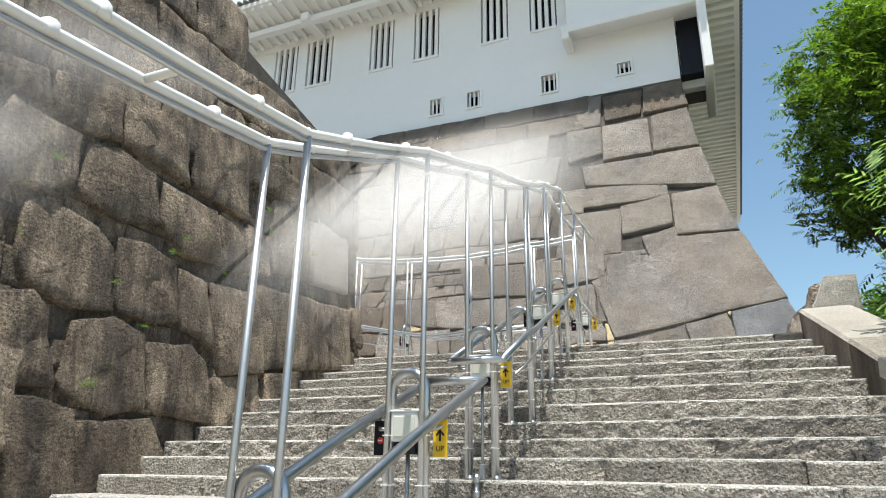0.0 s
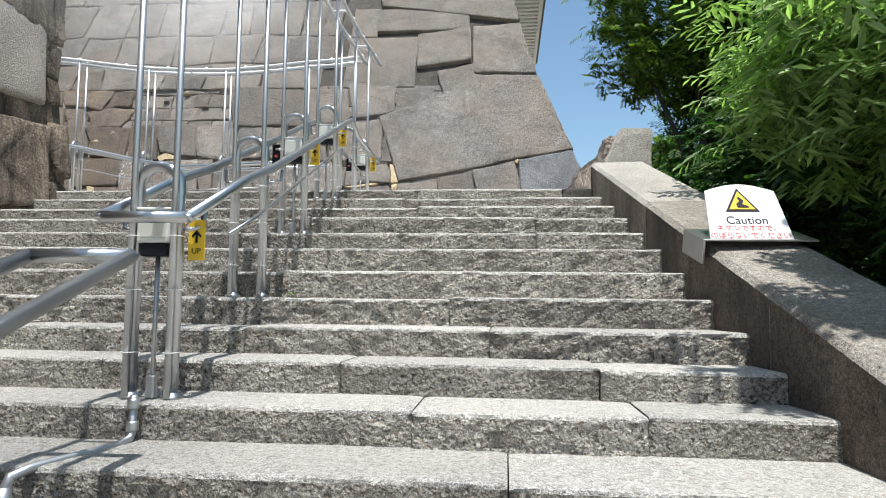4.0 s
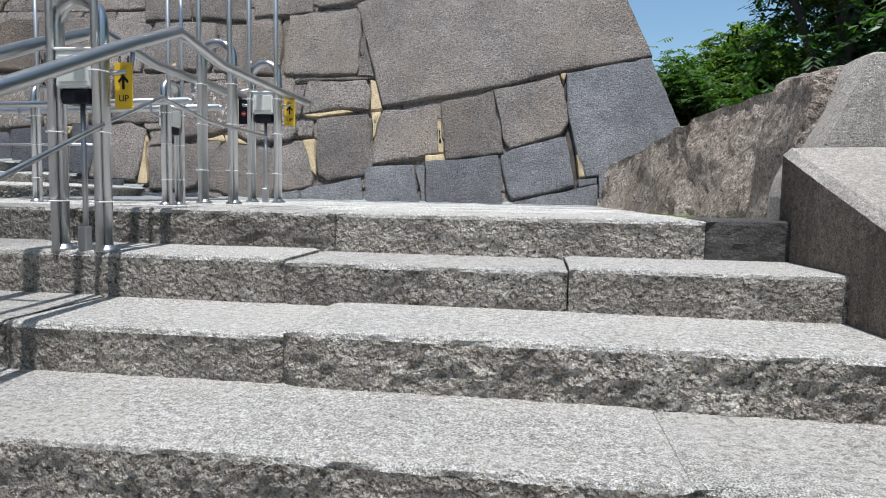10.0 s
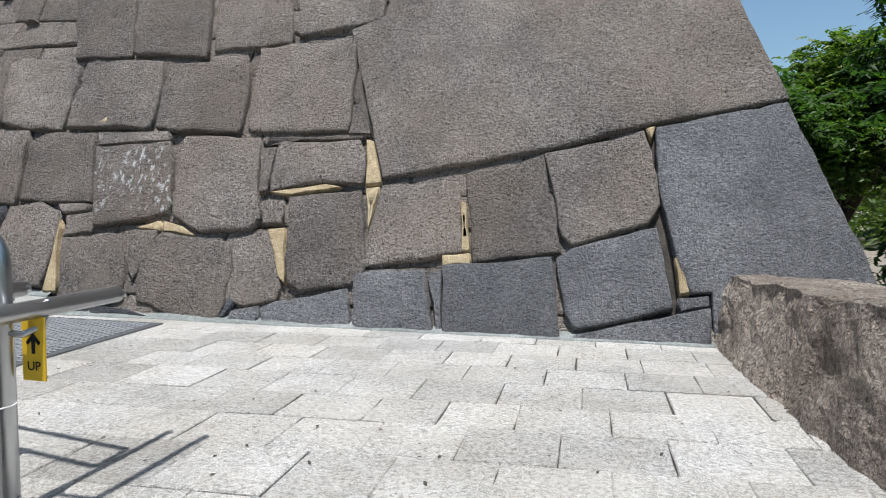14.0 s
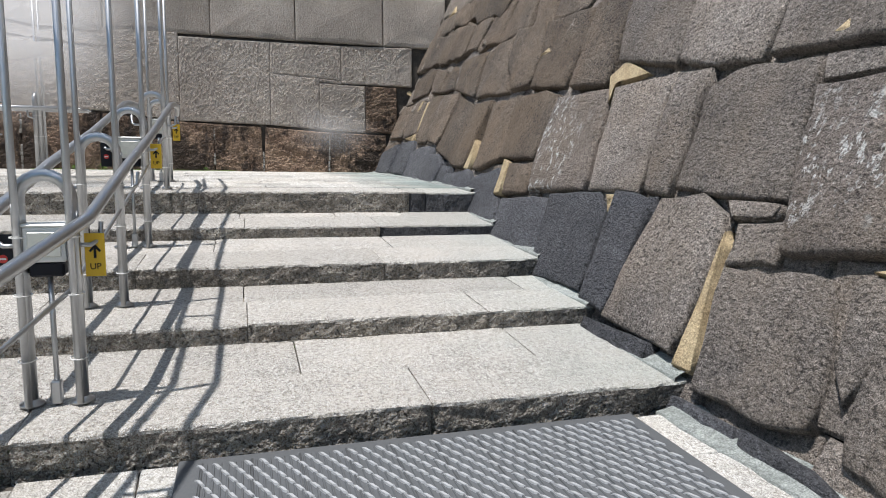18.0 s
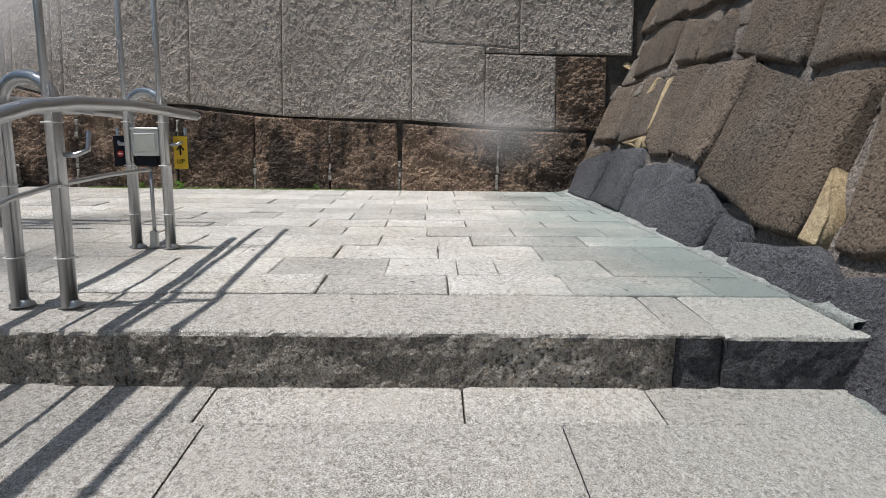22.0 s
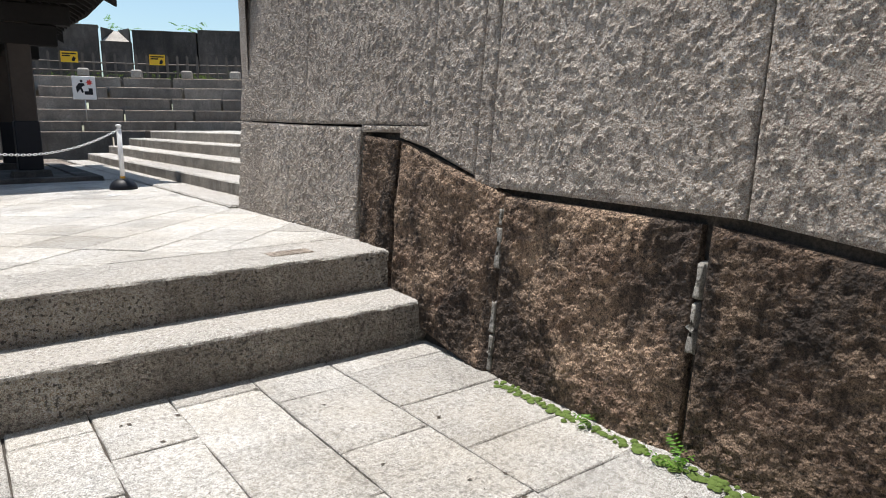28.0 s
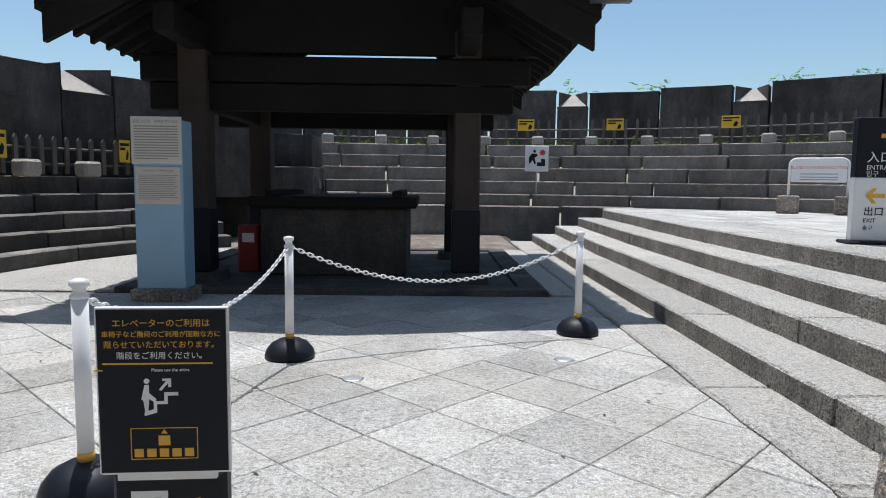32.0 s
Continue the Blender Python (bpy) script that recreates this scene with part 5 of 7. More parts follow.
kerb = thing("rough_kerb", "massive rough-split boulders edging the landing", "kerb stones", kind="structure")
kb = [(15.9, 0.72, 3.80), (13.9, 0.85, 3.90), (12.2, 0.98, 4.02), (10.35, 1.28, 4.10)]
for (ya, xa, za), (yb, xb, zb) in zip(kb, kb[1:]):
    def bend(p, u, v, w, ya=ya, yb=yb, xa=xa, xb=xb, za=za, zb=zb):
        x_in = xa + (xb - xa) * v
        p.x = x_in + (p.x - 0) * 1.0 + 0.32 * (w - 0.3) * (1 - u)
        p.x += (0.05 * wob(p.y * 1.6, w * 2.0) + 0.05 * abs(noise.noise(Vector((p.y * 1.9, w * 2.4, 3)))) + 0.02 * noise.noise(Vector((p.y * 6, w * 7, 3)))) * (1 - u)
        p.z = 2.9 + (za + (zb - za) * v - 2.9) * w
        return p
    rough_block("boulder", 0.0, 0.62 if yb < 11 else 1.05, ya - 0.015, yb + 0.015, 2.9, 3.9, KERBSTONE, kerb, 0.026, 0.05, shape=bend, freq=3.4)
rough_block("boulder", 1.12, 1.62, 10.1, 10.75, 3.0, 4.04, KERBSTONE, kerb, 0.04, 0.08, shape=lambda p, u, v, w: p + Vector((0.16 * (1 - u) * w, 0, 0)))

# ---- white turret on the battered wall ----
turret = thing("castle_turret", "white plastered castle turret with barred windows and tiled eaves", "turret")
Z0, YW = 14.28, 20.95
WIN = [(-17.5, -16.25), (-15.75, -14.4), (-12.5, -11.35), (-10.4, -9.25), (-7.43, -6.3), (-5.43, -4.37)]
SLIT = [(-9.57, -9.08, 14.82, 15.5), (-8.0, -7.48, 14.82, 15.48), (-5.05, -4.5, 14.78, 15.5), (-2.3, -1.83, 14.9, 15.35)]
# the front is laid in bays so that the openings go through it
xs = sorted([-30.0, -0.25] + [v for a, b in WIN for v in (a, b)] + [v for s in SLIT for v in s[:2]])
for a, b in zip(xs, xs[1:]):
    mid = (a + b) / 2
    gaps = sorted([(17.6, 19.9) for p, q in WIN if p < mid < q] + [(s[2], s[3]) for s in SLIT if s[0] < mid < s[1]])
    z = Z0
    for lo, hi in gaps + [(24.0, 24.0)]:
        if lo - z > 0.02:
            part("wall_panel", box_bm(a, b, YW, YW + 0.35, z, lo), PLASTER, turret)
        z = hi
part("east_wall", box_bm(-0.6, -0.25, YW + 0.35, 44, Z0, 24), PLASTER, turret)
# black panel puts the shade of the unlit rooms behind the openings
part("inner_wall", box_bm(-29, -0.7, YW + 0.6, YW + 0.8, Z0, 24), BLACK, turret, "black panel standing for the shaded interior behind the bars")
for a, b in WIN:
    fr = part("window", box_bm(a, b, YW - 0.06, YW + 0.1, 17.48, 17.6, 0.01), PLASTER, turret, "barred window")
    for k in range(4):
        x = a + (b - a) * (k + 0.5) / 4
        part("bar", box_bm(x - 0.07, x + 0.07, YW + 0.02, YW + 0.16, 17.6, 19.9), PLASTER, fr)
for a, b, z0, z1 in SLIT:
    fr = part("slit_window", box_bm(a - 0.09, b + 0.09, YW - 0.05, YW + 0.02, z1, z1 + 0.1, 0.01), PLASTER, turret, "small barred slit")
    part("jamb", box_bm(a - 0.09, a, YW - 0.05, YW + 0.02, z0 - 0.08, z1), PLASTER, fr)
    part("jamb", box_bm(b, b + 0.09, YW - 0.05, YW + 0.02, z0 - 0.08, z1), PLASTER, fr)
    part("sill", box_bm(a, b, YW - 0.06, YW + 0.02, z0 - 0.08, z0), PLASTER, fr)
    for k in range(3):
        x = a + (b - a) * (k + 0.5) / 3
        part("bar", box_bm(x - 0.03, x + 0.03, YW + 0.05, YW + 0.11, z0, z1), PLASTER, fr)
bay = part("stone_drop_bay", box_bm(-3.85, 0.55, YW - 0.85, YW + 0.3, 16.75, 20.34, 0.03), PLASTER, turret, "projecting plastered bay")
part("bay_beam", box_bm(-4.05, 0.8, YW - 1.0, YW - 0.72, 16.45, 16.78, 0.03), PLASTER, bay)
part("bay_bracket", box_bm(-4.05, -3.75, YW - 1.0, YW, 16.2, 16.5, 0.04), PLASTER, bay)
part("bay_bracket", box_bm(0.5, 0.8, YW - 1.0, YW + 2.5, 13.9, 16.9, 0.04), PLASTER, bay)
# black block stands in for the shade inside the open drop
part("bay_shadow_gap", box_bm(-0.2, 0.5, YW + 0.2, YW + 2.3, 14.5, 16.7), BLACK, bay, "black block filling the open drop in place of its shade")
# front eave with rafters
vs = [(-30, YW, 20.35), (1.6, YW, 20.35), (1.6, YW - 2.2, 20.75), (-30, YW - 2.2, 20.75), (-30, YW, 20.6), (1.6, YW, 20.6), (1.6, YW - 2.2, 20.95), (-30, YW - 2.2, 20.95)]
eave = mesh_ob("front_eave", vs, [(0, 1, 2, 3), (4, 7, 6, 5), (3, 2, 6, 7), (0, 4, 5, 1), (1, 5, 6, 2), (0, 3, 7, 4)], PLASTER, turret)
for i in range(65):
    x = -29.8 + i * 0.48
    mesh_ob("rafter", [(x - 0.09, YW, 20.18), (x + 0.09, YW, 20.18), (x + 0.09, YW - 2.1, 20.60), (x - 0.09, YW - 2.1, 20.60), (x - 0.09, YW, 20.37), (x + 0.09, YW, 20.37), (x + 0.09, YW - 2.1, 20.76), (x - 0.09, YW - 2.1, 20.76)],
            [(0, 3, 2, 1), (4, 5, 6, 7), (3, 7, 6, 2), (0, 1, 5, 4), (1, 2, 6, 5), (0, 4, 7, 3)], PLASTER, eave)
part("eave_beam", box_bm(-30, -4.2, YW - 1.2, YW - 0.9, 20.0, 20.28), PLASTER, eave)
for x in (-24, -20.5, -15.0, -10.5):
    part("eave_bracket", box_bm(x - 0.2, x + 0.2, YW - 1.5, YW, 19.9, 20.3, 0.05), PLASTER, eave)
for i in range(102):
    x = -30 + i * 0.31
    tube("eave_tile", [(x, YW - 2.35, 20.98), (x, YW + 0.3, 21.9)], 0.1, TILE, eave, 7)
# side eave seen from below
side_eave = part("side_eave", box_bm(-0.3, 1.85, 20.2, 44, 17.15, 17.3), PLASTER, turret)
for i in range(52):
    y = 20.4 + i * 0.45
    part("rafter", box_bm(-0.25, 1.75, y - 0.1, y + 0.1, 16.95, 17.16), PLASTER, side_eave)
part("eave_board", box_bm(1.72, 1.9, 20.1, 44, 16.95, 17.35), PLASTER, side_eave)
for i in range(78):
    y = 20.2 + i * 0.3
    tube("eave_tile", [(2.05, y, 17.36), (0.2, y, 17.9)], 0.1, TILE, side_eave, 7)
part("roof_slab", box_bm(-0.3, 1.95, 20.2, 44, 17.31, 17.42), TILE, side_eave)
for k, (y, z) in enumerate(((21.6, 14.2), (22.4, 15.0), (23.2, 15.9))):
    part("corbel", box_bm(-0.3, 0.55 - 0.1 * k, y, y + 0.35, z, z + 0.35, 0.03), PLASTER, turret)

# ---- terraces round the well court ----
terrace_east = thing("terrace_east", "curved rows of long granite steps, darkened for shade, rising east of the well", "stone terrace", kind="structure")
terrace_back = thing("terrace_back", "curved rows of long granite seats rising behind the well", "stone terrace", kind="structure")


def arc_row(parent, c, r0, r1, a0, a1, z0, z1, length, mats, name="terrace_stone", sx=1.0):
    a = a0
    while a < a1 - 0.01:
        da = min(length * rng.uniform(0.7, 1.3) / r0, a1 - a)
        n = max(2, int(da * r0 / 0.4))
        inner = [(c[0] + sx * r0 * math.cos(a + da * i / n), c[1] + r0 * math.sin(a + da * i / n)) for i in range(n + 1)]
        outer = [(c[0] + sx * r1 * math.cos(a + da * i / n), c[1] + r1 * math.sin(a + da * i / n)) for i in range(n + 1)]
        poly = inner[::-1] + outer
        ar = sum(poly[i][0] * poly[(i + 1) % len(poly)][1] - poly[(i + 1) % len(poly)][0] * poly[i][1] for i in range(len(poly)))
        prism(name, poly if ar > 0 else poly[::-1], z0, z1 + rng.uniform(-0.012, 0.012), 0.02, mats, parent, (0, 0), 0.012, 0.3)
        a += da + 0.006


rad = math.radians
EC, BC = (-14.5, 0.0), (-14.5, 3.0)
# east rows: the shade they stand in is put into darker tops and sides
for k, z in enumerate((4.92, 5.16, 5.42, 5.70, 5.98)):
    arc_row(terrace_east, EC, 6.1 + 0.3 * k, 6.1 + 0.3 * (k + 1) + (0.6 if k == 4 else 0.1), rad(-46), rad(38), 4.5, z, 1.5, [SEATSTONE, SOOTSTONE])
for k, z in enumerate((5.42, 5.70, 6.02, 6.36, 6.70, 7.02)):
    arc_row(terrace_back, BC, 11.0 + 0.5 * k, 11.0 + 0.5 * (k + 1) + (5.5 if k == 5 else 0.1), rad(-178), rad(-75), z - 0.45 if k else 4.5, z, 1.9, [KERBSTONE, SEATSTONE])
# big blocks between the two terraces
block_wall = thing("block_wall", "stack of huge dark squared stones between the terraces", "stone wall", kind="structure")
for x0, x1, y0, y1, z0, z1 in ((-11.4, -10.2, -8.6, -7.2, 4.6, 5.5), (-10.2, -9.0, -8.4, -6.6, 4.6, 5.6), (-9.0, -7.8, -7.6, -5.6, 4.6, 5.7), (-11.3, -10.0, -9.0, -7.4, 5.5, 6.3), (-10.0, -8.4, -8.8, -6.9, 5.6, 6.5),
                               (-8.4, -6.8, -7.8, -5.8, 5.7, 6.7), (-11.2, -9.2, -9.4, -8.0, 6.3, 7.1), (-9.2, -7.2, -9.2, -7.4, 6.5, 7.3), (-7.4, -5.6, -7.6, -5.2, 6.4, 7.4)):
    rough_block("block", x0 + 0.015, x1 - 0.015, y0, y1, z0, z1 - 0.015, SOOTSTONE, block_wall, 0.035, 0.22)
# outer parapet with loopholes
outer = thing("outer_parapet", "sooty stone parapet with splayed loopholes along the terrace edge", "parapet", kind="structure")


def merlons(c, r, a0, a1, z0, z1, length):
    a, i = a0, 0
    while a < a1:
        da = length * rng.uniform(0.85, 1.2) / r
        n = 4
        low = z1 - 0.05 + 0.1 * rng.uniform(-1, 1)
        ring_i = [(c[0] + r * math.cos(a + da * t / n), c[1] + r * math.sin(a + da * t / n)) for t in range(n + 1)]
        ring_o = [(c[0] + (r + 0.8) * math.cos(a + da * t / n), c[1] + (r + 0.8) * math.sin(a + da * t / n)) for t in range(n + 1)]
        prism("merlon_stone", ring_o[::-1] + ring_i, z0, low, 0.03, [SOOTSTONE, SOOTSTONE], outer, (0, 0), 0.03, 0.3)
        a += da + 0.004
        if i % 2 == 1:
            # loophole: low stone with a splayed pale sill
            dl = 0.95 / r
            mid = a + dl / 2
            def at(rr, ang, z):
                return (c[0] + rr * math.cos(ang), c[1] + rr * math.sin(ang), z)
            zl = z1 - 0.50
            ring_o = [at(r + 0.8, a, 0)[:2], at(r + 0.8, a + dl, 0)[:2]]
            ring_i = [at(r, a, 0)[:2], at(r, a + dl, 0)[:2]]
            prism("loophole_stone", [ring_o[1], ring_o[0], ring_i[0], ring_i[1]], z0, zl, 0.02, [SOOTSTONE, SOOTSTONE], outer, (0, 0), 0.01, 0.3)
            w1, w2 = dl * 0.46, dl * 0.07
            vs = [at(r + 0.02, mid - w1, zl + 0.01), at(r + 0.02, mid + w1, zl + 0.01), at(r + 0.75, mid + w2, z1 - 0.06), at(r + 0.75, mid - w2, z1 - 0.06), at(r + 0.78, mid - w2, zl), at(r + 0.78, mid + w2, zl)]
            mesh_ob("loophole_sill", vs, [(0, 1, 2, 3), (0, 3, 4), (1, 5, 2), (3, 2, 5, 4), (0, 4, 5, 1)], PARAPET, outer)
            for s0, s1 in ((mid - w1, mid - w2), (mid + w2, mid + w1)):
                e0 = a + 0.002 if s0 < mid - w2 else a + dl - 0.002
                o = s1 if s0 < mid - w2 else s0
                vs = [at(r + 0.02, e0, zl), at(r + 0.02, e0, z1 - 0.03), at(r + 0.78, o, z1 - 0.03), at(r + 0.78, o, zl), at(r + 0.78, e0, zl), at(r + 0.78, e0, z1 - 0.03)]
                mesh_ob("loophole_cheek", vs, [(0, 1, 2, 3), (0, 4, 5, 1), (1, 5, 2), (0, 3, 4), (3, 2, 5, 4)], SOOTSTONE, outer)
            a += dl + 0.004
        i += 1


merlons(BC, 17.0, rad(-178), rad(-68), 6.9, 8.95, 2.3)
merlons(EC, 7.62, rad(-58), rad(42), 5.6, 7.95, 1.5)

# ---- low flight up to the keep forecourt, west of the well ----
stair_court = thing("stair_court", "four broad granite steps up to the keep forecourt", "stairs", kind="structure")
for x, z, xn in ((-15.70, 4.73, -16.16), (-16.12, 4.89, -16.6), (-16.55, 5.07, -17.03), (-16.98, 5.25, -17.5), (-17.45, 5.43, -17.95)):
    y, ye = -6.0, 5.66
    while y < ye:
        b = min(y + rng.uniform(1.3, 2.3), ye)
        k0, k1 = -0.06 * max(0, -1 - y) * (z - 4.6), -0.06 * max(0, -1 - b) * (z - 4.6)
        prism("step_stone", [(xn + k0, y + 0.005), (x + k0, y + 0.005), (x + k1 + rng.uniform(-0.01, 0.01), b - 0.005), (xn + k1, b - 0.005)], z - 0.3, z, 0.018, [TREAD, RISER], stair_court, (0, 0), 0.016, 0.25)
        y = b
paved("forecourt_paving", "pale granite paving of the keep forecourt", -27.5, -17.9, -9.5, 5.6, 5.43, 0.5, 0.9, False, lambda x, y: (x + 14.5) ** 2 + (y - 3) ** 2 < 10.9 ** 2)

# ---- well house ----
well_house = thing("well_house", "open timber well house under a heavy grey tiled gable roof", "well house")
WX = -12.94
for x, y in ((-14.46, -0.05), (-11.24, 0.1), (-11.36, -2.45), (-14.42, -2.55)):
    base = rough_block("post_base", x - 0.32, x + 0.32, y - 0.32, y + 0.32, 4.6, 4.86, SOOTSTONE, well_house, 0.012, 0.15, 0.1)
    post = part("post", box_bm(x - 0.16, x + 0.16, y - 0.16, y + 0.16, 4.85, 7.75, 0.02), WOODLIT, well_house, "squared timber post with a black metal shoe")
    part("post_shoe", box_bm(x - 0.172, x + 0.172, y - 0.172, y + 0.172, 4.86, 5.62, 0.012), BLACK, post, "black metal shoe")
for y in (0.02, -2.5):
    part("tie_beam", box_bm(-15.0, -10.7, y - 0.1, y + 0.1, 6.78, 7.10, 0.015), SHADEWOOD, well_house)
    part("tie_beam", box_bm(-15.2, -10.6, y - 0.13, y + 0.13, 7.11, 7.41 if y > 0 else 7.43, 0.02), SHADEWOOD, well_house)
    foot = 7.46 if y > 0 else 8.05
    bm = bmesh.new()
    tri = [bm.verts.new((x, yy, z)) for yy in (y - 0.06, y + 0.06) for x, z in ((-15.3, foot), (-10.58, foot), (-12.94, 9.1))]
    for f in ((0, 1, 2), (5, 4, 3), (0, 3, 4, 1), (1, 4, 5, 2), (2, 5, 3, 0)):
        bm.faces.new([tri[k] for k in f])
    part("gable_board", bm, SHADEWOOD, well_house)
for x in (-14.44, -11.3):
    part("side_beam", box_bm(x - 0.11, x + 0.11, -3.6, 1.2, 7.45, 7.75, 0.02), SHADEWOOD, well_house)
    part("lower_side_beam", box_bm(x - 0.08, x + 0.08, -2.5, 0.1, 6.8, 7.05, 0.015), SHADEWOOD, well_house)


def roof_z(s):
    """Height of the curved roof from ridge (0) to eave (1)."""
    return 9.45 - 2.42 * s + 0.60 * s * s


for sgn in (-1, 1):
    n, vs, fs = 10, [], []
    for i in range(n + 1):
        s = i / n
        for y in (-4.0, -1.3, 1.5):
            lift = 0.10 * s * abs((y + 1.25) / 2.75) ** 2
            for dz in (0, -0.16):
                vs.append((WX + sgn * 2.74 * s, y, roof_z(s) + dz + lift))
    for i in range(n):
        for k in range(2):
            a = i * 6 + k * 2
            fs += [(a, a + 2, a + 8, a + 6), (a + 1, a + 7, a + 9, a + 3)]
        fs += [(i * 6, i * 6 + 6, i * 6 + 7, i * 6 + 1), (i * 6 + 4, i * 6 + 5, i * 6 + 11, i * 6 + 10)]
    fs += [(n * 6, n * 6 + 2, n * 6 + 3, n * 6 + 1), (n * 6 + 2, n * 6 + 4, n * 6 + 5, n * 6 + 3)]
    deck = mesh_ob("roof_deck", vs, fs, SHADEWOOD, well_house)
    for r in range(19):
        y = -3.95 + r * 0.302
        lift = 0.10 * abs((y + 1.25) / 2.75) ** 2
        path = [(WX + sgn * 2.83 * s, y, roof_z(s) + 0.08 + lift * s) for s in (0.02, 0.25, 0.5, 0.75, 1.0)]
        tube("tile_row", path, 0.085, TILE, deck, 8)
        p2 = [(WX + sgn * 2.81 * s, y + 0.15, roof_z(s) + 0.03 + lift * s) for s in (0.02, 0.5, 1.0)]
        tube("pan_tile_row", p2, 0.075, TILE, deck, 6)
    for y in (-4.02, 1.52):
        path = [(WX + sgn * 2.86 * s, y, roof_z(s) + 0.10 + 0.10 * s) for s in (0.0, 0.25, 0.5, 0.75, 1.0)]
        tube("verge_tile", path, 0.12, TILE, deck, 9)
        tube("verge_tile", [(p[0], p[1] * 1.0 + (0.2 if y < 0 else -0.2), p[2] + 0.04) for p in path], 0.11, TILE, deck, 9)
        end = path[-1]
        tube("end_tile", [(end[0] - sgn * 0.25, y, end[2]), (end[0] + sgn * 0.05, y, end[2] + 0.02), (end[0] + sgn * 0.14, y, end[2] + 0.03)], [0.13, 0.14, 0.15], TILE, deck, 12)
        vs2 = []
        barge = [(WX + sgn * 2.69 * s, roof_z(s)) for s in (0.0, 0.25, 0.5, 0.75, 1.0)]
        for x, z in barge:
            for yy in (y - 0.05 if y > 0 else y + 0.05, y - 0.13 if y > 0 else y + 0.13):
                vs2 += [(x, yy, z - 0.02), (x, yy, z - 0.36)]
        f2 = []
        for i in range(4):
            a = i * 4
            f2 += [(a, a + 1, a + 5, a + 4), (a + 2, a + 6, a + 7, a + 3), (a + 1, a + 3, a + 7, a + 5)]
        mesh_ob("barge_board", vs2, f2 + [(16, 17, 19, 18)], SHADEWOOD, deck)
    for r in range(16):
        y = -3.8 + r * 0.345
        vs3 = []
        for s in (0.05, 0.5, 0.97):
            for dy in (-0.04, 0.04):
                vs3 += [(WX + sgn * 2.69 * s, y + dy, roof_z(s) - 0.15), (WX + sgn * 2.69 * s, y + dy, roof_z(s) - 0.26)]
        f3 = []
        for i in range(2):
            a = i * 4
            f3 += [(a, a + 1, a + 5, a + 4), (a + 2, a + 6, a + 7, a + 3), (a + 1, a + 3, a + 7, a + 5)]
        mesh_ob("rafter", vs3, f3 + [(8, 9, 11, 10)], SHADEWOOD, deck)
tube("ridge_tile", [(WX, -4.1, 9.65), (WX, 1.6, 9.65)], 0.2, TILE, well_house, 10)
well_kerb = thing("well_curb", "dark stone well box with a boarded wooden lid", "well")
part("curb_wall", box_bm(-13.72, -11.85, -2.1, -0.35, 4.74, 5.62, 0.03), SOOTSTONE, well_kerb)
part("lid", box_bm(-13.85, -11.72, -2.2, -0.25, 5.62, 5.76, 0.02), SHADEWOOD, well_kerb, "boarded dark wooden lid")
for x in (-13.6, -12.0):
    part("lid_batten", box_bm(x - 0.06, x + 0.06, -2.2, -0.25, 5.76, 5.84, 0.01), SHADEWOOD, well_kerb)
well_floor = thing("well_floor", "sunken slab floor and gutter stones under the well house", "paving", kind="structure")
for x0, x1, y0, y1, z in ((-15.35, -10.55, 0.55, 0.85, 4.77), (-15.35, -15.05, -3.6, 0.55, 4.77), (-10.85, -10.55, -3.6, 0.55, 4.77), (-15.35, -10.55, -3.9, -3.6, 4.77), (-15.05, -10.85, -3.6, 0.55, 4.74)):
    prism("floor_stone", [(x0, y0), (x1, y0), (x1, y1), (x0, y1)], 4.5, z, 0.012, [SOOTSTONE, SOOTSTONE], well_floor)
prism("gutter_bed", [(-15.7, -8.5), (-7.0, -8.5), (-7.0, -3.9), (-15.7, -3.9)], 4.4, 4.70, 0.01, [KERBSTONE, KERBSTONE], well_floor)
prism("court_edge", [(-10.5, -4), (-8.2, -4), (-8.2, 0.75), (-10.5, 0.75)], 4.4, 4.71, 0.01, [TREAD, TREAD], well_floor)
prism("court_edge", [(-15.75, -4.2), (-15.4, -4.2), (-15.4, 0.8), (-15.75, 0.8)], 4.4, 4.71, 0.01, [TREAD, TREAD], well_floor)


# ---- handrails with misting frames ----
def text_on(body, size, m, mat, parent, name="lettering", label="", align="CENTER"):
    cu = bpy.data.curves.new(name, "FONT")
    cu.body, cu.size, cu.align_x, cu.align_y, cu.extrude = body, size, align, "CENTER", 0.0008
    cu.materials.append(mat)
    ob = new(name, cu)
    ob.parent = parent
    ob.matrix_local = m
    if label:
        ob["label"] = label
    return ob


def plate(name, pts, y0, y1, mat, parent, label=""):
    """A flat plate standing in x and z between y0 and y1."""
    n = len(pts)
    vs = [(x, y0, z) for x, z in pts] + [(x, y1, z) for x, z in pts]
    fs = [tuple(range(n)), tuple(range(n, 2 * n))[::-1]] + [(i, i + n, (i + 1) % n + n, (i + 1) % n) for i in range(n)]
    return mesh_ob(name, vs, fs, mat, parent, label)


def rect(x0, x1, z0, z1):
    return [(x0, z0), (x1, z0), (x1, z1), (x0, z1)]


ARROW = [(-0.006, -0.03), (0.006, -0.03), (0.006, 0.012), (0.02, -0.003), (0.027, 0.005), (0.0, 0.034), (-0.027, 0.005), (-0.02, -0.003), (-0.006, 0.012)]


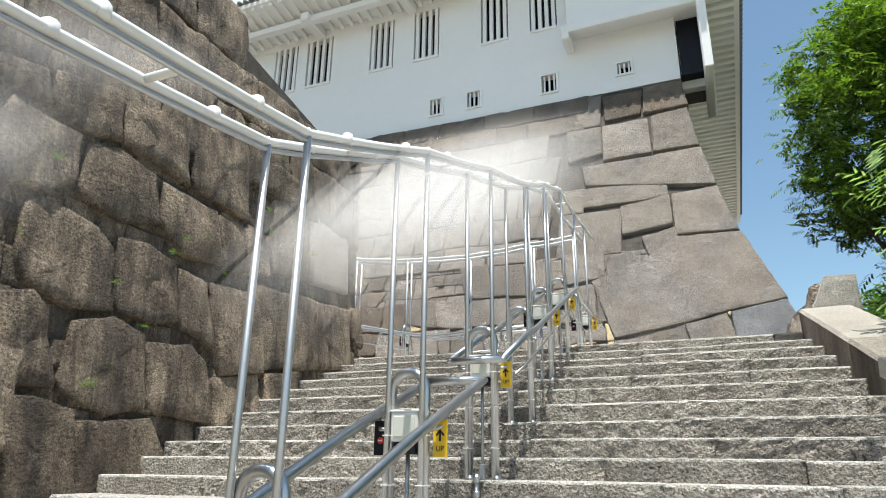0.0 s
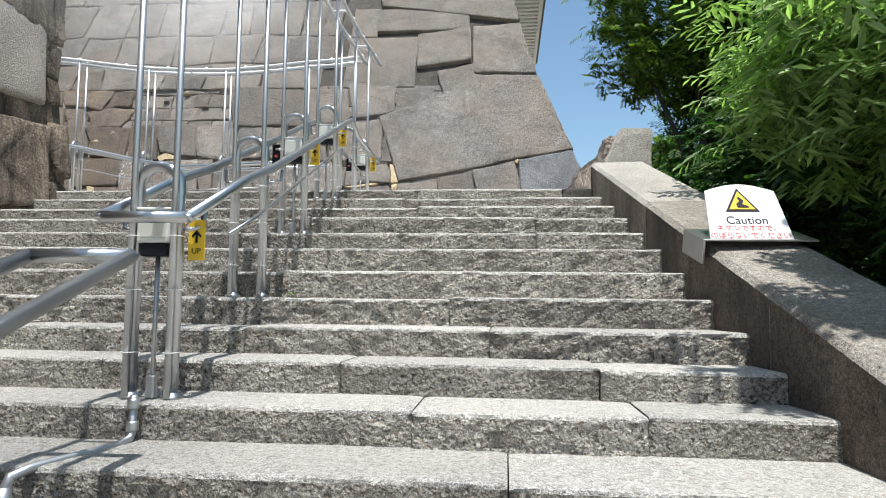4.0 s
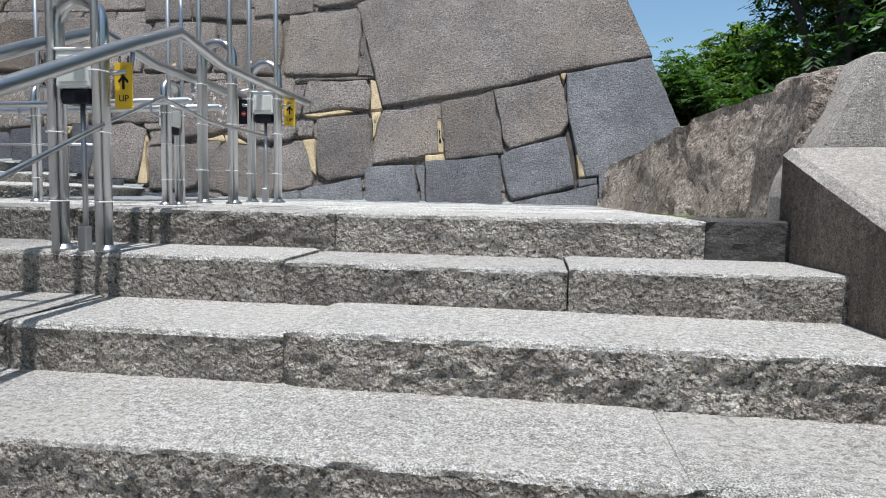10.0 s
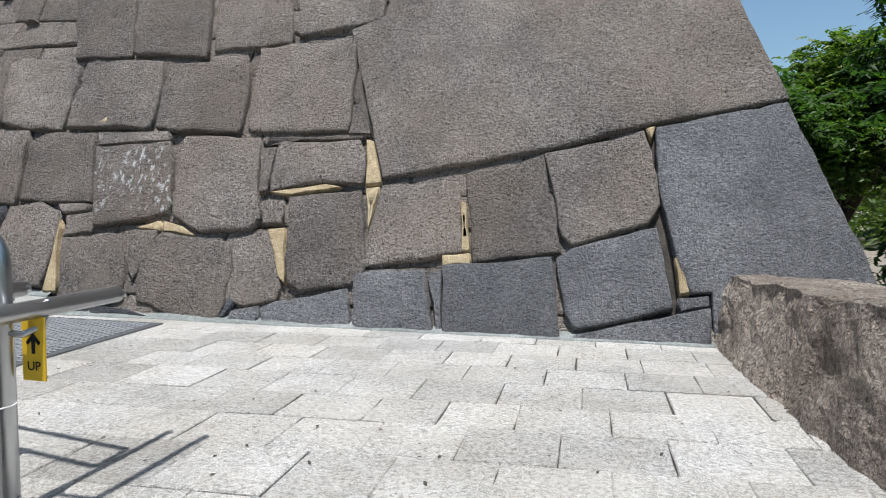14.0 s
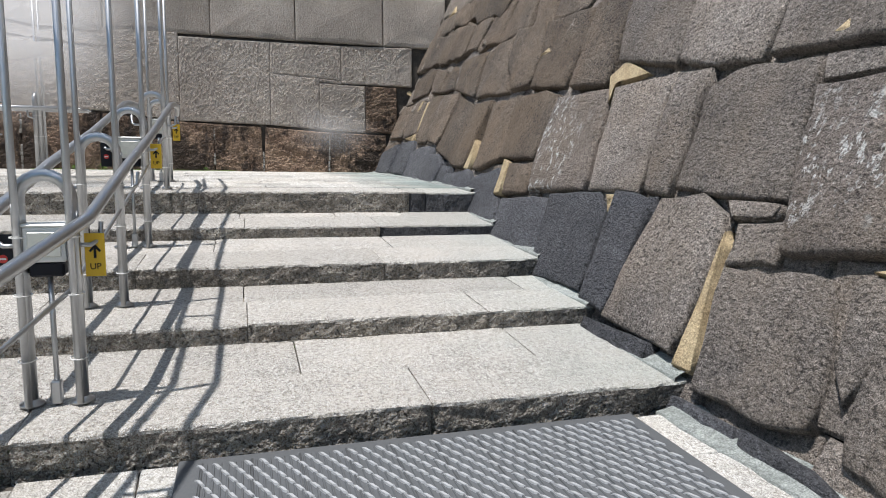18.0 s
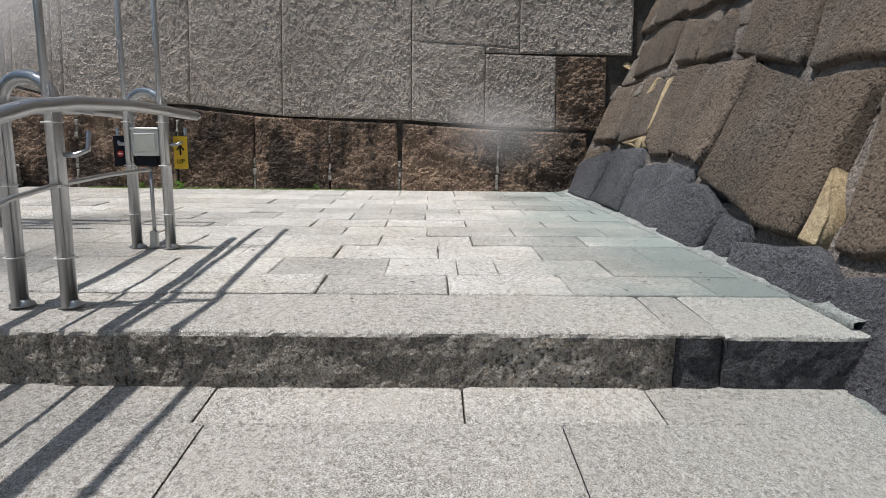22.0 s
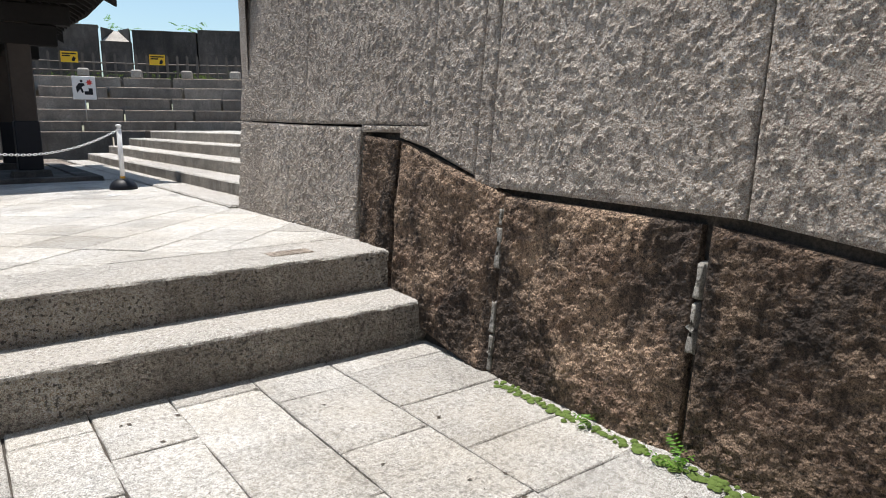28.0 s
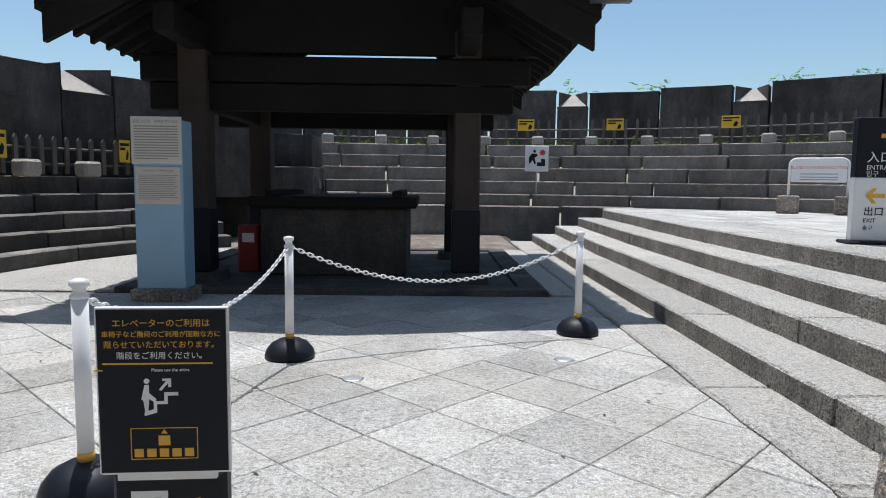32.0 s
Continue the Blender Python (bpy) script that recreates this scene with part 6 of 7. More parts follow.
def up_sign(m):
    s = thing("up_sign", "small yellow plate with a black arrow hanging from the handrail", "sign", "hanging handrail signs")
    s.matrix_world = m
    plate("plate", rect(-0.042, 0.042, -0.2, 0), -0.004, 0, YELLOW, s)
    plate("arrow", [(x * 0.95, z - 0.085) for x, z in ARROW], -0.0065, -0.0045, BLACK, s, "black arrow")
    text_on("UP", 0.04, pose(0, -0.0055, -0.155, 90, 0, 0), BLACK, s)
    for x in (-0.02, 0.02):
        tube("tie", [(x, 0.002, -0.012), (x, -0.006, 0.015), (x, 0.006, 0.03), (x, 0.004, -0.008)], 0.002, BLACK, s, 5)
    return s


def no_entry_sign(m):
    s = thing("no_entry_sign", "small black plate with a red no-entry disc hanging from the handrail", "sign", "hanging handrail signs")
    s.matrix_world = m
    plate("plate", rect(-0.04, 0.04, -0.19, 0), -0.004, 0, BLACK, s)
    plate("disc", [(0.019 * math.cos(i * math.pi / 8), -0.11 + 0.019 * math.sin(i * math.pi / 8)) for i in range(16)], -0.0065, -0.0045, RED, s, "red disc")
    plate("bar", rect(-0.013, 0.013, -0.114, -0.106), -0.0085, -0.0067, WHITE, s)
    return s


def lamp_box(m):
    s = thing("lamp_box", "white plastic floodlight box clamped between the handrail posts", "lamp", "handrail lamp boxes")
    s.matrix_world = m
    part("housing", box_bm(-0.085, 0.085, -0.05, 0.06, -0.16, 0, 0.012, 2), BOXGREY, s)
    part("lens", box_bm(-0.066, 0.066, -0.055, -0.048, -0.135, -0.022, 0.004), LENS, s, "frosted lens panel")
    part("lid", box_bm(-0.09, 0.09, -0.055, 0.065, -0.002, 0.012, 0.006), BOXGREY, s)
    part("base", box_bm(-0.07, 0.07, -0.04, 0.05, -0.225, -0.16, 0.008), BLACK, s, "dark connection base")
    return s


def handrail(name, label, stations, rail_pts, ends, signs, tall=()):
    """stations: (x, y, z base, angle of the passage in degrees). rail_pts: centre line of the rail."""
    h = thing(name, label, "handrail", "stainless handrails")
    for k, (x, y, z, ang) in enumerate(stations):
        c, s_ = math.cos(rad(ang)), math.sin(rad(ang))
        side_v = Vector((c, s_, 0))
        fwd = Vector((-s_, c, 0))
        o = Vector((x, y, z))
        R, H = 0.105, tall[k] - 0.133 if tall else 0.95
        path = [o - side_v * R, o - side_v * R + Vector((0, 0, H))]
        path += [o + Vector((0, 0, H)) - side_v * R * math.cos(i * math.pi / 10) + Vector((0, 0, R * math.sin(i * math.pi / 10))) for i in range(1, 10)]
        path += [o + side_v * R + Vector((0, 0, H)), o + side_v * R]
        hoop = tube("hoop_post", path, 0.028, STEEL, h, 12)
        for sg in (-1, 1):
            lathe("foot_flange", [(0.052, 0), (0.052, 0.012), (0.034, 0.02), (0.031, 0.03)], STEEL, h, o + side_v * R * sg, 14)
            # curved bracket to the rail
            b = o + side_v * (R * sg) + Vector((0, 0, H - 0.21))
            tube("bracket", [b, b + side_v * 0.07 * sg, b + side_v * 0.10 * sg + Vector((0, 0, 0.02)) + fwd * 0.05, b + side_v * 0.105 * sg + fwd * 0.06 + Vector((0, 0, 0.10))], 0.011, STEEL, h, 7)
        kind = signs.get(k)
        if kind:
            m = Matrix.Translation(o) @ pose(0, 0, 0, 0, 0, ang)
            lamp_box(m @ pose(0, -0.0, H - 0.12))
            up_sign(m @ pose(0.185, 0.03, H - 0.16))
            if kind > 1:
                no_entry_sign(m @ pose(-0.185, 0.03, H - 0.16))
            tube("conduit", [o + Vector((0, 0, 0.0)) + fwd * 0.01, o + Vector((0, 0, H - 0.33)) + fwd * 0.01], 0.012, GALV, h, 7)
            part("conduit_foot", box_bm(x - 0.022, x + 0.022, y - 0.022, y + 0.022, z, z + 0.11, 0.006), GALV, h)
    # rails on both sides, joined by a crossbar where they end
    for sg in (-1, 1):
        pts = []
        for i, p in enumerate(rail_pts):
            a = Vector(rail_pts[min(i + 1, len(rail_pts) - 1)]) - Vector(rail_pts[max(i - 1, 0)])
            d = Vector((a.y, -a.x, 0)).normalized()
            pts.append(Vector(p) + d * 0.205 * sg)
        tube("rail", pts, 0.029, STEEL, h, 12)
        if sg == 1:
            tube("lower_bar", [p + Vector((0, 0, -0.33)) - (p - Vector(q)) * 0.45 for p, q in zip(pts, rail_pts)][1:-1] or pts, 0.011, STEEL, h, 7)
        for p in (pts[0], pts[-1]):
            lathe("rail_cap", [(0.0295, -0.012), (0.0295, 0.012)], STEEL, h, p, 10)
    if ends:
        for i, j in ((0, 1), (-1, -2)):
            a = Vector(rail_pts[i]) - Vector(rail_pts[j])
            d = Vector((a.y, -a.x, 0)).normalized()
            if i in ends:
                tube("crossbar", [Vector(rail_pts[i]) + d * 0.205, Vector(rail_pts[i]) - d * 0.205], 0.029, STEEL, h, 10)
    return h


def misting(stations, before=0.9, after=0.75):
    f = thing("misting_frame", "pale misting pipe ladder on thin poles along the handrail", "misting pipe", "misting frames")
    tops, R = [], 0.105
    for x, y, z, ang in stations:
        side_v = Vector((math.cos(rad(ang)), math.sin(rad(ang)), 0))
        fwd = Vector((-side_v.y, side_v.x, 0))
        o = Vector((x, y, z))
        for sg in (-1, 1):
            p = o + side_v * (R * sg) - fwd * 0.048
            tube("pole", [p + Vector((0, 0, 0.01)), p + Vector((0, 0, 2.52))], 0.0165, GALV, f, 9)
            for zz in (0.22, 0.52, 0.78):
                q = o + side_v * (R * sg) - fwd * 0.02 + Vector((0, 0, zz))
                tube("cable_tie", [q + (side_v * math.cos(t * math.pi / 4) * 0.037 + fwd * math.sin(t * math.pi / 4) * 0.05) for t in range(9)], 0.0028, WHITE_PIPE, f, 5)
        tops.append(o + Vector((0, 0, 2.5)) - fwd * 0.048)
    # pipes of the misting frame
    for sg in (-1, 1):
        line = []
        for k, (t, (x, y, z, ang)) in enumerate(zip(tops, stations)):
            side_v = Vector((math.cos(rad(ang)), math.sin(rad(ang)), 0))
            line.append(t + side_v * 0.105 * sg)
        first, last = line[0] - (line[1] - line[0]).normalized() * before, line[-1] + (line[-1] - line[-2]).normalized() * after
        full = [first] + line + [last]
        fine = []
        for a, b in zip(full, full[1:]):
            m = max(1, int((b - a).length / 0.35))
            fine += [a.lerp(b, i / m) + Vector((0, 0, -0.012 * math.sin(math.pi * i / m))) for i in range(m)]
        fine.append(last)
        tube("mist_pipe", fine, 0.021, WHITE_PIPE, f, 9)
        hose = [p + Vector((0, 0, -0.034 - 0.012 * abs(wob(p.x * 2, p.y * 2)))) for p in fine]
        tube("hose", hose, 0.012, GALV, f, 7)
        for i in range(1, len(fine) - 1, 2):
            p = fine[i]
            lathe("clip", [(0.028, -0.02), (0.03, 0.0), (0.026, 0.03), (0.01, 0.04)], WHITE_PIPE, f, p, 7)
        if sg == -1:
            other = fine
        else:
            for i in range(0, len(fine), 4):
                tube("rung", [fine[i], other[min(i, len(other) - 1)]], 0.016, WHITE_PIPE, f, 7)
    return f


def step_z(y):
    z = 0.13
    for yy, zz in EAST_STEPS:
        if y >= yy - 0.001:
            z = zz
    return z


EX = lambda y: float(np.interp(y, (-1.0, 3.45, 4.67, 6.2, 7.71, 9.25, 10.75, 11.45), (-1.45, -1.585, -1.65, -1.775, -1.92, -2.05, -2.165, -2.135)))
E_ST = [(EX(y), y, step_z(y), 0) for y in (0.75, 2.15, 3.45, 4.9, 6.35, 7.71, 9.25, 10.75, 11.45)]
low = [(EX(y), y, z) for y, z in ((-0.6, 0.95), (0.75, 1.0), (1.8, 1.10), (3.05, 1.62), (4.25, 2.06))]
high = [(EX(y), y, z) for y, z in ((4.75, 2.28), (5.6, 2.62), (6.2, 2.82), (7.7, 3.38), (9.25, 3.98), (9.75, 4.16), (10.3, 4.10), (11.2, 4.085), (11.83, 4.083))]
handrail("handrail", "stainless handrail with hooped posts down the middle of the long steps", E_ST[:4], low, (-1,), {2: 2, 3: 1}, (1.16, 1.16, 1.16, 1.16))
handrail("handrail", "stainless handrail with hooped posts running on to the lower landing", E_ST[4:], high, (0,), {1: 2, 2: 1, 4: 2}, (1.16, 1.14, 1.12, 1.083, 1.083))
misting(E_ST)
W_ST = [(-3.20, 11.95, LAND1, 90), (-4.62, 12.2, LAND1, 90), (-6.13, 12.5, 3.39, 90), (-7.40, 12.49, 3.556, 90), (-8.72, 12.48, 3.75, 90), (-10.25, 12.48, 4.143, 90), (-11.60, 12.39, LAND2, 90)]
west = [(-2.85, 11.9, 4.08), (-3.9, 12.05, 4.08), (-5.3, 12.3, 4.09), (-6.13, 12.47, 4.25), (-7.14, 12.49, 4.47), (-8.32, 12.49, 4.67), (-9.9, 12.48, 4.975), (-10.2, 12.48, 5.0), (-10.7, 12.47, 5.01), (-11.25, 12.42, 5.0), (-11.95, 12.36, 4.98)]
handrail("handrail", "stainless handrail with hooped posts up the low western steps", W_ST, west, (), {0: 1, 2: 2, 4: 2, 6: 2}, (1.083, 1.083, 1.08, 1.10, 1.14, 0.99, 0.99))
misting(W_ST)
S_ST = [(-12.55, 10.85, LAND2, 180), (-12.6, 9.6, LAND2, 180), (-12.64, 7.09, PLAZA, 180)]
south = [(-12.5, 11.4, 5.02), (-12.55, 10.4, 5.02), (-12.6, 9.5, 5.06), (-12.62, 8.4, 5.50), (-12.63, 7.7, 5.56), (-12.65, 6.78, 5.56)]
handrail("handrail", "stainless handrail with hooped posts up to the well court", S_ST, south, (), {2: 2})
misting(S_ST)

# ---- water supply for the mist at the foot of the rail ----
box = thing("valve_cover", "dark steel cover plate over a water valve on the steps", "valve cover")
part("plate", box_bm(-1.82, -1.44, 3.80, 4.10, 1.10, 1.125, 0.006), TILE, box)
part("frame", box_bm(-1.80, -1.46, 3.82, 4.08, 1.055, 1.10, 0.004), GALV, box)
pipe = thing("water_pipe", "galvanised water pipe rising to the handrail", "pipe")
tube("riser", [(-1.80, 4.14, 1.05), (-1.80, 4.14, 1.20)], 0.028, GALV, pipe, 10)
tube("elbow", [(-1.80, 4.14, 1.18), (-1.79, 4.16, 1.235), (-1.76, 4.22, 1.25), (-1.66, 4.62, 1.255), (-1.65, 4.70, 1.27), (-1.65, 4.72, 1.30), (-1.65, 4.72, 1.46)], 0.019, GALV, pipe, 9)
for z in (1.30, 1.40):
    lathe("coupling", [(0.026, 0), (0.028, 0.01), (0.028, 0.035), (0.026, 0.045)], GALV, pipe, (-1.65, 4.72, z), 10)

# ---- caution board on the parapet ----
caution = thing("caution_sign", "arched white caution board with a yellow triangle on the parapet", "sign", at=(1.55, 6.10, 2.29), rz=3)
CB = 0.86
arch = [(-0.27 * CB, 0.03), (0.33 * CB, 0.03), (0.28 * CB, 0.40), *[(CB * (0.28 - 0.52 * i / 10), 0.40 + 0.055 * math.sin(math.pi * i / 10)) for i in range(1, 10)], (-0.24 * CB, 0.40)]
leaned = pose(0, 0.0, 0.0, -27)
caution_parts = [plate("board", arch, -0.006, 0.006, WHITE, caution, "white board with an aluminium edge"),
                 plate("triangle", [(-0.10, 0.235), (0.115, 0.235), (0.0, 0.42)], -0.0105, -0.0065, BLACK, caution),
                 plate("triangle_fill", [(-0.076, 0.249), (0.09, 0.249), (0.001, 0.393)], -0.0135, -0.011, YELLOW, caution),
                 plate("falling_mark", [(-0.02, 0.262), (0.05, 0.262), (0.05, 0.27), (0.012, 0.29), (0.025, 0.315), (0.0, 0.345), (-0.012, 0.34), (-0.002, 0.31), (-0.026, 0.29)], -0.016, -0.014, BLACK, caution),
                 text_on("Caution", 0.082, pose(0.02, -0.0075, 0.165, 90), BLACK, caution),
                 text_on("キケンですので、", 0.05, pose(0.02, -0.0075, 0.105, 90), RED, caution),
                 text_on("のぼらないでください", 0.05, pose(0.02, -0.0075, 0.05, 90), RED, caution)]
for ob in caution_parts:
    ob.matrix_basis = leaned @ ob.matrix_basis
slant = pose(0, 0, 0, 16)
for name, x0, x1, z0, z1, note in (("saddle", -0.275, 0.42, 0.012, 0.026, "bent steel saddle over the coping"), ("saddle_leg", -0.289, -0.273, -0.135, 0.026, "folded steel edge")):
    ob = part(name, box_bm(x0, x1, -0.02, 0.38, z0, z1, 0.003), STEEL, caution, note)
    ob.matrix_basis = slant @ ob.matrix_basis

# ---- rubber mat at the foot of the western steps ----
mat_ob = thing("rubber_mat", "ribbed grey rubber mat lying at the foot of the steps", "mat")
MX0, MX1, MY0, MY1 = -5.72, -4.20, 13.05, 15.28
prism("mat_sheet", [(MX0, MY0), (MX1, MY0), (MX1, MY1), (MX0, MY1)], LAND1 + 0.001, LAND1 + 0.012, 0.008, [RUBBER, RUBBER], mat_ob)
vs, fs = [], []
for i in range(21):
    for j in range(34):
        # slanted lozenge studs, thinner ribs between the rows
        x, y = MX0 + 0.10 + i * 0.066, MY0 + 0.10 + j * 0.064 + (0.032 if i % 2 else 0)
        if y > MY1 - 0.08 or x > MX1 - 0.08:
            continue
        b = len(vs)
        for sx, sy, dz in ((-1, -1, 0), (1, -1, 0), (1, 1, 0), (-1, 1, 0), (-0.75, -0.75, 1), (0.75, -0.75, 1), (0.75, 0.75, 1), (-0.75, 0.75, 1)):
            vs.append((x + sx * 0.026 + sy * 0.006, y + sy * 0.0115 + sx * 0.012, LAND1 + 0.011 + dz * 0.010))
        fs += [(b, b + 1, b + 5, b + 4), (b + 1, b + 2, b + 6, b + 5), (b + 2, b + 3, b + 7, b + 6), (b + 3, b, b + 4, b + 7), (b + 4, b + 5, b + 6, b + 7)]
ribs_v, ribs_f = [], []
for k in range(72):
    y = MY0 + 0.09 + k * 0.029
    b = len(ribs_v)
    for x in (MX0 + 0.07, MX1 - 0.07):
        for dy, dz in ((-0.006, 0), (-0.003, 0.005), (0.003, 0.005), (0.006, 0)):
            ribs_v.append((x, y + dy, LAND1 + 0.0115 + dz))
    ribs_f += [(b + q, b + q + 1, b + q + 5, b + q + 4) for q in range(3)]
ribs = mesh_ob("rib", ribs_v, ribs_f, RUBBER, mat_ob)
ribs["kind"] = "stuff"
for k in range(11):
    y = MY0 + 0.10 + k * 0.205
    tube("seam", [(MX0 + 0.06, y, LAND1 + 0.014), (MX1 - 0.06, y, LAND1 + 0.014)], 0.005, RUBBER, mat_ob, 6)
studs = mesh_ob("stud", vs, fs, STUD, mat_ob, "worn shiny studs")
studs["kind"] = "stuff"

# ---- chain posts ----
def chain_post(x, y):
    p = thing("chain_post", "white plastic chain post in a black domed base", "post", "chain posts", at=(x, y, PLAZA))
    lathe("base", [(0.175, 0), (0.175, 0.03), (0.165, 0.06), (0.13, 0.105), (0.08, 0.132), (0.04, 0.14)], BLACK, p, (0, 0, 0), 24, "black rubber dome")
    lathe("pole", [(0.031, 0.13), (0.031, 0.79)], WHITE, p, (0, 0, 0), 14)
    lathe("cap", [(0.033, 0.79), (0.036, 0.80), (0.025, 0.812), (0.025, 0.83), (0.037, 0.84), (0.036, 0.86), (0.01, 0.868)], WHITE, p, (0, 0, 0), 14)
    lathe("label_band", [(0.033, 0.145), (0.033, 0.175)], ORANGE, p, (0, 0, 0), 14)
    return p


CP = [(-13.04, 3.48), (-15.28, 2.66), (-12.68, 5.57)]
for x, y in CP:
    chain_post(x, y)


def chain(a, b, sag, drop=0.06):
    ob_vs, ob_fs = [], []
    a, b = Vector((*a, PLAZA + 0.86 - drop)), Vector((*b, PLAZA + 0.86 - drop))
    n = int((b - a).length * 1.08 / 0.036)
    P = lambda t: a.lerp(b, t) - Vector((0, 0, sag * (1 - (2 * t - 1) ** 2)))
    for i in range(n):
        p, q = P(i / n), P((i + 1) / n)
        d = (q - p).normalized()
        s = d.cross(Vector((0, 0, 1))).normalized()
        u = s.cross(d)
        w = (s if i % 2 else u)
        c, L = (p + q) / 2, (q - p).length * 0.72
        ring = [c + d * L * math.cos(t * math.pi / 4) + w * 0.013 * math.sin(t * math.pi / 4) for t in range(9)]
        v, f = tube_geo(ring, 0.0045, 5, False)
        o = len(ob_vs)
        ob_vs += v
        ob_fs += [tuple(k + o for k in g) for g in f]
    ob = mesh_ob("chain", ob_vs, ob_fs, WHITE)
    return tagged(ob, "white plastic chain sagging between two posts", "chain", "barrier chains")


chain(CP[0], CP[1], 0.30)
chain(CP[2], CP[0], 0.26)

# ---- standing sign in the court ----
stand = thing("standing_sign", "black standing sign with white and orange directions for the stairs", "sign", at=(-13.385, 6.48, PLAZA), rz=184)
part("foot", box_bm(-0.175, 0.175, -0.11, 0.11, 0, 0.055, 0.02, 2), BLACK, stand)
part("lower_panel", box_bm(-0.14, 0.14, -0.03, 0.03, 0.05, 0.52, 0.01), BLACK, stand)
part("clip_strip", box_bm(-0.12, 0.12, -0.045, -0.01, 0.505, 0.535), WHITE, stand)
up = part("upper_board", box_bm(-0.158, 0.158, -0.055, -0.043, 0.525, 0.945, 0.003), WHITE, stand, "white-edged black board")
part("board_face", box_bm(-0.152, 0.152, -0.0585, -0.0555, 0.532, 0.939), BLACK, up)
yf = -0.0600
for body, size, z, mt in (("エレベーターのご利用は", 0.021, 0.905, ORANGE), ("車椅子など階段のご利用が困難な方に", 0.0165, 0.878, ORANGE), ("限らせていただいております。", 0.0195, 0.852, ORANGE), ("階段をご利用ください。", 0.0195, 0.825, WHITE)):
    text_on(body, size, pose(0, yf, z, 90), mt, up)
text_on("Please use the stairs.", 0.011, pose(0.02, yf, 0.79, 90), WHITE, up)
for z, w in ((0.806, 0.13), (0.79, 0.05)):
    plate("small_print", rect(-0.14, -0.14 + w * 2 - (0.12 if w < 0.1 else 0), z - 0.002, z + 0.002), yf, yf + 0.001, ORANGE, up)


def stair_mark(parent, x, z, s, y, mt):
    pts = [(0, 0), (0.35, 0.1), (0.35, 0.35), (0.65, 0.35), (0.65, 0.6), (0.95, 0.6), (0.95, 0.7), (0.56, 0.7), (0.56, 0.44), (0.26, 0.44), (0.26, 0.2), (0.0, 0.12)]
    plate("stair_mark", [(x + p * s, z + q * s) for p, q in pts], y, y + 0.001, mt, parent)
    plate("walker_mark", [(x + p * s, z + q * s) for p, q in ((0.02, 0.1), (0.10, 0.1), (0.14, 0.5), (0.30, 0.4), (0.34, 0.5), (0.14, 0.68), (0.14, 0.92), (0.02, 0.92), (-0.08, 0.5), (-0.02, 0.45))], y, y + 0.001, mt, parent)
    plate("walker_mark", [(x + (0.08 + 0.08 * math.cos(i * math.pi / 5)) * s, z + (1.03 + 0.08 * math.sin(i * math.pi / 5)) * s) for i in range(10)], y, y + 0.001, mt, parent)
    plate("arrow_mark", [(x + p * s, z + q * s) for p, q in ((0.42, 0.78), (0.48, 0.74), (0.68, 0.97), (0.68, 0.85), (0.76, 0.85), (0.76, 1.10), (0.52, 1.10), (0.52, 1.03), (0.62, 1.03))], y, y + 0.001, mt, parent)


stair_mark(up, -0.045, 0.675, 0.085, yf, WHITE)
for x0, x1, z0, z1 in ((-0.08, 0.08, 0.565, 0.567), (-0.08, 0.08, 0.643, 0.645), (-0.08, -0.078, 0.565, 0.645), (0.078, 0.08, 0.565, 0.645)):
    plate("frame_line", rect(x0, x1, z0, z1), yf, yf + 0.001, ORANGE, up)
for k in range(5):
    plate("picto", rect(-0.072 + k * 0.03, -0.05 + k * 0.03, 0.571, 0.592), yf, yf + 0.001, ORANGE, up)
plate("lift_mark", rect(-0.014, 0.014, 0.6, 0.625), yf, yf + 0.001, ORANGE, up)
plate("lift_arrow", [(-0.008, 0.63), (0.008, 0.63), (0.0, 0.641)], yf, yf + 0.001, ORANGE, up)
yl = -0.0315
plate("white_square", rect(-0.095, -0.005, 0.36, 0.47), yl, yl + 0.001, WHITE, stand)
stair_mark(stand, -0.075, 0.375, 0.07, yl - 0.0015, BLACK)
plate("big_arrow", [(0.02, 0.405), (0.075, 0.405), (0.055, 0.378), (0.075, 0.375), (0.11, 0.413), (0.075, 0.45), (0.055, 0.447), (0.075, 0.42), (0.02, 0.42)], yl, yl + 0.001, ORANGE, stand, "orange arrow")
text_on("右列", 0.035, pose(-0.095, yl, 0.335, 90), WHITE, stand, align="LEFT")
text_on("Right Row", 0.027, pose(-0.095, yl, 0.302, 90), WHITE, stand, align="LEFT")
text_on("展望台は8Fです", 0.019, pose(-0.095, yl, 0.262, 90), WHITE, stand, align="LEFT")
text_on("The Observation Deck is\non the 8th floor", 0.014, pose(-0.095, yl, 0.228, 90), WHITE, stand, align="LEFT")
for z in (0.185, 0.168, 0.15):
    plate("small_print", rect(-0.095, -0.02, z - 0.003, z + 0.003), yl, yl + 0.001, WHITE, stand)

# ---- information pillar beside the well house ----
info = thing("info_pillar", "tall information pillar with cream text panels over pale blue sides", "information board", at=(-11.27, 1.2, PLAZA), rz=180)
info.scale = (0.88, 0.9, 0.925)
part("plinth", box_bm(-0.34, 0.34, -0.22, 0.22, 0, 0.14, 0.012), KERBSTONE, info, "granite plinth")
part("body", box_bm(-0.28, 0.28, -0.16, 0.16, 0.14, 2.0, 0.01), SKYBLUE, info)
part("top_panel", box_bm(-0.287, 0.287, -0.185, -0.162, 1.52, 2.03, 0.004), PAPER, info)
part("lower_text_panel", box_bm(-0.25, 0.26, -0.178, -0.162, 1.08, 1.49, 0.004), PAPER, info)
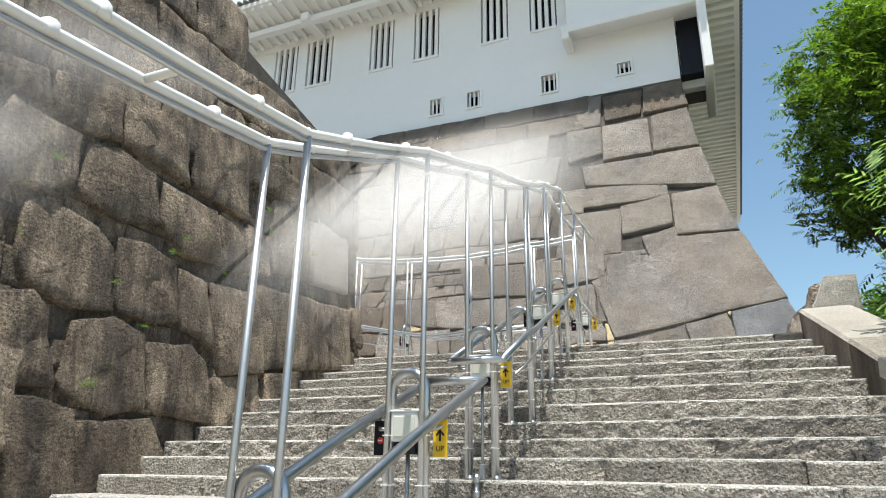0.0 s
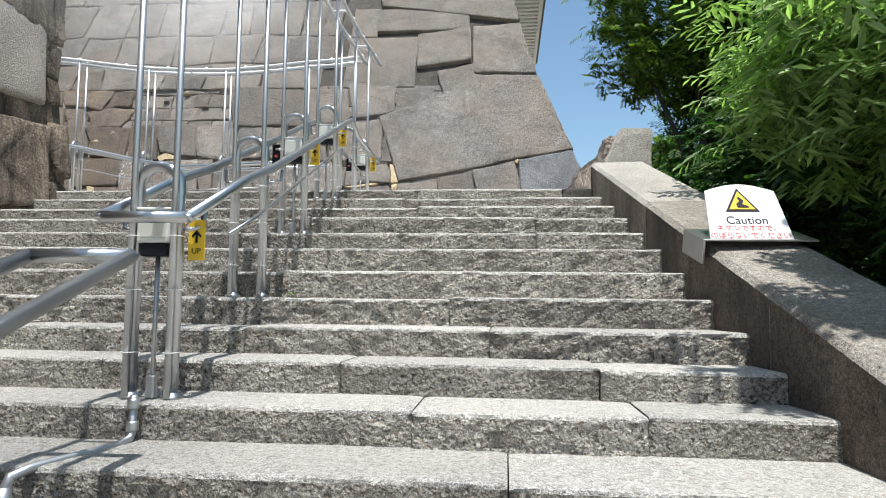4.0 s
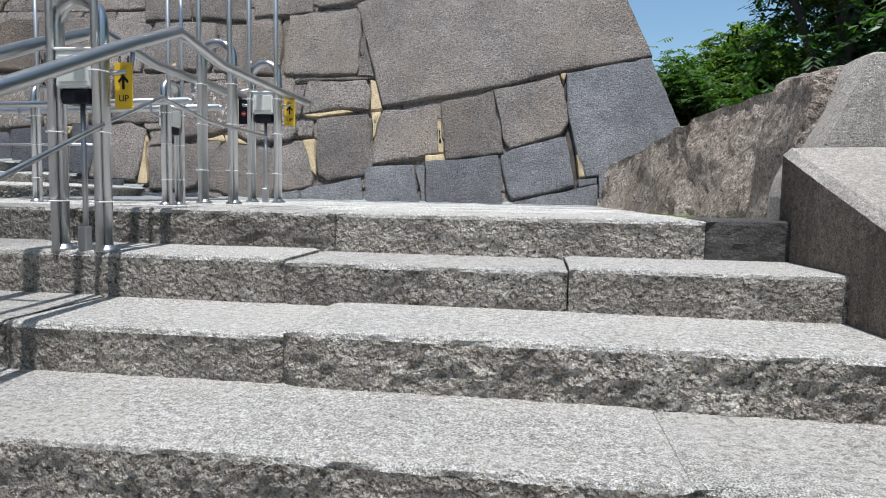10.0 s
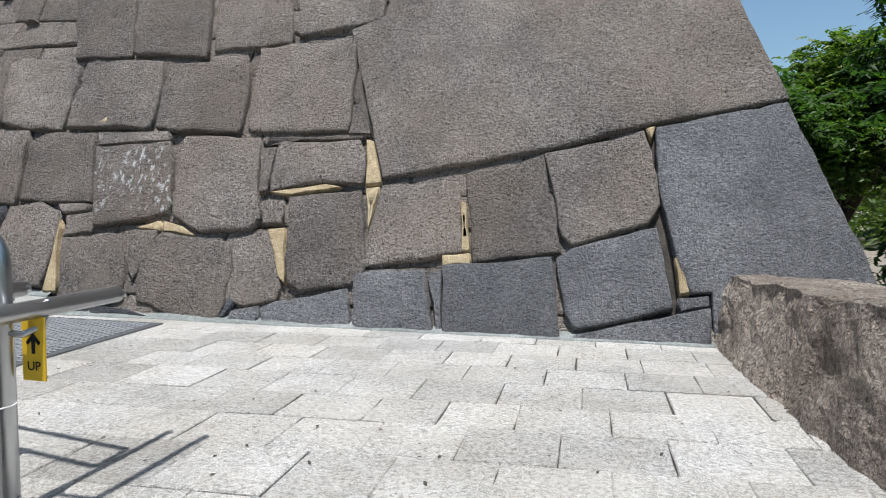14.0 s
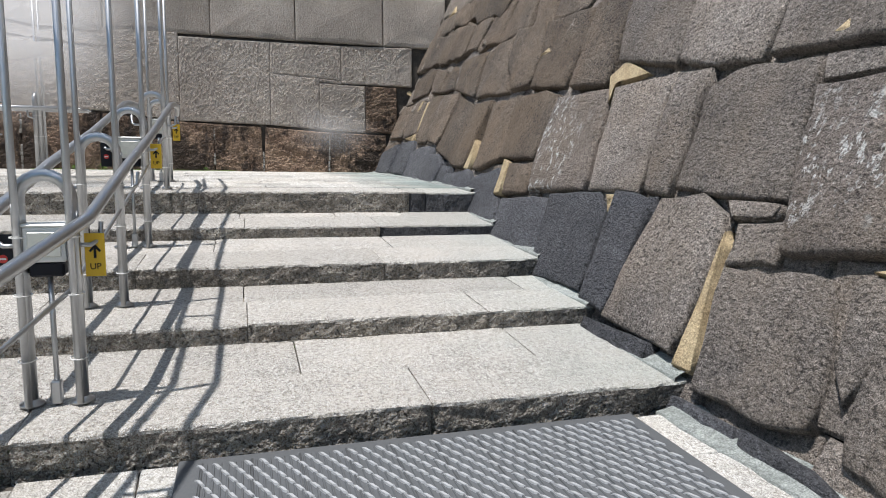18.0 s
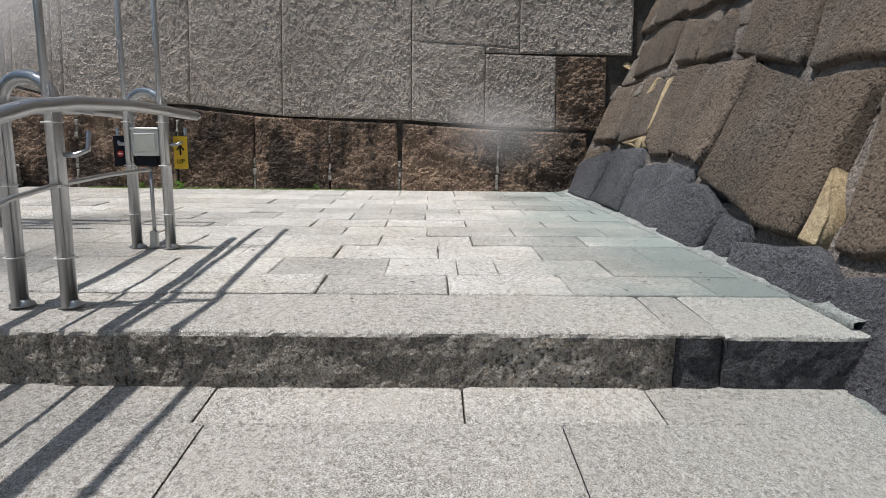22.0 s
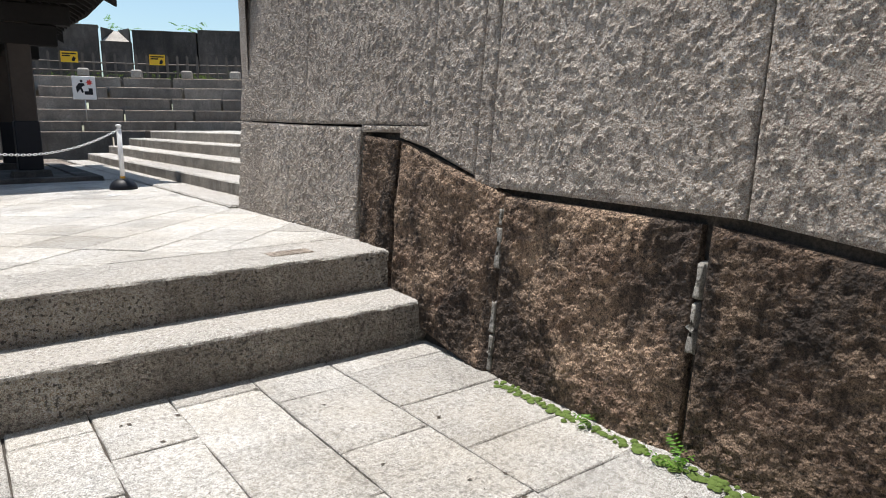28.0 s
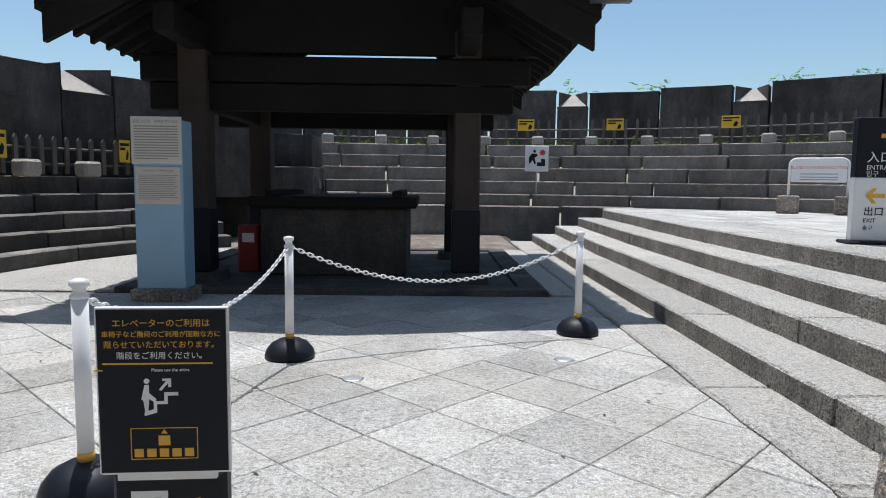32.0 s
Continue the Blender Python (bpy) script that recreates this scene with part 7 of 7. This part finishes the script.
text_on("重要文化財　金明水井戸屋形", 0.04, pose(0, -0.187, 1.975, 90), INKGREY, info)
text_on("Kinmeisui Well Roof", 0.042, pose(0, -0.180, 1.45, 90), INKGREY, info)
for k in range(13):
    plate("print_line", rect(-0.25, 0.25 - (0.12 if k == 12 else 0.0), 1.92 - k * 0.029, 1.932 - k * 0.029), -0.188, -0.1865, INKGREY, info)
for k in range(14):
    plate("print_line", rect(-0.22, 0.23 - (0.2 if k == 13 else 0.02 * (k % 3)), 1.395 - k * 0.02, 1.402 - k * 0.02), -0.181, -0.1795, INKGREY, info)
ext = thing("extinguisher_box", "red fire extinguisher box beside the well house post", "fire extinguisher box", at=(-11.62, -0.75, 4.74))
part("box", box_bm(-0.14, 0.14, -0.12, 0.12, 0, 0.62, 0.02), DARKRED, ext)
plate("label", rect(-0.08, 0.08, 0.4, 0.52), 0.1215, 0.1225, WHITE, ext)

# ---- direction board on the forecourt ----
entr = thing("direction_board", "black and white direction board pointing to entrance and exit", "sign", at=(-18.22, 2.0, 5.43), rz=172)
part("foot", box_bm(-0.3, 0.3, -0.14, 0.14, 0, 0.03, 0.01), BLACK, entr)
part("lower", box_bm(-0.25, 0.25, -0.05, 0.05, 0.03, 0.62, 0.008), WHITE, entr)
part("upper", box_bm(-0.25, 0.25, -0.052, 0.052, 0.62, 1.17, 0.008), BLACK, entr)
for body, size, z, mt in (("入口", 0.11, 0.80, WHITE), ("ENTRANCE", 0.06, 0.71, WHITE), ("입구", 0.06, 0.65, WHITE), ("出口", 0.09, 0.30, BLACK), ("EXIT", 0.055, 0.22, BLACK), ("출구", 0.05, 0.15, BLACK)):
    text_on(body, size, pose(-0.16, -0.0545, z, 90), mt, entr, align="LEFT")
plate("arrow", [(-0.05, 0.98), (0.09, 0.98), (0.04, 0.92), (0.08, 0.92), (0.15, 1.0), (0.08, 1.08), (0.04, 1.08), (0.09, 1.02), (-0.05, 1.02)], -0.0545, -0.0525, ORANGE, entr)
plate("arrow", [(0.02, 0.43), (-0.09, 0.43), (-0.05, 0.38), (-0.09, 0.38), (-0.15, 0.45), (-0.09, 0.52), (-0.05, 0.52), (-0.09, 0.47), (0.02, 0.47)], -0.053, -0.051, ORANGE, entr)

# ---- signs, fence on the terraces ----
picto = thing("pictogram_sign", "square pictogram sign on a thin pole warning against climbing the steps", "sign", at=(-16.55, -7.85, 5.70), rz=180)
tube("pole", [(0, 0, 0), (0, 0, 0.6)], 0.014, GALV, picto, 8)
part("board", box_bm(-0.28, 0.28, -0.02, 0.02, 0.55, 1.16, 0.008), WHITE, picto)
plate("walker", [(-0.18, 0.72), (-0.10, 0.82), (-0.06, 0.72), (-0.02, 0.74), (-0.06, 0.88), (0.02, 0.92), (0.0, 0.97), (-0.12, 0.98), (-0.2, 0.88)], -0.024, -0.021, BLACK, picto)
plate("walker_head", [(-0.06 + 0.035 * math.cos(i * 0.7), 1.03 + 0.035 * math.sin(i * 0.7)) for i in range(9)], -0.024, -0.021, BLACK, picto)
plate("stair_shape", [(0.0, 0.68), (0.2, 0.68), (0.2, 0.85), (0.1, 0.85), (0.1, 0.77), (0.0, 0.77)], -0.024, -0.021, BLACK, picto)
plate("burst", [(0.13 + (0.09 if i % 2 else 0.05) * math.cos(i * math.pi / 7), 1.0 + (0.09 if i % 2 else 0.05) * math.sin(i * math.pi / 7)) for i in range(14)], -0.024, -0.021, RED, picto)

archsign = thing("arched_board", "white arched notice board on two stone blocks on the forecourt", "sign", at=(-21.5, -4.6, 5.43), rz=152)
for x in (-0.5, 0.5):
    part("block", box_bm(x - 0.2, x + 0.2, -0.18, 0.18, 0, 0.36, 0.02), KERBSTONE, archsign)
path = [(-0.5, 0, 0.36), (-0.5, 0, 0.95)] + [(-0.5 + 0.12 * (1 - math.cos(i * math.pi / 8)), 0, 0.95 + 0.12 * math.sin(i * math.pi / 8)) for i in range(1, 5)]
path += [(-p[0], p[1], p[2]) for p in path[::-1]]
tube("frame_tube", path, 0.025, WHITE, archsign, 9)
part("board", box_bm(-0.47, 0.47, -0.012, 0.012, 0.62, 1.05, 0.006), WHITE, archsign)
text_on("あぶないからのぼらないでね!", 0.075, pose(0, -0.0145, 0.90, 90), RED, archsign)
for z in (0.78, 0.72, 0.67):
    plate("small_print", rect(-0.32, 0.32, z - 0.008, z + 0.008), -0.0145, -0.0125, INKGREY, archsign)


def fence(c, r, a0, a1, z, spacing, group, h=0.62):
    f = thing("picket_fence", "low grey wooden picket fence on concrete feet along the terrace", "fence", group)
    n = int((a1 - a0) * r / spacing)
    arc = [(c[0] + r * math.cos(a0 + (a1 - a0) * i / n), c[1] + r * math.sin(a0 + (a1 - a0) * i / n)) for i in range(n + 1)]
    me = None
    for i, (x, y) in enumerate(arc):
        ang = a0 + (a1 - a0) * i / n
        if me is None:
            bm = bmesh.new()
            v = [bm.verts.new(p) for p in ((-0.035, -0.02, 0), (0.035, -0.02, 0), (0.035, 0.02, 0), (-0.035, 0.02, 0), (-0.035, -0.02, h - 0.06), (0.035, -0.02, h - 0.06), (0.035, 0.02, h - 0.06), (-0.035, 0.02, h - 0.06), (0, -0.02, h), (0, 0.02, h))]
            for q in ((0, 1, 5, 8, 4), (3, 7, 9, 6, 2), (0, 4, 7, 3), (1, 2, 6, 5), (4, 8, 9, 7), (5, 6, 9, 8), (0, 3, 2, 1)):
                bm.faces.new([v[k] for k in q])
            ob = part("picket", bm, FENCEWOOD, f)
            me = ob.data
        else:
            ob = new("picket", me)
            ob.parent = f
        ob.matrix_local = pose(x, y, z + 0.04 + 0.01 * wob(i, 2), 2 * wob(i, 7), 2 * wob(i, 5), math.degrees(ang) + 90)
        if i % 5 == 2:
            foot = part("concrete_foot", box_bm(-0.16, 0.16, -0.16, 0.16, 0, 0.26, 0.04), PARAPET, f, "cast concrete foot")
            foot.matrix_local = pose(c[0] + (r - 0.22) * math.cos(ang), c[1] + (r - 0.22) * math.sin(ang), z, 0, 0, math.degrees(ang))
    for zz in (0.2, 0.46):
        tube("fence_rail", [(x + 0.045 * math.cos(a0 + (a1 - a0) * i / n), y + 0.045 * math.sin(a0 + (a1 - a0) * i / n), z + zz) for i, (x, y) in enumerate(arc)], 0.025, FENCEWOOD, f, 5)
    return f


fence(BC, 14.1, rad(-176), rad(-76), 7.02, 0.30, "terrace fences", 0.72)
fence(EC, 7.36, rad(-40), rad(-12), 5.98, 0.22, "terrace fences", 0.62)
fence(EC, 7.36, rad(-9), rad(20), 5.98, 0.22, "terrace fences", 0.62)


def warn(c, r, a, z, w=0.46, h=0.32):
    s = thing("warning_sign", "yellow warning board with dark print wired to the fence", "sign", "fence warning boards")
    s.matrix_world = pose(c[0] + (r - 0.1) * math.cos(rad(a)), c[1] + (r - 0.1) * math.sin(rad(a)), z, 0, 0, a - 90)
    plate("board", rect(-w / 2, w / 2, 0, h), 0.012, 0.02, YELLOW, s)
    for k in range(2):
        plate("print_bar", rect(-w * 0.42, w * (0.42 if k == 0 else 0.05), h * (0.74 - 0.2 * k), h * (0.86 - 0.2 * k)), 0.009, 0.0115, BLACK, s)
    plate("figure", [(w * 0.12, h * 0.12), (w * 0.3, h * 0.12), (w * 0.38, h * 0.4), (w * 0.26, h * 0.56), (w * 0.16, h * 0.4)], 0.009, 0.0115, BLACK, s)


for a in (-168, -152, -136, -121, -109, -99, -89):
    warn(BC, 14.1, a, 7.45)
warn(EC, 7.36, -16, 6.25, 0.34, 0.42)
warn(EC, 7.36, -34, 6.25, 0.2, 0.4)
warn(EC, 7.36, 8, 6.25, 0.34, 0.42)

# ---- small things on the ground ----
drain = thing("drain_cover", "small round metal cover set in the landing paving", "drain cover", "floor covers")
lathe("cover", [(0.062, 0), (0.062, 0.006), (0.05, 0.009)], GALV, drain, (-1.86, 11.80, LAND1), 18)
for x, y in ((-13.55, 4.0), (-15.0, 3.5)):
    d2 = thing("drain_cover", "small round metal cover set in the court paving", "drain cover", "floor covers")
    lathe("cover", [(0.07, 0), (0.07, 0.005), (0.055, 0.008)], GALV, d2, (x, y, PLAZA), 18)
inset = thing("inset_plate", "flush rectangular stone cover in the top step", "floor plate")
prism("cover", [(-15.32, 8.28), (-15.02, 8.28), (-15.02, 8.42), (-15.32, 8.42)], 4.66, 4.7065, 0.003, [KERBSTONE, KERBSTONE], inset)


# ---- trees ----
def leaf_cloud(centres, per, size, spread, long_, droop, seed, broad=0.45):
    """Many small leaves: for each twig a spray of narrow leaves on both sides of a short drooping stalk."""
    r = np.random.RandomState(seed)
    vs, fs = [], []
    for c in centres:
        for _ in range(per):
            o = np.array(c) + r.normal(0, spread, 3)
            d = r.normal(0, 1, 3)
            d[2] = d[2] * 0.35 - droop
            d /= np.linalg.norm(d)
            s = np.cross(d, (0, 0, 1.0))
            s /= np.linalg.norm(s) + 1e-6
            n = np.cross(s, d)
            k = r.randint(3, 6)
            for i in range(k):
                for sg in (-1, 1):
                    base = o + d * size * 0.8 * i
                    tip = base + (s * sg * 0.85 + d * 0.55 - np.array((0, 0, 0.25))) * size * long_ * r.uniform(0.7, 1.2)
                    w = (d * 0.5 - n * 0.2 * sg) * size * broad
                    mid = (base + tip) / 2 + n * size * 0.12
                    b = len(vs)
                    vs += [base, mid + w, tip, mid - w]
                    fs.append((b, b + 1, b + 2, b + 3))
    return vs, fs


def tree(x, y, z0, height, crown_r, crown_z, mat, label, seed, per=7, size=0.075, n=150, squash=0.8, trunk_r=0.14, long_=1.5, droop=0.3, broad=0.75):
    t = thing("tree", label, "tree", "trees beside the steps")
    r = random.Random(seed)
    base = Vector((x, y, z0))
    top = Vector((x + r.uniform(-0.4, 0.4), y + r.uniform(-0.4, 0.4), z0 + height * 0.8))
    path = [base.lerp(top, k / 6) + Vector((0.12 * math.sin(k * 1.3 + seed), 0.12 * math.cos(k * 1.7), 0)) for k in range(7)]
    tube("trunk", path, [trunk_r * (1.15 - 0.14 * k) for k in range(7)], BARK, t, 9)
    centres = []
    cz = z0 + crown_z
    limbs = []
    for k in range(9):
        a, s = r.uniform(0, 6.28), r.uniform(0.35, 0.9)
        start = path[2 + k % 4]
        end = Vector((x + math.cos(a) * crown_r * s, y + math.sin(a) * crown_r * s, cz + r.uniform(-0.5, 0.7) * crown_r * squash))
        mid = start.lerp(end, 0.5) + Vector((0, 0, 0.25))
        tube("limb", [start, mid, end], [trunk_r * 0.45, trunk_r * 0.3, trunk_r * 0.1], BARK, t, 6)
        limbs.append(end)
    for _ in range(n):
        # clumps gather round the limb ends and the outer shell, leaving gaps
        if r.random() < 0.55:
            e = r.choice(limbs)
            c = e + Vector((r.gauss(0, 1), r.gauss(0, 1), r.gauss(0, 0.7))) * crown_r * 0.28
        else:
            v = Vector((r.gauss(0, 1), r.gauss(0, 1), r.gauss(0, 1))).normalized()
            c = Vector((x, y, cz)) + Vector((v.x, v.y, v.z * squash)) * crown_r * r.uniform(0.55, 1.05) * (1 + 0.25 * noise.noise(v * 2.0 + Vector((seed, 0, 0))))
        rel = (c - Vector((x, y, cz))) / crown_r
        rel.z /= squash
        if rel.length < 1.12:
            centres.append(tuple(c))
    vs, fs = leaf_cloud(centres, per, size, crown_r * 0.085, long_, droop, seed, broad)
    mesh_ob("crown", vs, fs, mat, t)
    return t


tree(4.0, 7.2, -0.2, 4.9, 1.95, 4.3, LEAF_BRIGHT, "broad bright green tree with long drooping feathery leaves beside the parapet", 3, 12, 0.105, 330, 0.55, 0.10, 1.9, 0.45, 0.55)
tree(5.1, 19.0, -0.2, 15.0, 2.75, 10.7, LEAF, "tall broadleaf tree with glossy yellow-green foliage beside the great wall", 5, 24, 0.10, 640, 1.55, 0.22, 1.3)
tree(6.9, 11.5, -0.3, 9.5, 2.9, 6.4, LEAF_DARK, "tall dark green broadleaf tree in shade", 8, 15, 0.11, 320, 1.1, 0.22, 1.3)
tree(6.2, 16.5, -0.3, 7.0, 2.8, 4.6, LEAF_DARK, "dark green broadleaf tree behind the wall corner", 9, 16, 0.12, 320, 1.0, 0.2, 1.3)
tree(4.3, 5.2, -0.3, 3.6, 1.6, 2.1, LEAF_DARK, "dark green broadleaf tree in shade beside the parapet", 10, 15, 0.10, 240, 0.9, 0.16, 1.3)
# unseen tree, added so its crown throws dappled shade on the coping
tree(2.8, 4.7, -0.3, 6.2, 1.25, 5.3, LEAF_MID, "slender dark green tree added out of view to dapple the parapet with shade", 11, 12, 0.09, 80, 0.6, 0.09, 1.3)
tree(9.0, 24.0, -0.4, 13.0, 3.8, 8.0, LEAF_DARK, "broadleaf tree beyond the great wall", 12, 14, 0.17, 300, 1.0, 0.26, 1.3)
tree(11.5, 21.0, -0.4, 10.5, 4.0, 6.8, LEAF_DARK, "dark broadleaf tree beyond the great wall", 14, 14, 0.17, 300, 1.0, 0.26, 1.3)
tree(7.3, 33.0, -0.4, 10.0, 2.6, 7.4, LEAF, "yellow-green broadleaf tree beyond the great wall", 15, 18, 0.15, 330, 0.9, 0.26, 1.3)
tree(4.9, 31.0, -0.4, 8.6, 2.3, 6.5, LEAF_MID, "green broadleaf tree beyond the great wall", 19, 16, 0.13, 260, 0.9, 0.2, 1.3)
tree(16.5, 30.0, -0.4, 13.0, 5.5, 8.0, LEAF_DARK, "dark broadleaf tree beyond the great wall", 16, 14, 0.22, 300, 0.9, 0.3, 1.3)
tree(9.6, 12.5, -0.4, 9.0, 3.2, 5.2, LEAF_DARK, "dark broadleaf tree in the grove", 17, 14, 0.14, 300, 1.1, 0.22, 1.3)
tree(7.0, 22.0, -0.4, 5.5, 2.3, 3.0, LEAF_DARK, "low dark broadleaf tree beyond the great wall", 20, 16, 0.12, 260, 1.0, 0.16, 1.3)
tree(8.6, 17.5, -0.4, 10.0, 3.4, 5.4, LEAF_DARK, "dark broadleaf tree in the grove", 18, 14, 0.14, 300, 1.1, 0.22, 1.3)
# shrubs and far woods
vs, fs = leaf_cloud([(rng.uniform(2.9, 12), rng.uniform(5.0, 22), rng.uniform(-0.2, 1.6)) for _ in range(420)], 7, 0.10, 0.35, 1.4, 0.1, 21)
tagged(mesh_ob("undergrowth", vs, fs, LEAF_DARK), "dense dark green undergrowth below the parapet", "undergrowth", kind="stuff")
vs, fs = leaf_cloud([(rng.uniform(0, 120), rng.uniform(85, 120), abs(rng.gauss(0, 6.5))) for _ in range(1500)], 9, 0.6, 1.6, 1.4, 0.1, 22)
tagged(mesh_ob("far_woods", vs, fs, LEAF), "hazy green woods in the distance", "woods", kind="stuff")
vs, fs = leaf_cloud([(-14.5 + 18.3 * math.cos(a), 3 + 18.3 * math.sin(a), 9.0 + rng.uniform(-0.1, 0.35)) for a in [rad(rng.choice((-150, -147, -133, -131, -124, -112, -104)) + rng.uniform(-1.6, 1.6)) for _ in range(34)]], 3, 0.09, 0.12, 1.5, -0.2, 23)
tagged(mesh_ob("saplings", vs, fs, WEED), "thin green saplings showing over the parapet", "saplings", kind="stuff")
vs, fs = leaf_cloud([(-14.5 + r_ * math.cos(a), 3 + r_ * math.sin(a), 7.04) for a, r_ in [(rad(rng.uniform(-176, -76)), rng.uniform(14.6, 16.6)) for _ in range(420)]], 3, 0.05, 0.12, 1.2, -0.7, 24)
tagged(mesh_ob("terrace_grass", vs, fs, GRASS), "dry grass growing along the terrace top", "grass", kind="stuff")


# ---- weeds and moss in the joints ----
def weed(x, y, z, s, seed, up=0.5):
    vs, fs = leaf_cloud([(x, y, z + 0.35 * s)], 7, 0.22 * s, 0.16 * s, 1.3, -up, seed)
    return tagged(mesh_ob("weed", vs, fs, WEED), "small green weed growing in a stone joint", "weed", kind="stuff")


for k, (x, y, z, s) in enumerate(((-15.66, 11.05, 4.16, 0.12), (-15.66, 10.55, 4.16, 0.10), (-15.66, 12.7, 4.16, 0.07), (-1.5, 6.62, 1.94, 0.12), (-0.2, 5.28, 1.42, 0.08), (0.5, 5.74, 1.58, 0.06), (-1.2, 3.70, 0.88, 0.09))):
    weed(x, y, z, s, 60 + k)
for k in range(26):
    y, z = rng.uniform(2.2, 9.6), rng.uniform(1.8, 7.0)
    p = on_left(y, z, 0.03)
    weed(p.x, p.y, p.z, rng.uniform(0.05, 0.11), 90 + k, -0.1)


def moss_strip(a, b, z, w, seed, label):
    """Cushions of moss along a joint."""
    r = random.Random(seed)
    a, b = Vector((*a, z)), Vector((*b, z))
    vs, fs = [], []
    L = (b - a).length
    side_v = Vector((-(b - a).y, (b - a).x, 0)).normalized()
    for _ in range(int(L * 110)):
        c = a.lerp(b, r.random()) + side_v * r.gauss(0, w * 0.4)
        rr, hh = r.uniform(0.008, 0.026), r.uniform(0.004, 0.012)
        o = len(vs)
        for k in range(6):
            vs.append(c + Vector((rr * math.cos(k * 1.047), rr * math.sin(k * 1.047), 0)))
        for k in range(6):
            vs.append(c + Vector((rr * 0.6 * math.cos(k * 1.047), rr * 0.6 * math.sin(k * 1.047), hh * 0.8)))
        vs.append(c + Vector((0, 0, hh)))
        for k in range(6):
            j = (k + 1) % 6
            fs += [(o + k, o + j, o + 6 + j, o + 6 + k), (o + 6 + k, o + 6 + j, o + 12)]
    return tagged(mesh_ob("moss", vs, fs, MOSS), label, "moss", kind="stuff")


moss_strip((-15.66, 9.9), (-15.66, 13.2), 4.162, 0.05, 1, "green moss along the foot of the scorched stones")
moss_strip((0.95, 12.6), (1.2, 10.6), 3.222, 0.05, 2, "moss along the foot of the kerb boulders")
moss_strip((-3.0, 6.66), (-0.9, 6.66), 1.945, 0.03, 3, "moss in the angle of a step")
moss_strip((-2.6, 3.74), (-0.6, 3.74), 0.885, 0.04, 4, "moss in the angle of a step")
moss_strip((-6.84, 13.2), (-6.84, 14.8), 3.375, 0.025, 6, "moss in the angle of a step")

# fallen leaves and grit scattered on the paving
vs, fs = [], []
for _ in range(700):
    k = rng.random()
    if k < 0.35:
        x, y, z = rng.uniform(-5.5, 1.0), rng.uniform(10.3, 15.4), LAND1
    elif k < 0.7:
        x, y, z = rng.uniform(-15.5, -10.3), rng.uniform(9.2, 15.7), LAND2
    else:
        x, y, z = rng.uniform(-15.5, -8.5), rng.uniform(0.9, 7.9), PLAZA
    s, a = rng.uniform(0.004, 0.013), rng.uniform(0, 6.28)
    b = len(vs)
    for t, m in ((0, 1.6), (1.6, 0.7), (3.14, 1.6), (4.7, 0.7)):
        vs.append((x + s * m * math.cos(t + a), y + s * m * math.sin(t + a), z + 0.006 + 0.002 * (t % 2)))
    fs.append((b, b + 1, b + 2, b + 3))
tagged(mesh_ob("leaf_litter", vs, fs, BARK), "scattered dry leaf crumbs on the paving", "leaf litter", kind="stuff")

# ---- mist drifting from the pipes ----
mist_cloud([(-1.05, 2.0, 2.35, 0.66, 0.85, 0.52, 0.0), (-1.15, 2.7, 2.85, 0.75, 0.95, 0.52, 0.0), (-1.75, 3.9, 3.3, 1.25, 1.35, 0.44, 0.0), (-1.9, 5.2, 4.1, 1.6, 1.7, 0.44, 0.0), (-2.2, 7.0, 5.0, 1.8, 2.0, 0.46, 0.0), (-3.3, 9.0, 5.4, 2.2, 2.4, 0.55, 0.0),
            (-4.2, 2.2, 3.5, 1.0, 1.5, 0.40, 0.8), (-2.7, 1.9, 3.5, 0.9, 1.1, 0.40, 0.8)], "pale water mist drifting over the long steps")
q90 = math.pi / 2
mist_cloud([(-12.5, 10.8, 5.9, 1.3, 1.8, 0.74, q90), (-10.9, 11.2, 6.0, 1.5, 1.8, 0.74, q90), (-9.3, 11.6, 6.2, 1.4, 1.6, 0.48, 1.4), (-14.9, 14.9, 4.95, 0.9, 0.8, 0.30, q90), (-12.1, 7.2, 6.1, 1.2, 1.4, 0.22, 0.0)], "thin water mist drifting over the upper landing")
